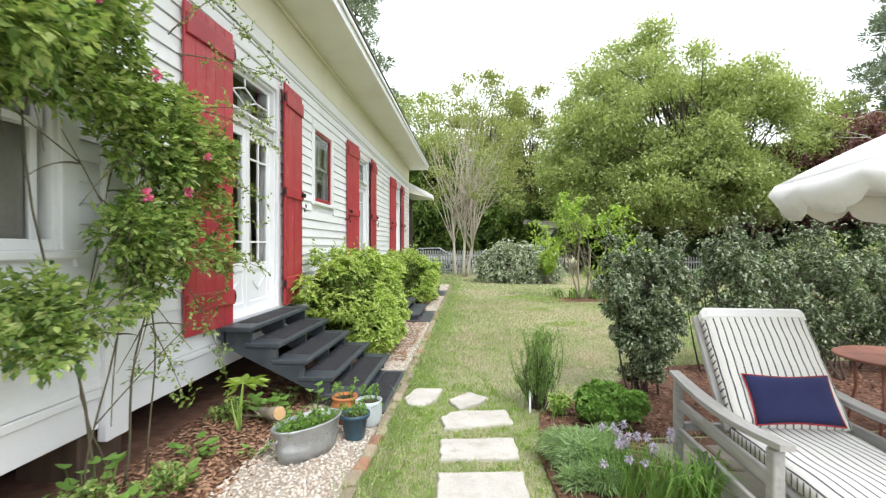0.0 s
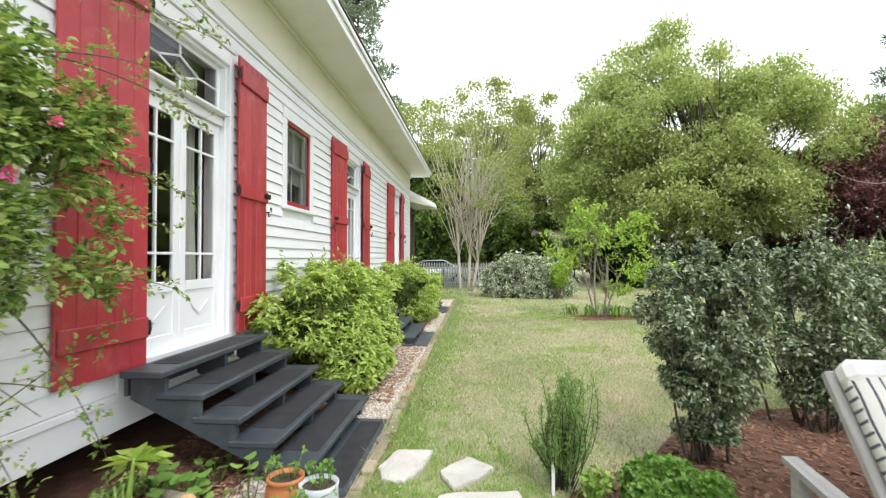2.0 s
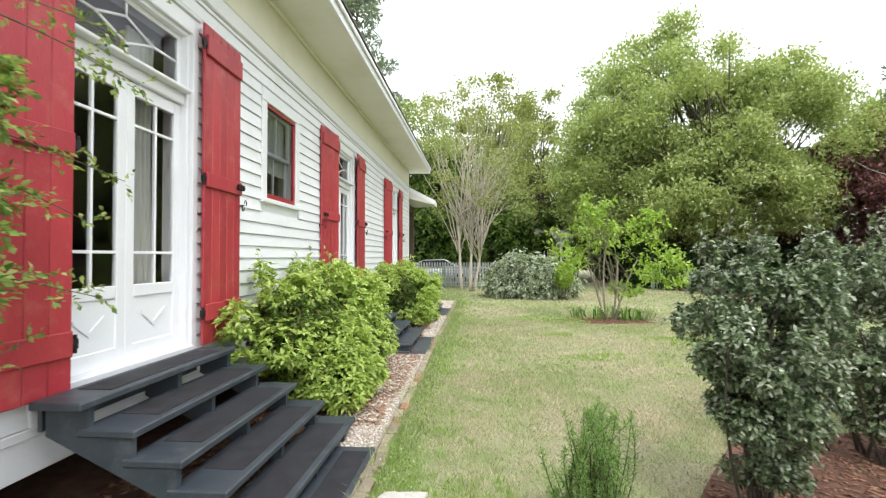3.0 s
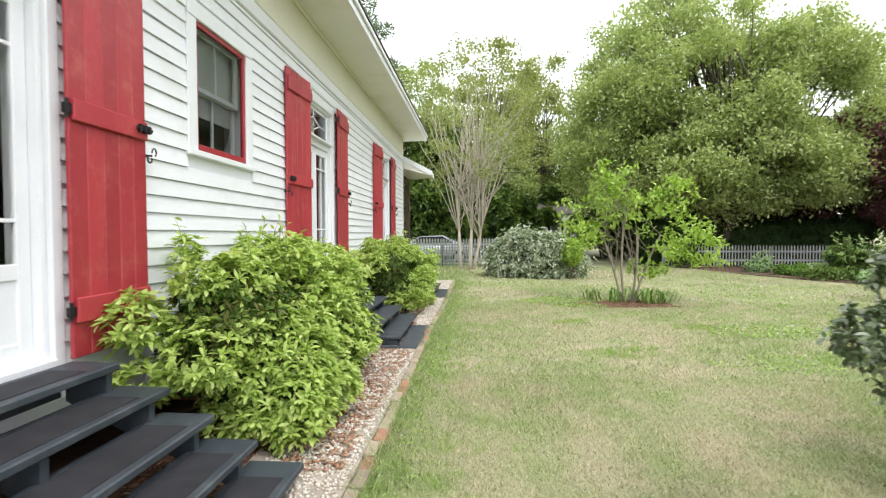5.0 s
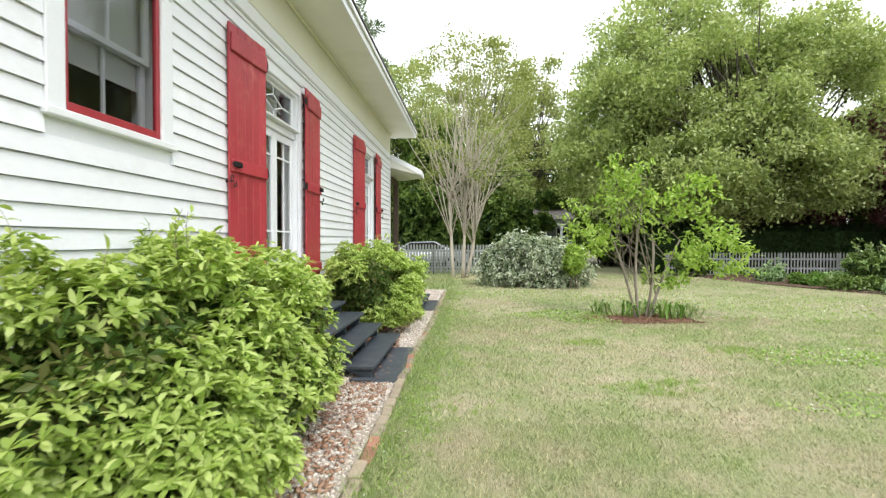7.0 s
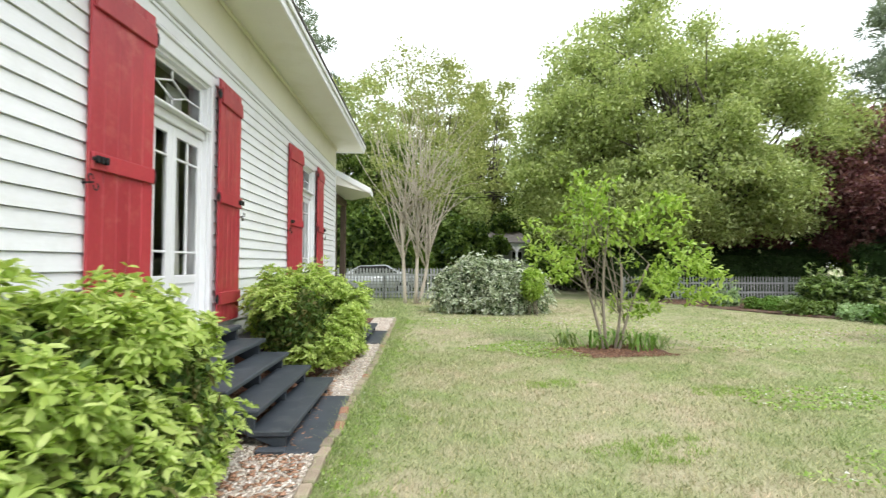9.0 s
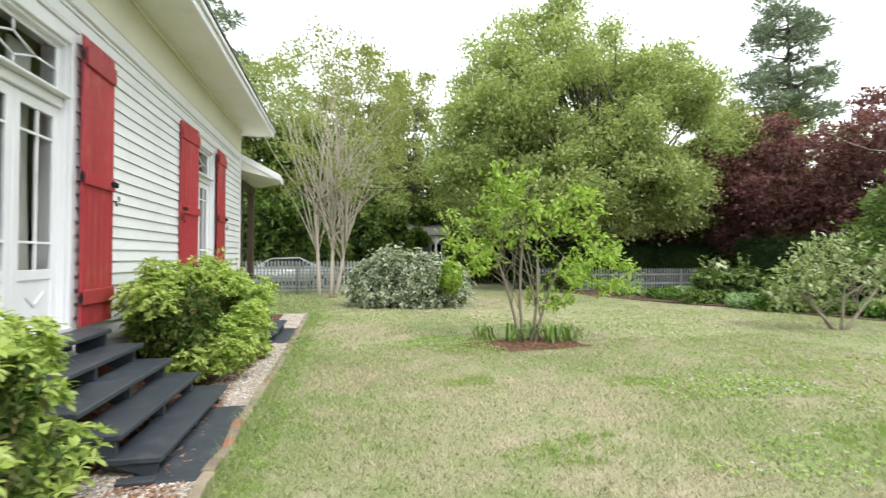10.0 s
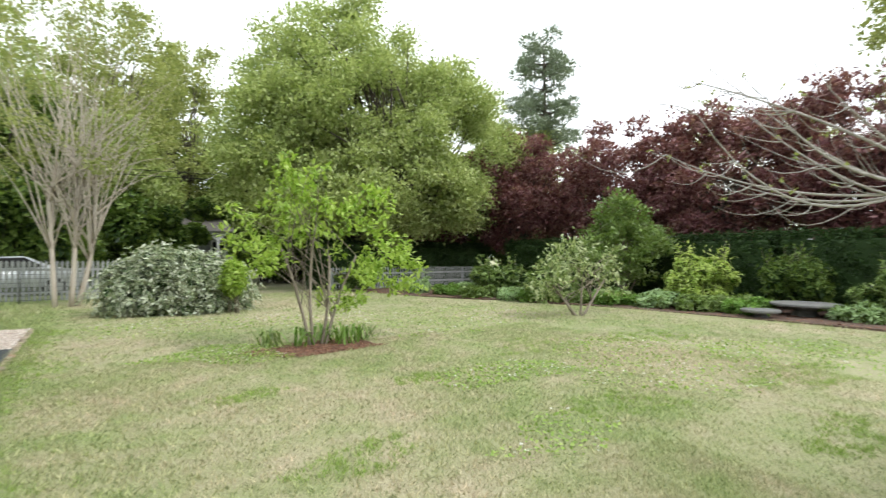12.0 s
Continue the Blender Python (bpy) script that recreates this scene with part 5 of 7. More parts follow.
# ---------------------------------------------------------------- trees
def tree(name, label, at, trunks, crown, leaf, leaves_n, mats, trunk_r, fork, twigs=40, cluster=0.35, per=14, group="", hang=0.0, density=1.0, category="tree", limb_r=0.35, bend=0.06, oval=False):
    """Trunks, limbs to the lumps of the crown, twigs, and a crown of leaf clusters. All local."""
    t = thing(name, label, category, at, group)
    s = Soup()
    tops = []
    for (bx, by, tx, ty, tz) in trunks:
        pts = curve_between((bx, by, -0.05), (tx, ty, tz), 0.0, 8, 0.035)
        s.tube(pts, np.linspace(trunk_r, trunk_r * 0.62, 8), 8)
        tops.append(pts)
    tips = []
    for k in range(twigs):
        b = crown[k % len(crown)]
        tr = tops[k % len(tops)]
        i = RNG.integers(int(len(tr) * fork), len(tr))
        a = tr[min(i, len(tr) - 1)]
        e = np.array(b[:3]) + sphere_dirs(1)[0] * np.array(b[3:6]) * 0.5
        pts = curve_between(a, e, 0.06, 8, bend)
        s.tube(pts, np.linspace(trunk_r * limb_r, trunk_r * 0.06, 8), 5)
        for m in range(3):
            j = RNG.integers(3, 8)
            e2 = pts[j - 1] + (sphere_dirs(1)[0] + np.array([0, 0, 0.3])) * np.mean(b[3:6]) * 0.9
            s.tube(curve_between(pts[j - 1], e2, 0.04, 5, 0.06), np.linspace(trunk_r * 0.10, trunk_r * 0.025, 5), 4)
    part("trunk", s.mesh("trunk", mats[1], True), None, t)
    s = Soup()
    nc = max(1, leaves_n // per)
    c, d = in_blobs(crown, nc, 0.15)
    nc = len(c)
    pos = np.repeat(c, per, 0) + RNG.normal(size=(nc * per, 3)) * cluster * np.array([1, 1, 0.6])
    out = np.repeat(d, per, 0) * 0.6 + sphere_dirs(nc * per) + np.array([0, 0, 0.25 - hang])
    (s.oval_leaves if oval else s.leaves)(pos, out, leaf[0], leaf[1])
    part("crown", s.mesh("crown", mats[0]), None, t)
    return t


# sapling in the mulch ring
tree("sapling_tree", "young multi-stemmed tree with large bright green leaves", (3.02, 13.95, 0), [(-0.05, 0, -0.5, 0.1, 1.6), (0.02, 0.03, 0.02, 0, 2.0), (0.12, 0, 0.3, 0.1, 1.5), (0.17, -0.05, 0.75, 0, 1.5)],
     [(c[0] + d[0] * c[3], c[1] + d[1] * c[3], c[2] + d[2] * c[3] * 0.8, 0.17, 0.17, 0.13) for c in ((-0.25, 0, 2.75, 0.36), (-0.85, 0.1, 2.0, 0.55), (-0.35, 0, 2.15, 0.55), (0.45, -0.1, 1.8, 0.55), (1.0, 0, 2.35, 0.38), (1.2, 0.1, 1.6, 0.55), (1.65, 0, 1.15, 0.4), (1.0, 0, 1.1, 0.35), (0.5, 0, 0.75, 0.25), (-0.95, 0, 1.55, 0.35)) for d in sphere_dirs(int(6 + 14 * c[3]))],
     (0.13, 0.062), 2900, (M_MAGNOLIA, M_BARK), 0.03, 0.35, 26, 0.075, 11, limb_r=0.3, oval=True)

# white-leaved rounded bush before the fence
shrub("variegated_bush", "broad rounded bush with white-edged leaves", "bush", (1.9, 20.6, 0), lumps(0, 0, 0.68, 1.6, 0.85, 0.82, 60, 0.34) + [(0, 0, 0.35, 1.85, 1.0, 1.35)], 7000, (0.13, 0.06), 5, (M_VARIEG, M_HEDGE_SHADE), 10, 0.4, 0.02)
shrub("green_shoot", "plain green shoots growing through the pale bush", "bush", (3.0, 19.75, 0), [(0, 0, 0.9, 0.32, 0.3, 0.45)], 200, (0.15, 0.06), 5, (M_MAGNOLIA, M_MAGNOLIA), 5, 0.4, 0.012)

# crape myrtle with its vase of pale stems
tree("crape_myrtle_tree", "vase-shaped crape myrtle with pale bare stems and thin new leaves", (-0.65, 23.8, 0), [(-0.22, 0, -0.4, 0, 3.4), (0.14, 0, 0.2, 0, 3.7), (0.26, 0.1, 0.7, 0.1, 3.3)],
     lumps(0.4, 0, 6.9, 3.3, 2.4, 2.7, 70, 0.42) + lumps(0.6, 0, 4.5, 2.9, 1.8, 1.0, 22, 0.35), (0.15, 0.07), 7600, (M_OLIVE, M_BARKPALE), 0.07, 0.4, 100, 0.17, 9, limb_r=0.36, bend=0.09)

# the big spreading tree
tree("shade_tree", "large spreading tree in fresh green leaf", (11.2, 27.5, 0), [(0, 0, 0.2, 0, 7.5), (0.2, 0.2, -3.2, 0.3, 7.0), (-0.1, 0, 3.6, 0, 6.6), (0, -0.1, 1.0, -2.4, 6.0)],
     lumps(-1.3, 0, 7.8, 4.9, 4.2, 5.8, 150, 0.80, 0.8) + lumps(3.9, 0, 7.2, 4.2, 4.0, 4.6, 110, 0.8, 0.8) + lumps(-4.6, 0, 6.4, 3.2, 3.2, 4.1, 84, 0.72, 0.8) + lumps(0.0, -1.4, 4.6, 5.6, 3.4, 2.2, 100, 0.66, 0.8), (0.19, 0.10), 180000, (M_OAK, M_BARKDARK), 0.24, 0.2, 170, 0.24, 10, limb_r=0.3)

# trees behind the fences
WOODS = [
    (-4.5, 36, 4.2, 13.5, M_OAK, 9000), (0.8, 38, 3.4, 16.8, M_OLIVE, 5600), (4.6, 42, 4.0, 16.0, M_OLIVE, 9000), (-9.5, 34, 4.5, 13, M_WOOD, 9000),
    (14, 42, 5.0, 11.5, M_OAK, 9000), (21, 40, 5.5, 11, M_WOOD, 9000), (29, 34, 6.0, 12, M_OAK, 9000), (-6, 46, 5.0, 12, M_WOOD, 8000), (3, 50, 5.0, 11, M_WOOD, 8000), (38, 22, 6.5, 13, M_OLIVE, 9000), (26.8, 9.2, 4.0, 15, M_OLIVE, 8000), (0.9, 34.5, 2.6, 8.5, M_OAK, 8000), (9.6, 41, 4.0, 10.5, M_WOOD, 8000), (-2.6, 33.5, 2.8, 9.0, M_WOOD, 8000), (5.6, 46, 3.6, 9.0, M_WOOD, 7000), (24.5, 33, 4.0, 12.4, M_OAK, 8000),
]
for i, (x, y, r, h, m, n) in enumerate(WOODS):
    tree("woodland_tree", "tall leafy tree beyond the garden fence", (x, y, 0), [(0, 0, 0.3, 0, h * 0.5), (0.2, 0, -0.8, 0.2, h * 0.48)], lumps(0, 0, h * 0.58, r, r * 0.85, h * 0.40, 84, r * 0.19, 0.65), (0.27, 0.135), n * 2, (m, M_BARKDARK), 0.2, 0.4, 44, 0.22, 12, group="trees beyond the fence")
for x, y, w, h, m in ((-7.5, 30, 2.6, 4.6, M_WOOD), (-3.4, 30.5, 2.6, 5.0, M_WOOD), (0.6, 33, 2.8, 5.2, M_WOOD), (8.4, 33, 2.4, 5.2, M_WOOD), (10.5, 36, 3.0, 4.5, M_WOOD), (16.5, 33, 3.2, 5.0, M_WOOD), (-12, 30, 3.0, 6.0, M_WOOD), (23, 30, 3.0, 5, M_WOOD), (12.4, 31, 2.4, 5.2, M_WOOD), (19.5, 31.5, 2.6, 5.6, M_WOOD), (3.1, 35.5, 1.5, 3.9, M_WOOD), (-5.6, 31.5, 2.0, 4.8, M_WOOD), (8.2, 35.5, 1.8, 4.4, M_WOOD), (-1.3, 31.6, 1.9, 2.8, M_WOOD), (-4.6, 32.6, 2.2, 4.4, M_WOOD), (6.6, 39.5, 2.4, 6.0, M_WOOD)):
    shrub("woodland_shrub", "dark leafy undergrowth beyond the fence", "bush", (x, y, 0), lumps(0, 0, h * 0.5, w, w * 0.6, h * 0.42, 26, w * 0.34), 1700, (0.30, 0.15), 5, (m, M_HEDGE_SHADE), 8, 0.3, 0.04, M_BARKDARK, group="undergrowth beyond the fence")

# pines standing above the rest
def pine(at, h, r):
    t = thing("pine_tree", "tall dark pine showing above the other trees", "tree", at, "pines")
    s, n = Soup(), Soup()
    pts = curve_between((0, 0, -0.05), (0.3, 0, h), 0, 8, 0.01)
    s.tube(pts, np.linspace(0.24, 0.05, 8), 7)
    blobs = []
    for k in range(64):
        z = h * RNG.uniform(0.58, 1.02)
        a = RNG.uniform(0, 6.28)
        L = r * RNG.uniform(0.2, 1.0) * (1.0 - 0.5 * max(0, z / h - 0.75) / 0.25)
        e = np.array([math.cos(a) * L, math.sin(a) * L, z])
        p = curve_between((0.3 * z / h, 0, z - 0.15 * L), e, -0.03, 6, 0.05)
        s.tube(p, np.linspace(0.07, 0.015, 6), 5)
        blobs.append((*e, 0.62 * RNG.uniform(0.6, 1.3), 0.62 * RNG.uniform(0.6, 1.3), 0.36))
    p, d = in_blobs(blobs, 11000, 0.1)
    n.leaves(p, d + sphere_dirs(len(p)) * 0.6 + np.array([0, 0, 0.3]), 0.36, 0.085)
    part("trunk", s.mesh("trunk", M_BARKDARK, True), None, t)
    part("crown", n.mesh("crown", M_PINE), None, t)


pine((-8.6, 34, 0), 20.5, 3.2)
pine((26.5, 31, 0), 17.0, 3.0)

# purple plums behind the hedge
for x, y, r, h in ((15.2, 30.0, 3.2, 7.6), (19.5, 26.0, 3.6, 8.8), (20.8, 20.5, 3.6, 8.6), (21.2, 15.5, 3.6, 8.2), (21.0, 10.5, 3.6, 8.4), (21.0, 5.5, 3.6, 8.4)):
    tree("plum_tree", "dense purple-leaved plum tree behind the hedge", (x, y, 0), [(0, 0, 0.2, 0, h * 0.5), (0.1, 0.1, -0.6, 0.3, h * 0.5)], lumps(0, 0, h * 0.55, r, r, h * 0.40, 120, r * 0.165, 0.65) + lumps(0, 0, h * 0.4, r * 0.8, r * 0.8, h * 0.2, 14, r * 0.3), (0.22, 0.11), 29000, (M_PURPLE, M_BARKDARK), 0.13, 0.2, 60, 0.14, 12, group="purple plum trees")

# clipped hedge along the far side and at the corner
def hedge(at, w, d, h, n, turn=0):
    t = thing("hedge", "tall clipped dark green boundary hedge", "hedge", at, "boundary hedge", turn=turn)
    s = Soup()
    c = RNG.integers(0, 5, n)
    u, v, q = RNG.uniform(-1, 1, n), RNG.uniform(-1, 1, n), RNG.uniform(0, 1, n)
    x = np.where(c == 0, w / 2, np.where(c == 1, -w / 2, u * w / 2))
    y = np.where(c == 2, d / 2, np.where(c == 3, -d / 2, v * d / 2))
    z = np.where(c == 4, h, q * h)
    nrm = np.stack([np.sign(x) * (c < 2), np.sign(y) * ((c == 2) | (c == 3)), 1.0 * (c == 4)], -1)
    p = np.stack([x, y, z], -1) + RNG.normal(size=(n, 3)) * 0.09
    p[:, 2] = np.abs(p[:, 2])
    whorls(s, p, nrm + RNG.normal(size=(n, 3)) * 0.2 + np.array([0, 0, 0.3]), 0.11, 0.05, 4)
    part("foliage", s.mesh("foliage", M_HEDGE_SHADE), None, t)
    part("core", box((-w / 2 + 0.12, -d / 2 + 0.12, 0), (w / 2 - 0.12, d / 2 - 0.12, h - 0.12), 0.05), M_HEDGE_SHADE, t)


for y in (6.5, 10.5, 14.5, 18.5, 22.5):
    hedge((17.6, y, 0), 1.1, 4.05, 2.15, 4200)
for x in (9.6, 13.0, 16.2):
    hedge((x, 27.3, 0), 3.4, 1.0, 2.05, 3600)

# border shrubs on the far side
def border(at, w, h, tips, leaf, per, mats, label, stems=10):
    return shrub("border_shrub", label, "bush", at, lumps(0, 0, h * 0.5, w * 0.9, w * 0.8, h * 0.40, 40, w * 0.24, 0.7), tips, leaf, per, mats, stems, 0.5, 0.018, group="border shrubs", oval=True, shoots=24, shoot_len=0.3)


tree("camellia_shrub", "open twisted shrub with pale-tipped leaves on the lawn", (10.0, 14.25, 0), [(0, 0, -0.9, 0.1, 0.9), (0.1, 0, 0.2, 0, 1.0), (0.1, -0.05, 1.1, 0, 0.9), (-0.05, 0.05, -0.4, 0.3, 0.8)],
     [(-1.1, 0, 1.0, 0.55, 0.5, 0.4), (-0.5, 0, 1.45, 0.5, 0.5, 0.4), (0.1, 0, 1.2, 0.45, 0.5, 0.35), (-0.9, 0.1, 0.65, 0.5, 0.4, 0.3), (1.2, 0, 1.15, 0.5, 0.4, 0.4), (1.55, 0, 1.5, 0.3, 0.3, 0.25), (0.3, 0.1, 1.7, 0.35, 0.3, 0.25), (1.4, 0, 0.7, 0.4, 0.4, 0.25)], (0.16, 0.07), 1250, (M_PALETIP, M_BARK), 0.035, 0.3, 26, 0.09, 8, category="bush", oval=True)
tree("camellia_shrub", "tall rounded olive-green camellia in the border", (15.4, 16.6, 0), [(0, 0, 0, 0, 2.2), (0.1, 0, 0.5, 0.2, 2.0)], lumps(0, 0, 1.7, 1.7, 1.5, 1.2, 56, 0.36, 0.7) + lumps(-0.1, 0, 2.9, 0.9, 0.9, 0.9, 26, 0.3, 0.7), (0.16, 0.08), 9500, (M_DOGLEAF, M_BARK), 0.06, 0.1, 40, 0.12, 10, category="bush")
border((14.9, 13.6, 0), 1.35, 1.65, 1900, (0.12, 0.05), 6, (M_AZALEA, M_AZALEA_SHADE), "rounded yellow-green shrub in the border")
border((12.4, 17.2, 0), 1.0, 1.3, 900, (0.15, 0.07), 5, (M_DOGLEAF, M_HEDGE_SHADE), "spreading green shrub in the border")
border((12.4, 20.0, 0), 1.1, 1.3, 900, (0.15, 0.07), 5, (M_DOGLEAF, M_HEDGE_SHADE), "spreading green shrub in the border")
border((10.6, 22.6, 0), 0.5, 0.5, 380, (0.14, 0.06), 5, (M_SAGE, M_HEDGE_SHADE), "low grey-green shrub by the fence")
border((9.0, 25.0, 0), 0.8, 1.1, 700, (0.14, 0.06), 5, (M_WOOD, M_HEDGE_SHADE), "small dark shrub before the pickets")
border((15.4, 9.0, 0), 1.2, 1.4, 1200, (0.13, 0.06), 5, (M_DOGLEAF, M_HEDGE_SHADE), "dense green shrub in the border")
border((16.2, 11.6, 0), 1.2, 1.6, 1200, (0.13, 0.06), 5, (M_WOOD, M_HEDGE_SHADE), "dense dark green shrub in the border")
for k, (x, y) in enumerate(((13.2, 15.4), (13.5, 14.2), (13.7, 13.0), (13.9, 11.9), (11.9, 18.6), (12.7, 16.6), (11.0, 21.2), (14.6, 9.6), (11.4, 19.9), (12.3, 17.8), (13.8, 15.9), (14.4, 12.6), (14.2, 14.6), (11.9, 21.0))):
    w = RNG.uniform(0.5, 0.85)
    shrub("ground_cover", "low leafy ground cover at the border edge", "plant", (x, y, 0), lumps(0, 0, 0.2, w, w * 0.9, 0.14, 14, 0.22, 0.7), 420, (0.13, 0.05), 5, ((M_HERB, M_SAGE, M_DOGLEAF)[k % 3], M_WOOD), 4, 0.7, 0.006, group="ground cover in the border", oval=True)


# bare branches of a tree standing off to the side
def bare_tree(at):
    t = thing("bare_tree", "bare grey lichened branches with a few new yellow leaves", "tree", at)
    s, lf = Soup(), Soup()
    s.tube(curve_between((0, 0, -0.05), (0.2, 0.2, 3.2), 0, 8, 0.04), np.linspace(0.13, 0.07, 8), 8)
    for k in range(8):
        a = radians(RNG.uniform(122, 170))
        z0 = RNG.uniform(2.2, 3.1)
        L = RNG.uniform(2.6, 4.7)
        rise = RNG.uniform(-0.1, 1.7)
        e = np.array([math.cos(a) * L, math.sin(a) * L, z0 + rise])
        p = curve_between((0.15, 0.15, z0), e, -0.07 - 0.04 * rise, 12, 0.12)
        s.tube(p, np.linspace(0.034, 0.008, 12), 6)
        for j in range(3, 12, 2):
            for m in range(2):
                d = (e - p[0]) / L + sphere_dirs(1)[0] * np.array([0.55, 0.55, 0.4])
                q = curve_between(p[j], p[j] + d * RNG.uniform(0.4, 1.2), -0.22, 7, 0.12)
                s.tube(q, np.linspace(0.011, 0.003, 7), 4)
                if RNG.random() < 0.3:
                    lf.leaves(np.repeat(q[-1:], 5, 0), sphere_dirs(5), 0.09, 0.045)
    part("trunk", s.mesh("trunk", M_BRANCHBARE, True), None, t)
    part("foliage", lf.mesh("foliage", M_OLIVE), None, t)


bare_tree((11.6, 8.0, 0))

# ---------------------------------------------------------------- climbing rose on the corner post
def climbing_rose():
    t = thing("climbing_rose", "rambling climbing rose with pink blooms on the house corner", "climbing plant", (-2.35, 2.7, 0))
    s = Soup()
    canes = []
    for k in range(5):
        b0 = (RNG.uniform(-0.06, 0.04), RNG.uniform(-0.3, 0.3), -0.02)
        e = (RNG.uniform(-0.05, 0.12), RNG.uniform(-0.9, 0.9), RNG.uniform(1.8, 3.2))
        p = curve_between(b0, e, 0.06, 12, 0.11)
        p[:, 1] += 0.05 * np.sin(np.linspace(0, 9, 12) + k)
        s.tube(p, np.linspace(0.0065 if k > 1 else 0.009, 0.003, 12), 6)
        canes.append(p)
    for k in range(46):
        p = canes[k % 5]
        j = RNG.integers(6, 12)
        e = p[j] + np.array([RNG.uniform(-0.05, 0.22), RNG.uniform(-0.7, 0.5), RNG.uniform(-0.5, 0.4)])
        q = curve_between(p[j], e, 0.12, 7, 0.08)
        s.tube(q, np.linspace(0.006, 0.002, 7), 4)
    # long arching shoots over the shutter and door head
    for a, e in (((0.0, 0.6, 3.0), (0.2, 2.1, 3.3)), ((0.1, 0.7, 2.6), (0.3, 1.7, 2.55)), ((0.1, 0.6, 1.6), (0.25, 1.5, 1.35)), ((0.0, 0.5, 2.2), (0.22, 1.7, 2.0)), ((0.0, -0.2, 0.5), (0.0, 1.35, 1.15)), ((0.1, 0.4, 1.4), (0.2, 1.0, 0.35)), ((0.0, 0.3, 1.0), (0.1, 0.55, 0.4)), ((0.1, 0.4, 2.5), (0.3, 1.5, 2.75)), ((0.1, 0.5, 2.0), (0.28, 1.35, 1.75)), ((0.0, 0.5, 3.1), (0.15, 1.2, 3.75)), ((0.05, 1.1, 3.6), (0.2, 2.05, 3.35))):
        q = curve_between(a, e, 0.08, 9, 0.04)
        s.tube(q, np.linspace(0.006, 0.002, 9), 4)
        canes.append(q)
    part("cane_growth", s.mesh("cane_growth", M_CANE, True), None, t)
    blobs = lumps(0.14, -0.65, 2.68, 0.18, 0.55, 0.40, 30, 0.17) + lumps(0.1, 0.15, 2.35, 0.1, 0.55, 0.3, 22, 0.14) + lumps(0.1, 0.62, 2.08, 0.08, 0.4, 0.22, 14, 0.11)
    blobs += lumps(0.1, 0.15, 1.65, 0.1, 0.5, 0.25, 22, 0.13) + lumps(0.14, -0.7, 1.2, 0.12, 0.4, 0.2, 14, 0.12) + lumps(0.08, 0.1, 1.3, 0.08, 0.25, 0.12, 5, 0.09) + lumps(0.3, -1.35, 2.5, 0.25, 0.5, 0.35, 12, 0.22)
    blobs += lumps(0.14, 0.85, 2.30, 0.06, 0.30, 0.16, 9, 0.08) + lumps(0.16, 0.95, 1.80, 0.05, 0.16, 0.2, 4, 0.06) + lumps(0.15, 0.85, 1.45, 0.05, 0.2, 0.12, 5, 0.07)
    f = Soup()
    n = 6400
    p, d = in_blobs(blobs, n, 0.1)
    n = len(p)
    # compound leaves: five leaflets along a short stalk
    axis = d * 0.6 + sphere_dirs(n) * 0.8 + np.array([0.25, 0, -0.1])
    axis /= np.linalg.norm(axis, axis=1)[:, None]
    for k, off in enumerate((0.0, 0.028, 0.028, 0.055, 0.055)):
        side = np.cross(axis, np.array([0, 0, 1.0])) * (0 if k == 0 else (1 if k % 2 else -1))
        f.leaves(p + axis * (0.075 if k == 0 else off), axis * 0.5 + side, 0.052, 0.030)
    for q in canes[5:]:
        m = 26
        i = RNG.integers(2, len(q), m)
        base = q[i] + RNG.normal(size=(m, 3)) * 0.03
        ax = sphere_dirs(m)
        for k in range(5):
            f.leaves(base + ax * 0.02 * k, ax + sphere_dirs(m) * 0.8, 0.040, 0.023)
    part("foliage", f.mesh("foliage", M_ROSE), None, t)
    for c in ((0.42, -0.85, 3.02), (0.42, -0.7, 2.75), (0.38, -0.2, 2.55), (0.28, 0.5, 2.2), (0.32, -0.2, 1.85), (0.26, 0.3, 1.92)):
        fl = Soup()
        for r, m in ((0.016, 8), (0.03, 10)):
            dd = sphere_dirs(m)
            fl.leaves(np.array(c) + dd * r * 0.4, dd + np.array([0.5, -0.3, 0.2]), 0.038, 0.034)
        part("bloom", fl.mesh("bloom", M_ROSEPINK), None, t, "pink rose bloom")


climbing_rose()

# low weeds and leafy plants in the house bed
def leafy(name, label, at, n, size, h, mat, spread=0.16):
    t = thing(name, label, "plant", at, "plants in the house bed")
    s, st = Soup(), Soup()
    for k in range(n):
        a = RNG.uniform(0, 6.28)
        r = spread * math.sqrt(RNG.random())
        tip = np.array([r * math.cos(a), r * math.sin(a), h * RNG.uniform(0.4, 1.1)])
        st.tube(curve_between((tip[0] * 0.3, tip[1] * 0.3, -0.01), tip, 0.05, 4, 0.05), np.linspace(0.004, 0.002, 4), 4)
        u = np.array([math.cos(a), math.sin(a), 0.25])
        sd = np.array([-u[1], u[0], 0])
        rim = [tip + (u * math.cos(q) * 0.55 + sd * math.sin(q) * 0.5 + np.array([0, 0, 0.10 * math.cos(2 * q)])) * size * RNG.uniform(0.9, 1.1) for q in np.linspace(0, 6.28, 9)[:-1]]
        s.add([tip, *rim], [(0, 1 + i, 1 + (i + 1) % 8) for i in range(8)])
    part("stalk", st.mesh("stalk", mat), None, t)
    part("foliage", s.mesh("foliage", mat), None, t)


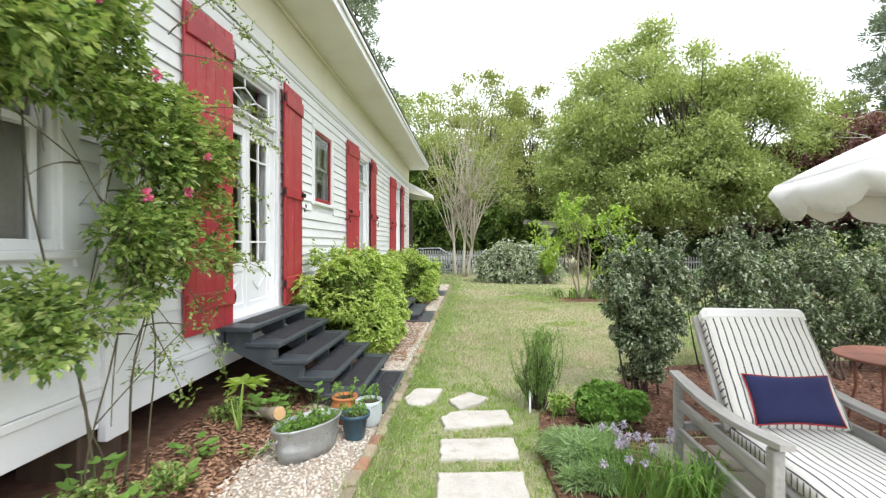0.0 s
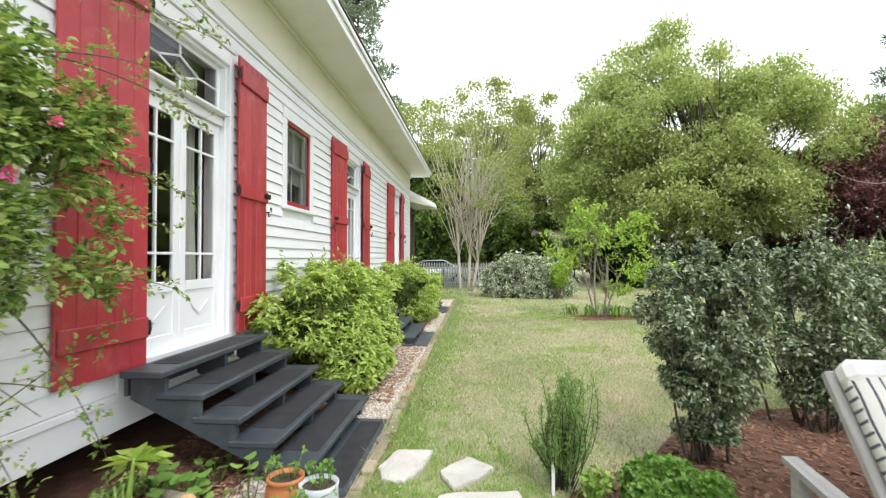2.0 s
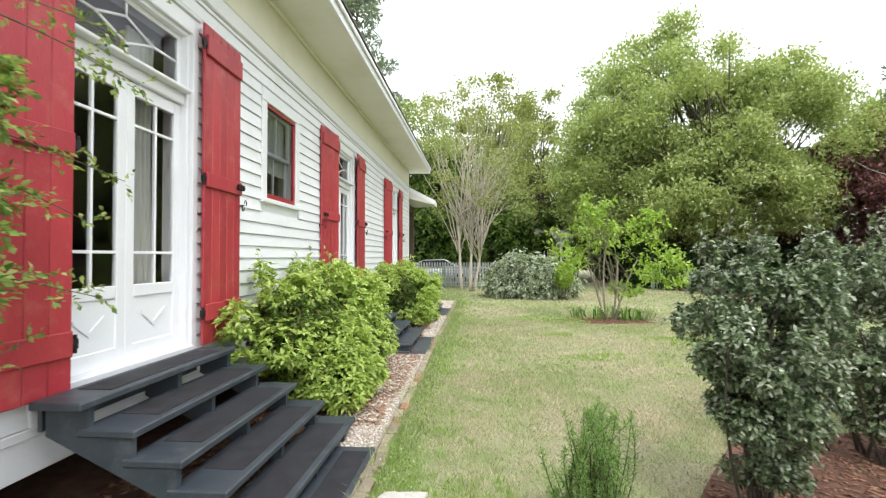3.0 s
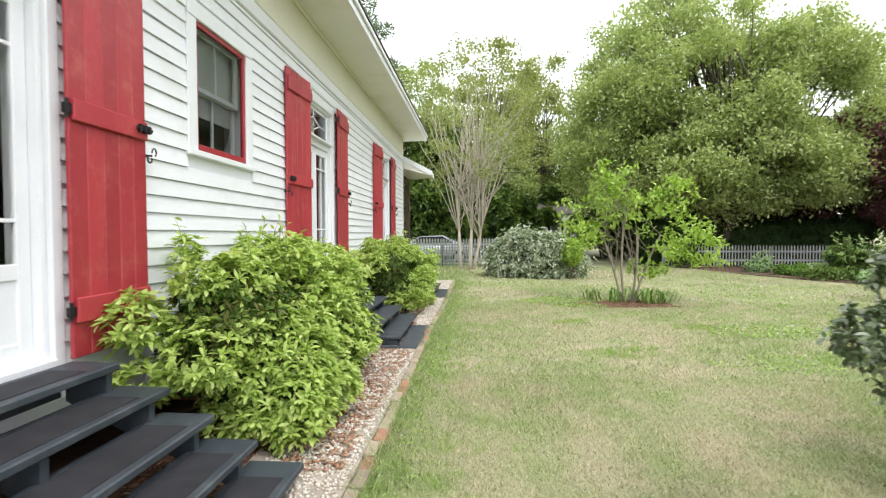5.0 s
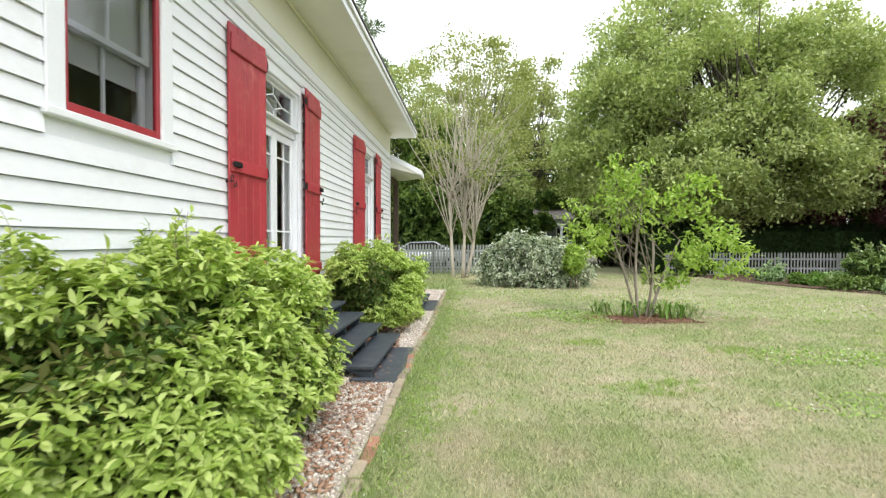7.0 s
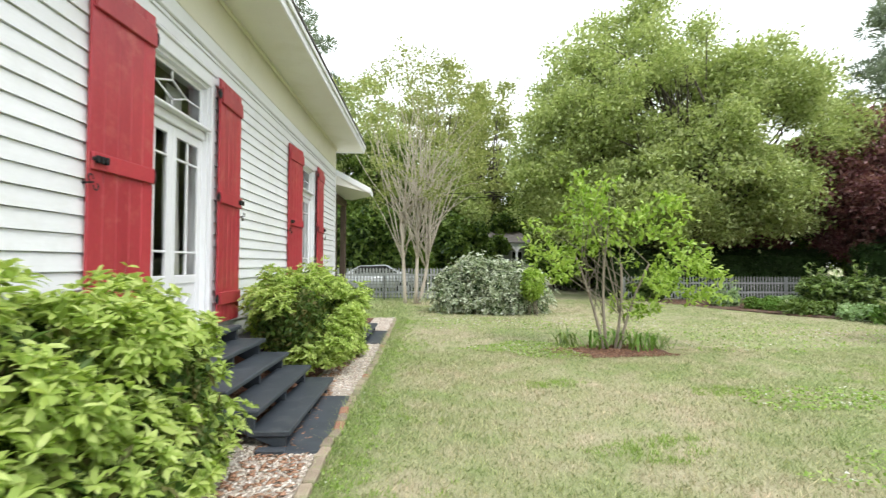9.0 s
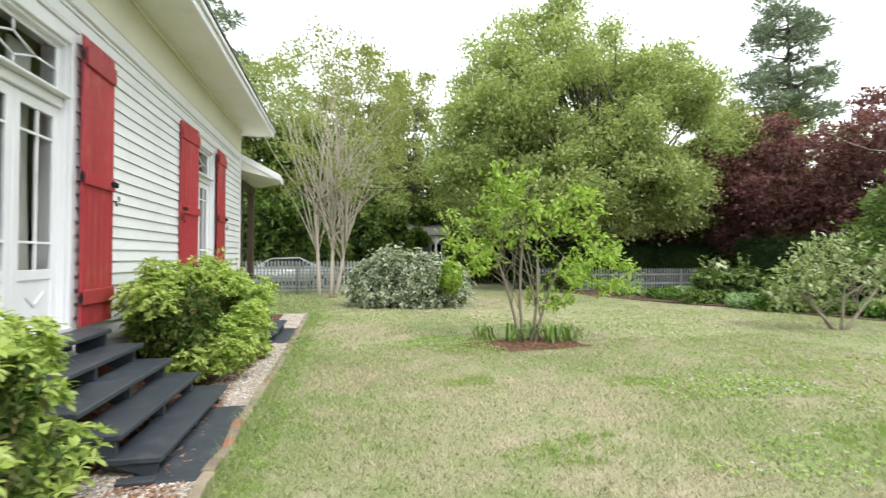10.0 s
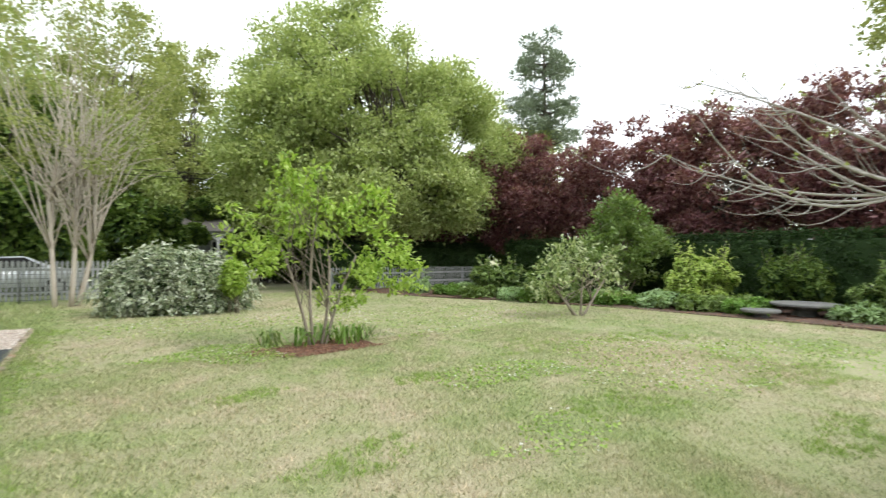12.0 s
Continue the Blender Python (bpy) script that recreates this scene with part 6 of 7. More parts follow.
for x, y, n, sz, h in ((-2.15, 3.2, 15, 0.075, 0.13), (-1.95, 4.0, 14, 0.09, 0.16), (-2.2, 4.15, 14, 0.08, 0.15), (-1.75, 3.25, 8, 0.06, 0.09), (-1.75, 3.95, 10, 0.06, 0.14), (-2.0, 2.7, 12, 0.07, 0.14), (-2.3, 2.4, 16, 0.07, 0.3), (-2.0, 2.2, 14, 0.07, 0.22), (-1.9, 4.35, 9, 0.06, 0.2)):
    leafy("bedding_plant", "low round-leaved plant growing in bark mulch", (x, y, 0.01), n, sz, h, M_HERB)


for x, y, h in ((-2.05, 2.62, 0.2), (-2.2, 2.25, 0.28), (-2.3, 3.95, 0.16)):
    shrub("weed_clump", "loose leafy green weeds in the bark mulch", "plant", (x, y, 0.01), lumps(0, 0, h * 0.6, 0.13, 0.15, h * 0.35, 9, 0.06), 70, (0.036, 0.022), 5, (M_ROSE, M_ROSE), 9, 0.6, 0.003, M_HERB, group="plants in the house bed", oval=True)


def fern_palm(at):
    t = thing("broad_leaf_plant", "single-stalked plant with a lobed lime-green leaf", "plant", at)
    s, l = Soup(), Soup()
    p = curve_between((0, 0, 0), (0.03, 0.02, 0.40), 0, 8, 0.02)
    s.tube(p, np.linspace(0.024, 0.009, 8), 8)
    for k in range(3):
        s.tube(curve_between((0.01 * k, -0.02 * k, 0), (0.05 - 0.05 * k, -0.03, 0.26), 0, 5, 0.05), np.linspace(0.017, 0.004, 5), 6)
    part("stalk", s.mesh("stalk", M_CLOVER, True), None, t)
    for k, a in enumerate(np.linspace(-2.3, 2.3, 12)):
        u = np.array([math.sin(a) * 0.75 + 0.2, math.cos(a) * 0.9, 0.12 + 0.1 * math.sin(k * 2.1)])
        l.leaves(np.array([[0.03, 0.02, 0.39]]), u[None], 0.20, 0.085, 0.15)
        l.leaves(np.array([[0.03, 0.02, 0.39]]) + u[None] * 0.07, (u + RNG.normal(size=3) * 0.25)[None], 0.14, 0.06, 0.15)
    part("leaf", l.mesh("leaf", M_MAGNOLIA), None, t)


fern_palm((-2.08, 3.72, 0.01))

# cut log and sticks
log = thing("cut_log", "short cut branch log with pale sawn face on mulch", "log", (-1.86, 3.86, 0.07), turn=-38)
s = Soup()
s.tube([(-0.22, 0, 0.0), (-0.1, 0.01, 0.015), (0.03, 0, 0.04), (0.13, 0, 0.07)], [0.045, 0.05, 0.058, 0.062], 12)
part("wood", s.mesh("wood", M_BARK, True), None, log)
bm = bmesh.new()
bmesh.ops.create_cone(bm, cap_ends=True, segments=14, radius1=0.056, radius2=0.056, depth=0.006, matrix=Matrix.Translation((0.132, 0, 0.071)) @ Euler((0, radians(73), 0)).to_matrix().to_4x4())
part("sawn_face", bm, M_CUTWOOD, log, "pale orange sawn face")
for a, e in (((-0.3, -0.05, -0.05), (0.0, 0.1, 0.02)), ((-0.45, 0.05, -0.05), (-0.05, -0.08, 0.03)), ((-0.4, -0.18, -0.05), (-0.08, -0.02, 0.0))):
    s = Soup()
    s.tube(curve_between(a, e, 0.08, 6, 0.05), np.linspace(0.014, 0.009, 6), 6)
    part("stick", s.mesh("stick", M_BARK, True), None, log)

# ---------------------------------------------------------------- tub and pots
tub = thing("zinc_tub", "oval galvanised tub planted with leafy herbs on gravel", "planter", (-1.35, 3.30, 0.02), turn=58)
bm = bmesh.new()
rings = []
for r, zz in ((0.235, 0), (0.25, 0.06), (0.262, 0.10), (0.258, 0.105), (0.275, 0.17), (0.29, 0.225), (0.302, 0.235), (0.302, 0.247), (0.285, 0.247), (0.27, 0.19)):
    rings.append([bm.verts.new((r * math.cos(a), r * 0.52 * math.sin(a), zz)) for a in np.linspace(0, 2 * math.pi, 36, endpoint=False)])
for p, q in zip(rings, rings[1:]):
    for k in range(36):
        bm.faces.new((p[k], p[(k + 1) % 36], q[(k + 1) % 36], q[k]))
bm.faces.new(rings[0][::-1])
part("tub_wall", bm, M_ZINC, tub, smooth=True)
part("soil", prism([(0.27 * math.cos(a), 0.27 * 0.52 * math.sin(a)) for a in np.linspace(0, 2 * math.pi, 24, endpoint=False)], 0.15, 0.195), M_EARTH, tub)
for sx in (-1, 1):
    s = Soup()
    a = np.linspace(0, math.pi, 9)
    s.tube(np.stack([sx * (0.30 + 0.02 * np.sin(a)), 0.05 * np.cos(a), 0.20 + 0 * a - 0.03 * np.sin(a)], 1), np.full(9, 0.006), 6)
    part("handle", s.mesh("handle", M_ZINC, True), None, tub)
s = Soup()
for k in range(130):
    a, r = RNG.uniform(0, 6.28), math.sqrt(RNG.random())
    p0 = np.array([0.24 * r * math.cos(a), 0.12 * r * math.sin(a), 0.19])
    m = 7
    up = p0 + np.array([RNG.normal() * 0.03, RNG.normal() * 0.03, RNG.uniform(0.01, 0.085)])
    s.leaves(np.repeat(up[None], m, 0), sphere_dirs(m) + np.array([0, 0, 0.35]), 0.030, 0.017)
    s.tube([p0, up], [0.002, 0.001], 4)
part("herb_growth", s.mesh("herb_growth", M_HERB), None, tub, "leafy green herbs")


def pot(label, at, profile, mat, leaf_h, n, hole=False):
    t = thing("flower_pot", label, "flower pot", at, "pots beside the steps")
    part("pot_wall", lathe(profile, 28), mat, t, smooth=True)
    rin, zin = profile[-1][0], profile[-1][1]
    bm = bmesh.new()
    bmesh.ops.create_cone(bm, cap_ends=True, segments=20, radius1=rin, radius2=rin, depth=0.012, matrix=Matrix.Translation((0, 0, zin + 0.007)))
    part("soil", bm, M_EARTH, t)
    if hole:
        bm = bmesh.new()
        bmesh.ops.create_cone(bm, cap_ends=True, segments=16, radius1=0.032, radius2=0.032, depth=0.012, matrix=Matrix.Translation((-0.03, -0.117, 0.11)) @ Euler((radians(90), 0, radians(-14))).to_matrix().to_4x4())
        part("pocket", bm, M_EARTH, t, "dark planting pocket")
    s = Soup()
    for k in range(n):
        p0 = np.array([RNG.normal() * rin * 0.5, RNG.normal() * rin * 0.5, zin])
        up = p0 + np.array([RNG.normal() * 0.04, RNG.normal() * 0.04, RNG.uniform(0.3, 1.0) * leaf_h])
        s.tube([p0, up], [0.003, 0.0015], 4)
        s.leaves(np.repeat(up[None], 6, 0), sphere_dirs(6) + np.array([0, 0, 0.3]), 0.034, 0.020)
    part("seedling_growth", s.mesh("seedling_growth", M_HERB), None, t)


pot("teal glazed pot with young seedlings on gravel", (-1.07, 3.60, 0.02), [(0.075, 0), (0.08, 0.01), (0.105, 0.17), (0.122, 0.175), (0.124, 0.205), (0.112, 0.205), (0.10, 0.17)], M_POTBLUE, 0.11, 22)
pot("pale grey stoneware pot with a young plant", (-1.02, 3.90, 0.02), [(0.085, 0), (0.10, 0.02), (0.115, 0.10), (0.113, 0.18), (0.118, 0.215), (0.106, 0.215), (0.10, 0.18)], M_POTWHITE, 0.15, 16)
pot("round terracotta strawberry pot with side pockets", (-1.235, 3.93, 0.02), [(0.07, 0), (0.105, 0.04), (0.122, 0.11), (0.112, 0.18), (0.10, 0.205), (0.112, 0.215), (0.112, 0.235), (0.098, 0.235), (0.09, 0.20)], M_TERRA, 0.14, 12, True)
leafy("step_weed", "leafy weed growing up beside the steps", (-1.50, 4.0, 0.02), 6, 0.07, 0.36, M_HERB, 0.08)

# ---------------------------------------------------------------- lounger, cushion, pillow
ch = thing("sun_lounger", "weathered grey teak sun lounger with a raised back", "lounger", (1.77, 2.72, 0.03), turn=-2)
for sx in (-1, 1):
    part("leg", box((sx * 0.44 - 0.028, 0.58, 0), (sx * 0.44 + 0.028, 0.65, 0.57), 0.006), M_TEAK, ch)
    part("leg", box((sx * 0.44 - 0.028, -0.60, 0), (sx * 0.44 + 0.028, -0.53, 0.565), 0.006), M_TEAK, ch)
    bm = bmesh.new()
    rows = []
    for k in range(13):
        u = k / 12
        y = 0.70 - 1.36 * u
        zz = 0.585 - 0.05 * math.sin(u * math.pi) + 0.004 * u
        wd = 0.034 + 0.012 * math.sin(u * math.pi)
        rows.append([bm.verts.new((sx * 0.44 + dx, y, zz + dz)) for dx, dz in ((-wd, 0), (wd, 0), (wd, 0.03), (-wd, 0.03))])
    for a, b in zip(rows, rows[1:]):
        for k in range(4):
            bm.faces.new((a[k], a[(k + 1) % 4], b[(k + 1) % 4], b[k]))
    bm.faces.new(rows[0])
    bm.faces.new(rows[-1][::-1])
    part("armrest", bm, M_TEAK, ch)
    for zz in (0.40, 0.20):
        part("side_rail", box((sx * 0.44 - 0.015, -0.53, zz - 0.035), (sx * 0.44 + 0.015, 0.58, zz + 0.035), 0.005), M_TEAK, ch)
    part("seat_rail", box((sx * 0.34 - 0.02, -1.45, 0.27), (sx * 0.34 + 0.02, 0.62, 0.335), 0.006), M_TEAK, ch)
    part("leg", box((sx * 0.34 - 0.028, -1.42, 0), (sx * 0.34 + 0.028, -1.35, 0.27), 0.006), M_TEAK, ch)
for y in (-1.42, -0.56, 0.61):
    part("cross_rail", box((-0.41, y - 0.02, 0.21), (0.41, y + 0.02, 0.265), 0.005), M_TEAK, ch)
for k in range(13):
    y = -1.40 + k * 0.125
    part("slat", box((-0.32, y, 0.336), (0.32, y + 0.08, 0.354), 0.004), M_TEAK, ch)
back = part("back_frame", box((-0.36, 0, -0.04), (-0.31, 0.80, 0.0), 0.006), M_TEAK, ch)
back.location, back.rotation_euler = (0, 0.10, 0.40), (radians(53), 0, 0)
part("back_slat", box((0.31, 0, -0.04), (0.36, 0.80, 0.0), 0.006), M_TEAK, back)
for k in range(6):
    part("back_slat", box((-0.309, 0.04 + k * 0.125, -0.03), (0.309, 0.12 + k * 0.125, -0.012), 0.004), M_TEAK, back)


def cushion_slab(w, l, h, crown=0.02):
    bm = bmesh.new()
    nx, ny = 12, 24
    top, bot = [], []
    for i in range(nx + 1):
        for j in range(ny + 1):
            u, v = i / nx, j / ny
            e = min(u, 1 - u, 0.12) / 0.12
            g = min(v, 1 - v, 0.06) / 0.06
            soft = (1 - (1 - e) ** 3) * (1 - (1 - g) ** 3)
            zz = h * (0.72 + 0.28 * soft) + crown * math.sin(u * math.pi) * math.sin(v * math.pi) + 0.003 * math.sin(v * 25 + u * 4)
            top.append(bm.verts.new((-w / 2 + w * u, l * v, zz)))
            bot.append(bm.verts.new((-w / 2 + w * u, l * v, 0)))
    for i in range(nx):
        for j in range(ny):
            k = i * (ny + 1) + j
            bm.faces.new((top[k], top[k + ny + 1], top[k + ny + 2], top[k + 1]))
            bm.faces.new((bot[k], bot[k + 1], bot[k + ny + 2], bot[k + ny + 1]))
    edge = [i * (ny + 1) for i in range(nx + 1)] + [nx * (ny + 1) + j for j in range(1, ny + 1)] + [i * (ny + 1) + ny for i in range(nx - 1, -1, -1)] + [j for j in range(ny - 1, 0, -1)]
    side = []
    for a, b in zip(edge, edge[1:] + edge[:1]):
        side.append(bm.faces.new((bot[a], bot[b], top[b], top[a])))
    for f in side:
        f.material_index = 1 if abs(f.calc_center_median().x) > w / 2 - 0.01 else 0
    return bm


cu = thing("lounger_cushion", "white ticking-striped lounger cushion laid on the lounger", "cushion", (1.77, 2.72, 0.03), turn=-2)
seat = part("seat_pad", cushion_slab(0.66, 1.53, 0.085), M_TICK_X, cu, smooth=True)
seat.data.materials.append(M_TICK_Y)
seat.location = (0, -1.42, 0.357)
backp = part("back_pad", cushion_slab(0.66, 0.79, 0.085), M_TICK_X, cu, smooth=True)
backp.data.materials.append(M_TICK_Y)
backp.location, backp.rotation_euler = (0, 0.09, 0.415), (radians(53), 0, 0)
hood = part("head_flap", box((-0.338, 0.70, -0.02), (0.338, 0.81, 0.092), 0.03), M_CANVAS, cu, "plain white canvas head flap")
hood.location, hood.rotation_euler = (0, 0.09, 0.415), (radians(53), 0, 0)

pl = thing("pillow", "navy blue pillow with red piping leaning on the lounger", "pillow", (1.80, 2.74, 0.53), turn=-2)
bm = bmesh.new()
nx, ny = 16, 10
g = {}
for sgn in (1, -1):
    for i in range(nx + 1):
        for j in range(ny + 1):
            u, v = i / nx * 2 - 1, j / ny * 2 - 1
            pinch = 1 - 0.06 * (1 - abs(u)) * abs(v) - 0.0
            th = 0.075 * ((1 - u ** 4) * (1 - v ** 4)) ** 0.55
            on_rim = abs(u) == 1 or abs(v) == 1
            key = (i, j, 0 if on_rim else sgn)
            if key not in g:
                g[key] = bm.verts.new((0.25 * u * (1 - 0.05 * (1 - v * v)), 0.155 * v * (1 - 0.06 * (1 - u * u)) * pinch, sgn * th))
    for i in range(nx):
        for j in range(ny):
            q = []
            for a, b in ((i, j), (i + 1, j), (i + 1, j + 1), (i, j + 1)):
                on_rim = a in (0, nx) or b in (0, ny)
                q.append(g[(a, b, 0 if on_rim else sgn)])
            try:
                bm.faces.new(q if sgn > 0 else q[::-1])
            except ValueError:
                pass
pc = part("pillow_cover", bm, M_NAVY, pl, smooth=True)
s = Soup()
loop = []
for u, v in [(x, -1) for x in np.linspace(-1, 1, 14)] + [(1, x) for x in np.linspace(-1, 1, 9)[1:]] + [(x, 1) for x in np.linspace(1, -1, 14)[1:]] + [(-1, x) for x in np.linspace(1, -1, 9)[1:]]:
    loop.append((0.25 * u * (1 - 0.05 * (1 - v * v)), 0.155 * v * (1 - 0.06 * (1 - u * u)) * (1 - 0.06 * (1 - abs(u)) * abs(v)), 0))
s.tube(loop, np.full(len(loop), 0.005), 6)
pp = part("piping", s.mesh("piping", M_PIPING, True), None, pc, "red piping")
pc.location, pc.rotation_euler = (0, 0.08, 0.10), (radians(57), 0, 0)

# ---------------------------------------------------------------- patio table and parasol
UX, UY = 3.42, 3.95
tb = thing("patio_table", "round rust-brown metal patio table", "table", (UX, UY, 0.03))
part("table_top", lathe([(0.02, 0.60), (0.47, 0.60), (0.48, 0.607), (0.48, 0.618), (0.47, 0.624), (0.02, 0.624)], 40), M_RUST, tb)
for a in (0.5, 2.07, 3.64, 5.21):
    s = Soup()
    s.tube([(0.40 * math.cos(a), 0.40 * math.sin(a), 0), (0.34 * math.cos(a), 0.34 * math.sin(a), 0.3), (0.36 * math.cos(a), 0.36 * math.sin(a), 0.6)], [0.012] * 3, 8)
    part("leg", s.mesh("leg", M_RUST, True), None, tb)
um = thing("parasol", "white canvas garden parasol with scalloped valance", "parasol", (2.92, 2.34, 0.03))
s = Soup()
s.tube([(0, 0, 0), (0, 0, 2.44)], [0.019, 0.019], 10)
part("pole", s.mesh("pole", M_WHITE, True), None, um)
part("base", lathe([(0.24, 0), (0.25, 0.02), (0.22, 0.06), (0.05, 0.10), (0.03, 0.26), (0.02, 0.26)], 28), M_IRON, um)
NR = 8
R = 1.3
bm = bmesh.new()
seg = 8
ringsn = 9
grid = []
for i in range(ringsn + 1):
    u = i / ringsn
    row = []
    for k in range(NR * seg):
        a = 2 * math.pi * k / (NR * seg) + 0.2
        f = abs(((k % seg) / seg) - 0.5) * 2
        r = R * u * (1 - 0.045 * (1 - f * f) * u)
        row.append(bm.verts.new((r * math.cos(a), r * math.sin(a), 2.45 - 0.53 * u ** 1.35 - 0.02 * (1 - f * f) * u)))
    grid.append(row)
for i in range(1, ringsn):
    for k in range(NR * seg):
        k2 = (k + 1) % (NR * seg)
        bm.faces.new((grid[i][k], grid[i][k2], grid[i + 1][k2], grid[i + 1][k]))
for k in range(NR * seg):
    bm.faces.new((grid[0][0], grid[1][k], grid[1][(k + 1) % (NR * seg)]))
bmesh.ops.delete(bm, geom=[v for v in bm.verts if not v.link_faces], context="VERTS")
can = part("canopy", bm, M_CANVAS, um, smooth=True)
so = can.modifiers.new("thickness", "SOLIDIFY")
so.thickness = 0.004
bm = bmesh.new()
n = 160
up, md, lo = [], [], []
for k in range(n):
    a = 2 * math.pi * k / n + 0.2
    f = abs(((k % 20) / 20) - 0.5) * 2
    r = R * (1 - 0.045 * (1 - f * f))
    z0 = 2.45 - 0.53 - 0.02 * (1 - f * f)
    sc = 0.13 + 0.075 * abs(math.sin(2 * math.pi * k / 20)) ** 0.7 + 0.006 * math.sin(k * 1.7)
    fl = 0.016 * math.sin(k * 0.9) + 0.010 * math.sin(k * 2.3) - 0.03
    up.append(bm.verts.new((r * math.cos(a), r * math.sin(a), z0 + 0.002)))
    md.append(bm.verts.new(((r + 0.022 - 0.5 * fl) * math.cos(a), (r + 0.022 - 0.5 * fl) * math.sin(a), z0 - 0.45 * sc)))
    lo.append(bm.verts.new(((r + fl) * math.cos(a), (r + fl) * math.sin(a), z0 - sc)))
for k in range(n):
    k2 = (k + 1) % n
    bm.faces.new((up[k], md[k], md[k2], up[k2]))
    bm.faces.new((md[k], lo[k], lo[k2], md[k2]))
val = part("valance", bm, M_CANVAS, um, "scalloped canvas valance", smooth=True)
so = val.modifiers.new("thickness", "SOLIDIFY")
so.thickness = 0.003
for k in range(NR):
    a = 2 * math.pi * k / NR + 0.2
    s = Soup()
    u = np.linspace(0.02, 1, 8)
    s.tube(np.stack([R * u * math.cos(a), R * u * math.sin(a), 2.43 - 0.53 * u ** 1.35], 1), np.full(8, 0.007), 6)
    part("rib", s.mesh("rib", M_WHITE, True), None, um)

# bench stones and slab table in the far border
def stone_table(at, r, h, label):
    t = thing("stone_table", label, "garden table", at)
    part("top", lathe([(r * 0.96, h - 0.07), (r, h - 0.05), (r, h - 0.015), (r * 0.97, h)], 30), M_OLDSTONE, t)
    part("foot", lathe([(r * 0.4, 0), (r * 0.3, h * 0.4), (r * 0.42, h - 0.07)], 20), M_OLDSTONE, t)


stone_table((14.6, 10.9, 0.03), 0.75, 0.32, "round grey stone garden table in the border")
stone_table((13.3, 11.4, 0.03), 0.42, 0.2, "low round grey stone seat beside the border")

# ---------------------------------------------------------------- fences
def picket_fence(x0, x1, y, h, label, half=0.04):
    t = thing("picket_fence", label, "fence", (0, y, 0))
    for zz in (0.3, h - 0.3):
        part("rail", box((x0, 0.012, zz - 0.04), (x1, 0.05, zz + 0.04), 0.004), M_PICKET, t)
    me = bpy.data.meshes.new("picket")
    bm = bmesh.new()
    prof = [(-half, 0.03), (half, 0.03), (half, h - 0.06), (0, h), (-half, h - 0.06)]
    a = [bm.verts.new((x, -0.011, zz)) for x, zz in prof]
    b = [bm.verts.new((x, 0.011, zz)) for x, zz in prof]
    bm.faces.new(a)
    bm.faces.new(b[::-1])
    for i in range(5):
        bm.faces.new((a[i], b[i], b[(i + 1) % 5], a[(i + 1) % 5]))
    bmesh.ops.recalc_face_normals(bm, faces=bm.faces[:])
    bm.to_mesh(me)
    bm.free()
    me.materials.append(M_PICKET)
    x = x0 + 0.06
    while x < x1:
        p = part("picket", me, None, t)
        p.location.x = x
        x += 0.135
    x = x0
    while x < x1 + 0.1:
        part("post", box((x - 0.05, 0.051, 0), (x + 0.05, 0.15, h - 0.05), 0.005), M_PICKET, t)
        x += 2.4


picket_fence(-9.0, 3.2, 26.2, 1.32, "weathered white picket fence at the end of the garden")
picket_fence(8.4, 16.5, 26.2, 1.0, "weathered white picket fence before a dark hedge", 0.026)
wf = thing("wire_fence", "low green wire mesh in front of the pickets", "fence", (0, 25.4, 0))
for k in range(7):
    s = Soup()
    s.tube([(-6, 0, 0.12 + k * 0.13), (0.2, 0, 0.12 + k * 0.13)], [0.006, 0.006], 5)
    part("wire", s.mesh("wire", M_WIRE), None, wf)
for x in (-6, -3.9, -1.8, 0.2):
    s = Soup()
    s.tube([(x, 0, 0), (x, 0, 1.0)], [0.02, 0.02], 6)
    part("post", s.mesh("post", M_WIRE), None, wf)


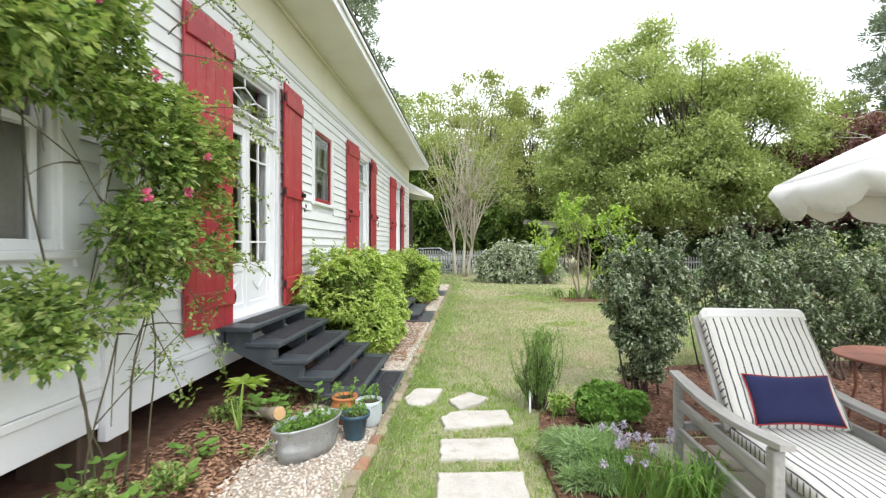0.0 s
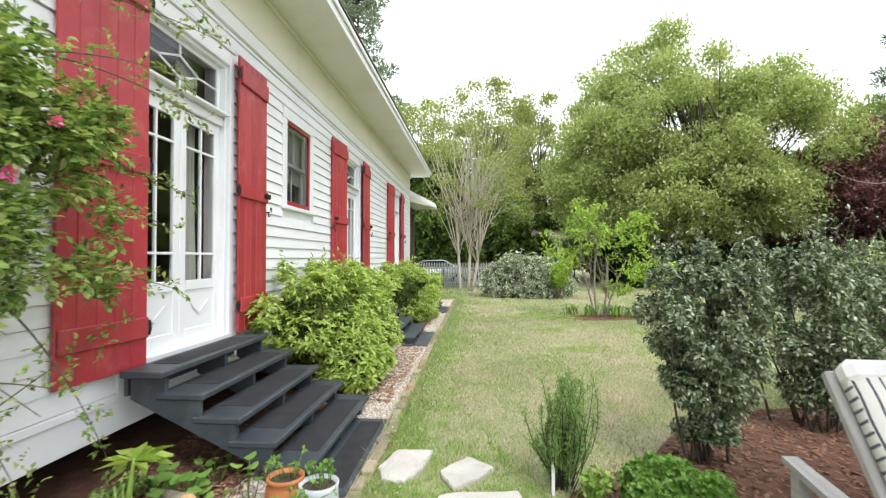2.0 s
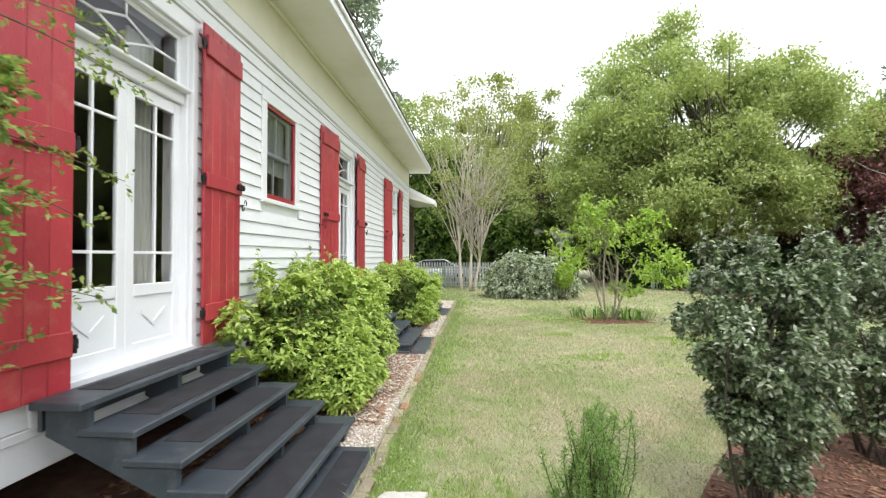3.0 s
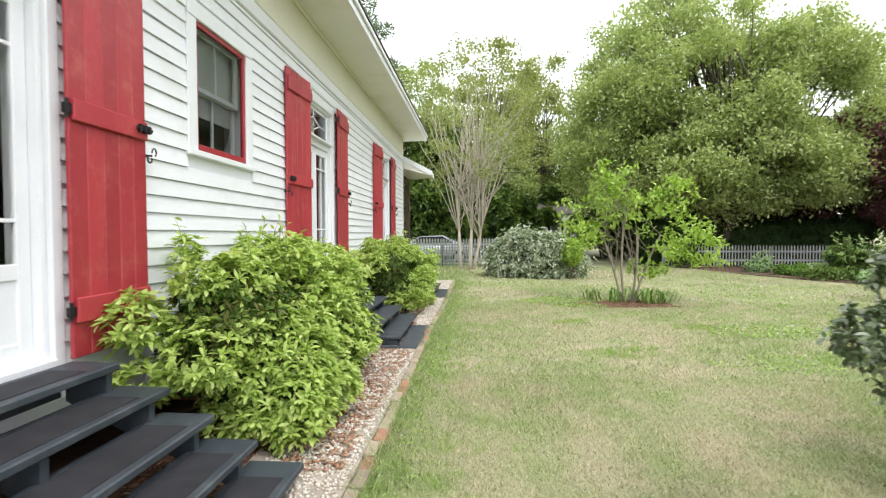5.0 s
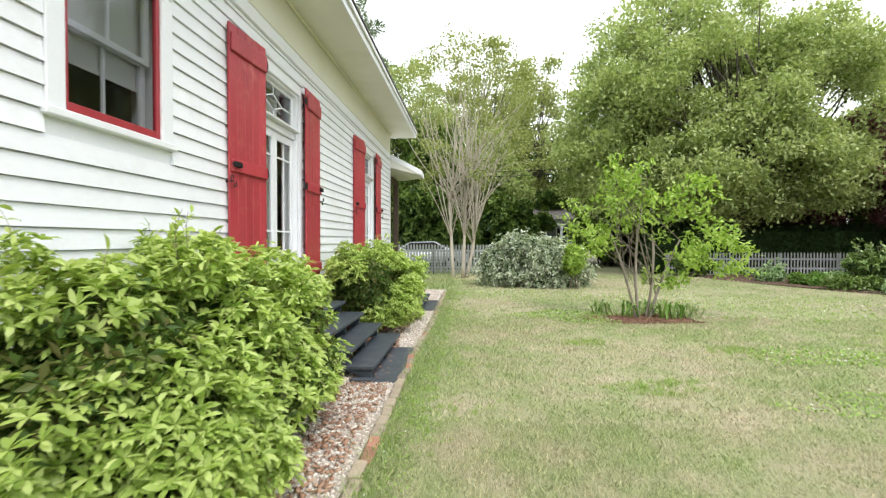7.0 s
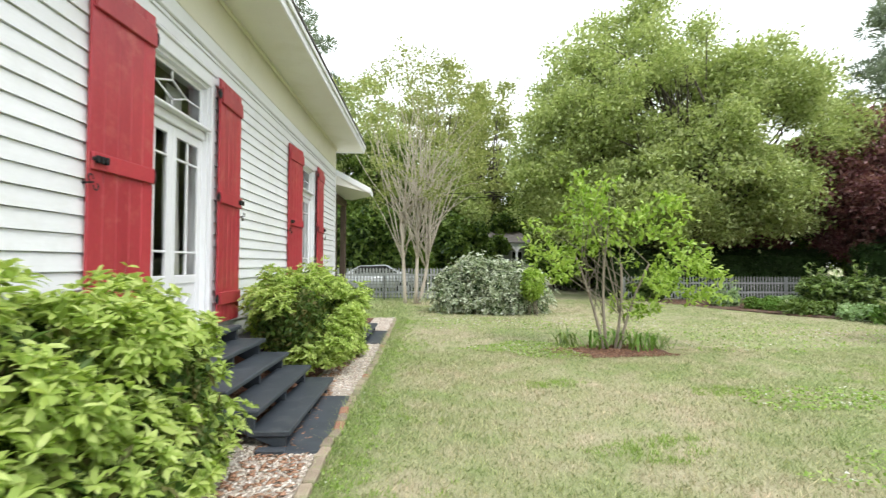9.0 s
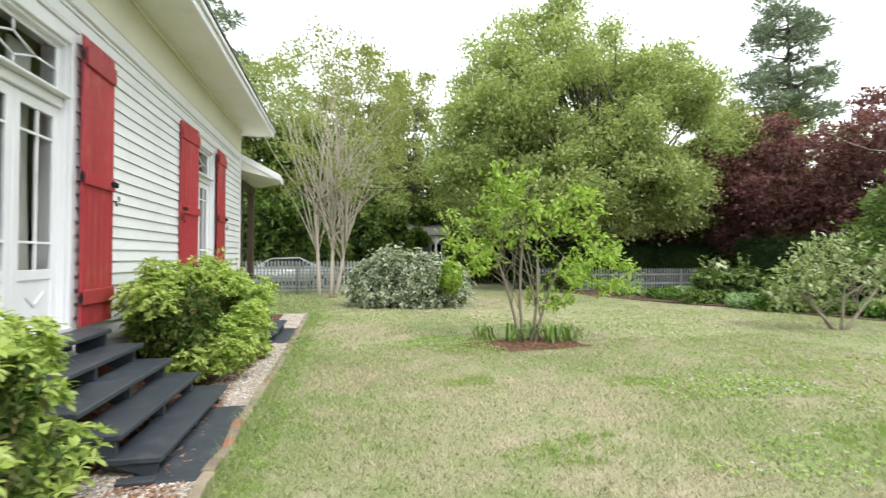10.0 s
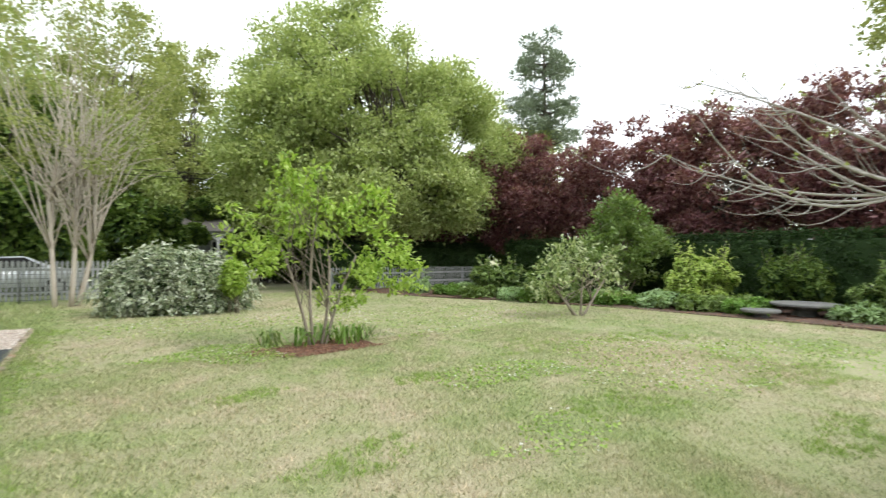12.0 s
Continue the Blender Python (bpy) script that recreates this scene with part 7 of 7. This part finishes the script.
# ---------------------------------------------------------------- beyond the fence
def car(at, turn):
    t = thing("parked_car", "silver car parked behind the picket fence", "car", at, turn=turn)
    bm = bmesh.new()
    prof = [(-2.15, 0.35), (-2.2, 0.75), (-2.0, 0.92), (-1.35, 0.98), (-0.75, 1.40), (0.55, 1.45), (1.25, 1.05), (2.05, 0.92), (2.2, 0.7), (2.18, 0.35)]
    lo = [bm.verts.new((x, -0.86, z)) for x, z in prof]
    hi = [bm.verts.new((x, 0.86, z)) for x, z in prof]
    bm.faces.new(lo)
    bm.faces.new(hi[::-1])
    for i in range(len(prof)):
        j = (i + 1) % len(prof)
        bm.faces.new((lo[i], hi[i], hi[j], lo[j]))
    for v in bm.verts:
        if v.co.z > 1.0:
            v.co.y *= 0.80
    bmesh.ops.bevel(bm, geom=bm.edges[:], offset=0.06, segments=2, affect="EDGES")
    body = part("body", bm, M_CARPAINT, t, smooth=True)
    for sy in (-1, 1):
        bm = bmesh.new()
        f = [bm.verts.new((x, sy * (0.80 if z < 1.1 else 0.715), z)) for x, z in ((-1.2, 1.02), (-0.7, 1.36), (0.5, 1.40), (1.05, 1.06))]
        g = [bm.verts.new((v.co.x, v.co.y + sy * 0.02, v.co.z)) for v in f]
        bm.faces.new(g)
        for i in range(4):
            bm.faces.new((f[i], f[(i + 1) % 4], g[(i + 1) % 4], g[i]))
        part("side_window", bm, M_TYRE, body)
    for x in (-1.35, 1.35):
        for sy in (-1, 1):
            bm = bmesh.new()
            bmesh.ops.create_cone(bm, cap_ends=True, segments=20, radius1=0.33, radius2=0.33, depth=0.22, matrix=Matrix.Translation((x, sy * 0.78, 0.33)) @ Euler((radians(90), 0, 0)).to_matrix().to_4x4())
            w = part("wheel", bm, M_TYRE, t)
            bm = bmesh.new()
            bmesh.ops.create_cone(bm, cap_ends=True, segments=16, radius1=0.2, radius2=0.2, depth=0.24, matrix=Matrix.Translation((x, sy * 0.78, 0.33)) @ Euler((radians(90), 0, 0)).to_matrix().to_4x4())
            part("rim", bm, M_ZINC, w)


car((-2.6, 29.2, 0), 8)

nb = thing("neighbour_house", "small pale house with dark roof and white porch posts", "house", (5.3, 38.0, 0))
part("wall", box((-1.5, 0, 0), (1.6, 3, 2.92), 0.02), M_PICKET, nb)
bm = bmesh.new()
v = [bm.verts.new(p) for p in ((-1.8, -1.2, 2.9), (1.9, -1.2, 2.9), (1.9, 4, 2.9), (-1.8, 4, 2.9), (-0.9, 1.4, 3.85), (1.0, 1.4, 3.85))]
for f in ((0, 1, 5, 4), (1, 2, 5), (2, 3, 4, 5), (3, 0, 4), (3, 2, 1, 0)):
    bm.faces.new([v[i] for i in f])
part("roof", bm, M_ROOF, nb)
for x in (-1.6, -0.75, 0.5, 1.5):
    part("post", box((x - 0.07, -1.05, 0), (x + 0.07, -0.9, 2.885), 0.01), M_WHITE, nb)
    bm = bmesh.new()
    for sx in (-1, 1):
        tri = [(x + sx * 0.075, 2.35), (x + sx * 0.075, 2.68), (x + sx * 0.40, 2.68)]
        a = [bm.verts.new((px, -1.0, pz)) for px, pz in tri]
        b = [bm.verts.new((px, -0.95, pz)) for px, pz in tri]
        bm.faces.new(a)
        bm.faces.new(b)
        for i in range(3):
            bm.faces.new((a[i], a[(i + 1) % 3], b[(i + 1) % 3], b[i]))
    part("bracket", bm, M_WHITE, nb)
part("porch_beam", box((-1.7, -1.06, 2.69), (1.8, -0.89, 2.88), 0.01), M_WHITE, nb)
for x in (-1.1, 0.3):
    win = part("window", box((x, -0.03, 1.1), (x + 0.8, -0.002, 2.4), 0.005), M_WHITE, nb)
    part("window_pane", box((x + 0.08, -0.04, 1.18), (x + 0.72, -0.031, 2.32), 0.002), M_TYRE, win)
for zz in (5.2, 5.45):
    s = Soup()
    s.tube(curve_between((-14, 33, zz), (16, 31, zz + 0.5), -0.02, 14, 0.0), np.full(14, 0.014), 4)
    tagged(part("power_cable", s.mesh("power_cable", M_TYRE), None), "black overhead cable strung across the trees", "cable", "overhead cables")

# ---------------------------------------------------------------- paving pieces and edging
path = tagged(new("stepping_path"), "pale limestone stepping slabs sunk in the lawn", "path", kind="structure")
for poly in SLABS:
    bm = bmesh.new()
    cx, cy = np.mean([p[0] for p in poly]), np.mean([p[1] for p in poly])
    fine = []
    for (x1, y1), (x2, y2) in zip(poly, poly[1:] + poly[:1]):
        for k in range(5):
            u = k / 5
            fine.append((x1 + (x2 - x1) * u + RNG.normal() * 0.007, y1 + (y2 - y1) * u + RNG.normal() * 0.007))
    lo = [bm.verts.new((x, y, -0.03)) for x, y in fine]
    md = [bm.verts.new((x, y, 0.022)) for x, y in fine]
    hi = [bm.verts.new((cx + (x - cx) * 0.965, cy + (y - cy) * 0.965, 0.032 + RNG.normal() * 0.002)) for x, y in fine]
    n = len(fine)
    for a, b in ((lo, md), (md, hi)):
        for i in range(n):
            bm.faces.new((a[i], a[(i + 1) % n], b[(i + 1) % n], b[i]))
    bm.faces.new(hi)
    part("slab", bm, M_SLAB, path)

y = 0.5
while y < 3.95:
    x = 1.22
    while x < 5.6:
        w, d = RNG.uniform(0.38, 0.62), 0.44
        if inside(PATIO, np.array([x + 0.02, x + w - 0.02]), np.array([y + d, y + d])).all() and x > 1.16:
            part("paver", box((x + 0.012, y + 0.012, -0.02), (x + w - 0.012, y + d - 0.012, 0.030 + RNG.normal() * 0.003), 0.012), M_PAVER, patio)
        x += w
    y += 0.45

edging = tagged(new("brick_edging"), "worn pale brick edging between gravel and lawn", "edging", kind="structure")
y = 1.2
while y < 18.9:
    L = 0.205
    red = RNG.random() < 0.14
    ob = part("brick", box((-0.042, -L / 2, -0.06), (0.042, L / 2, 0.045), 0.010), M_BRICKRED if red else M_BRICK, edging)
    ob.location = (-0.885 + RNG.normal() * 0.008 - 0.02 * math.sin(y * 0.8), y, RNG.normal() * 0.007)
    ob.rotation_euler = (RNG.normal() * 0.03, RNG.normal() * 0.05, RNG.normal() * 0.045)
    y += L + 0.006
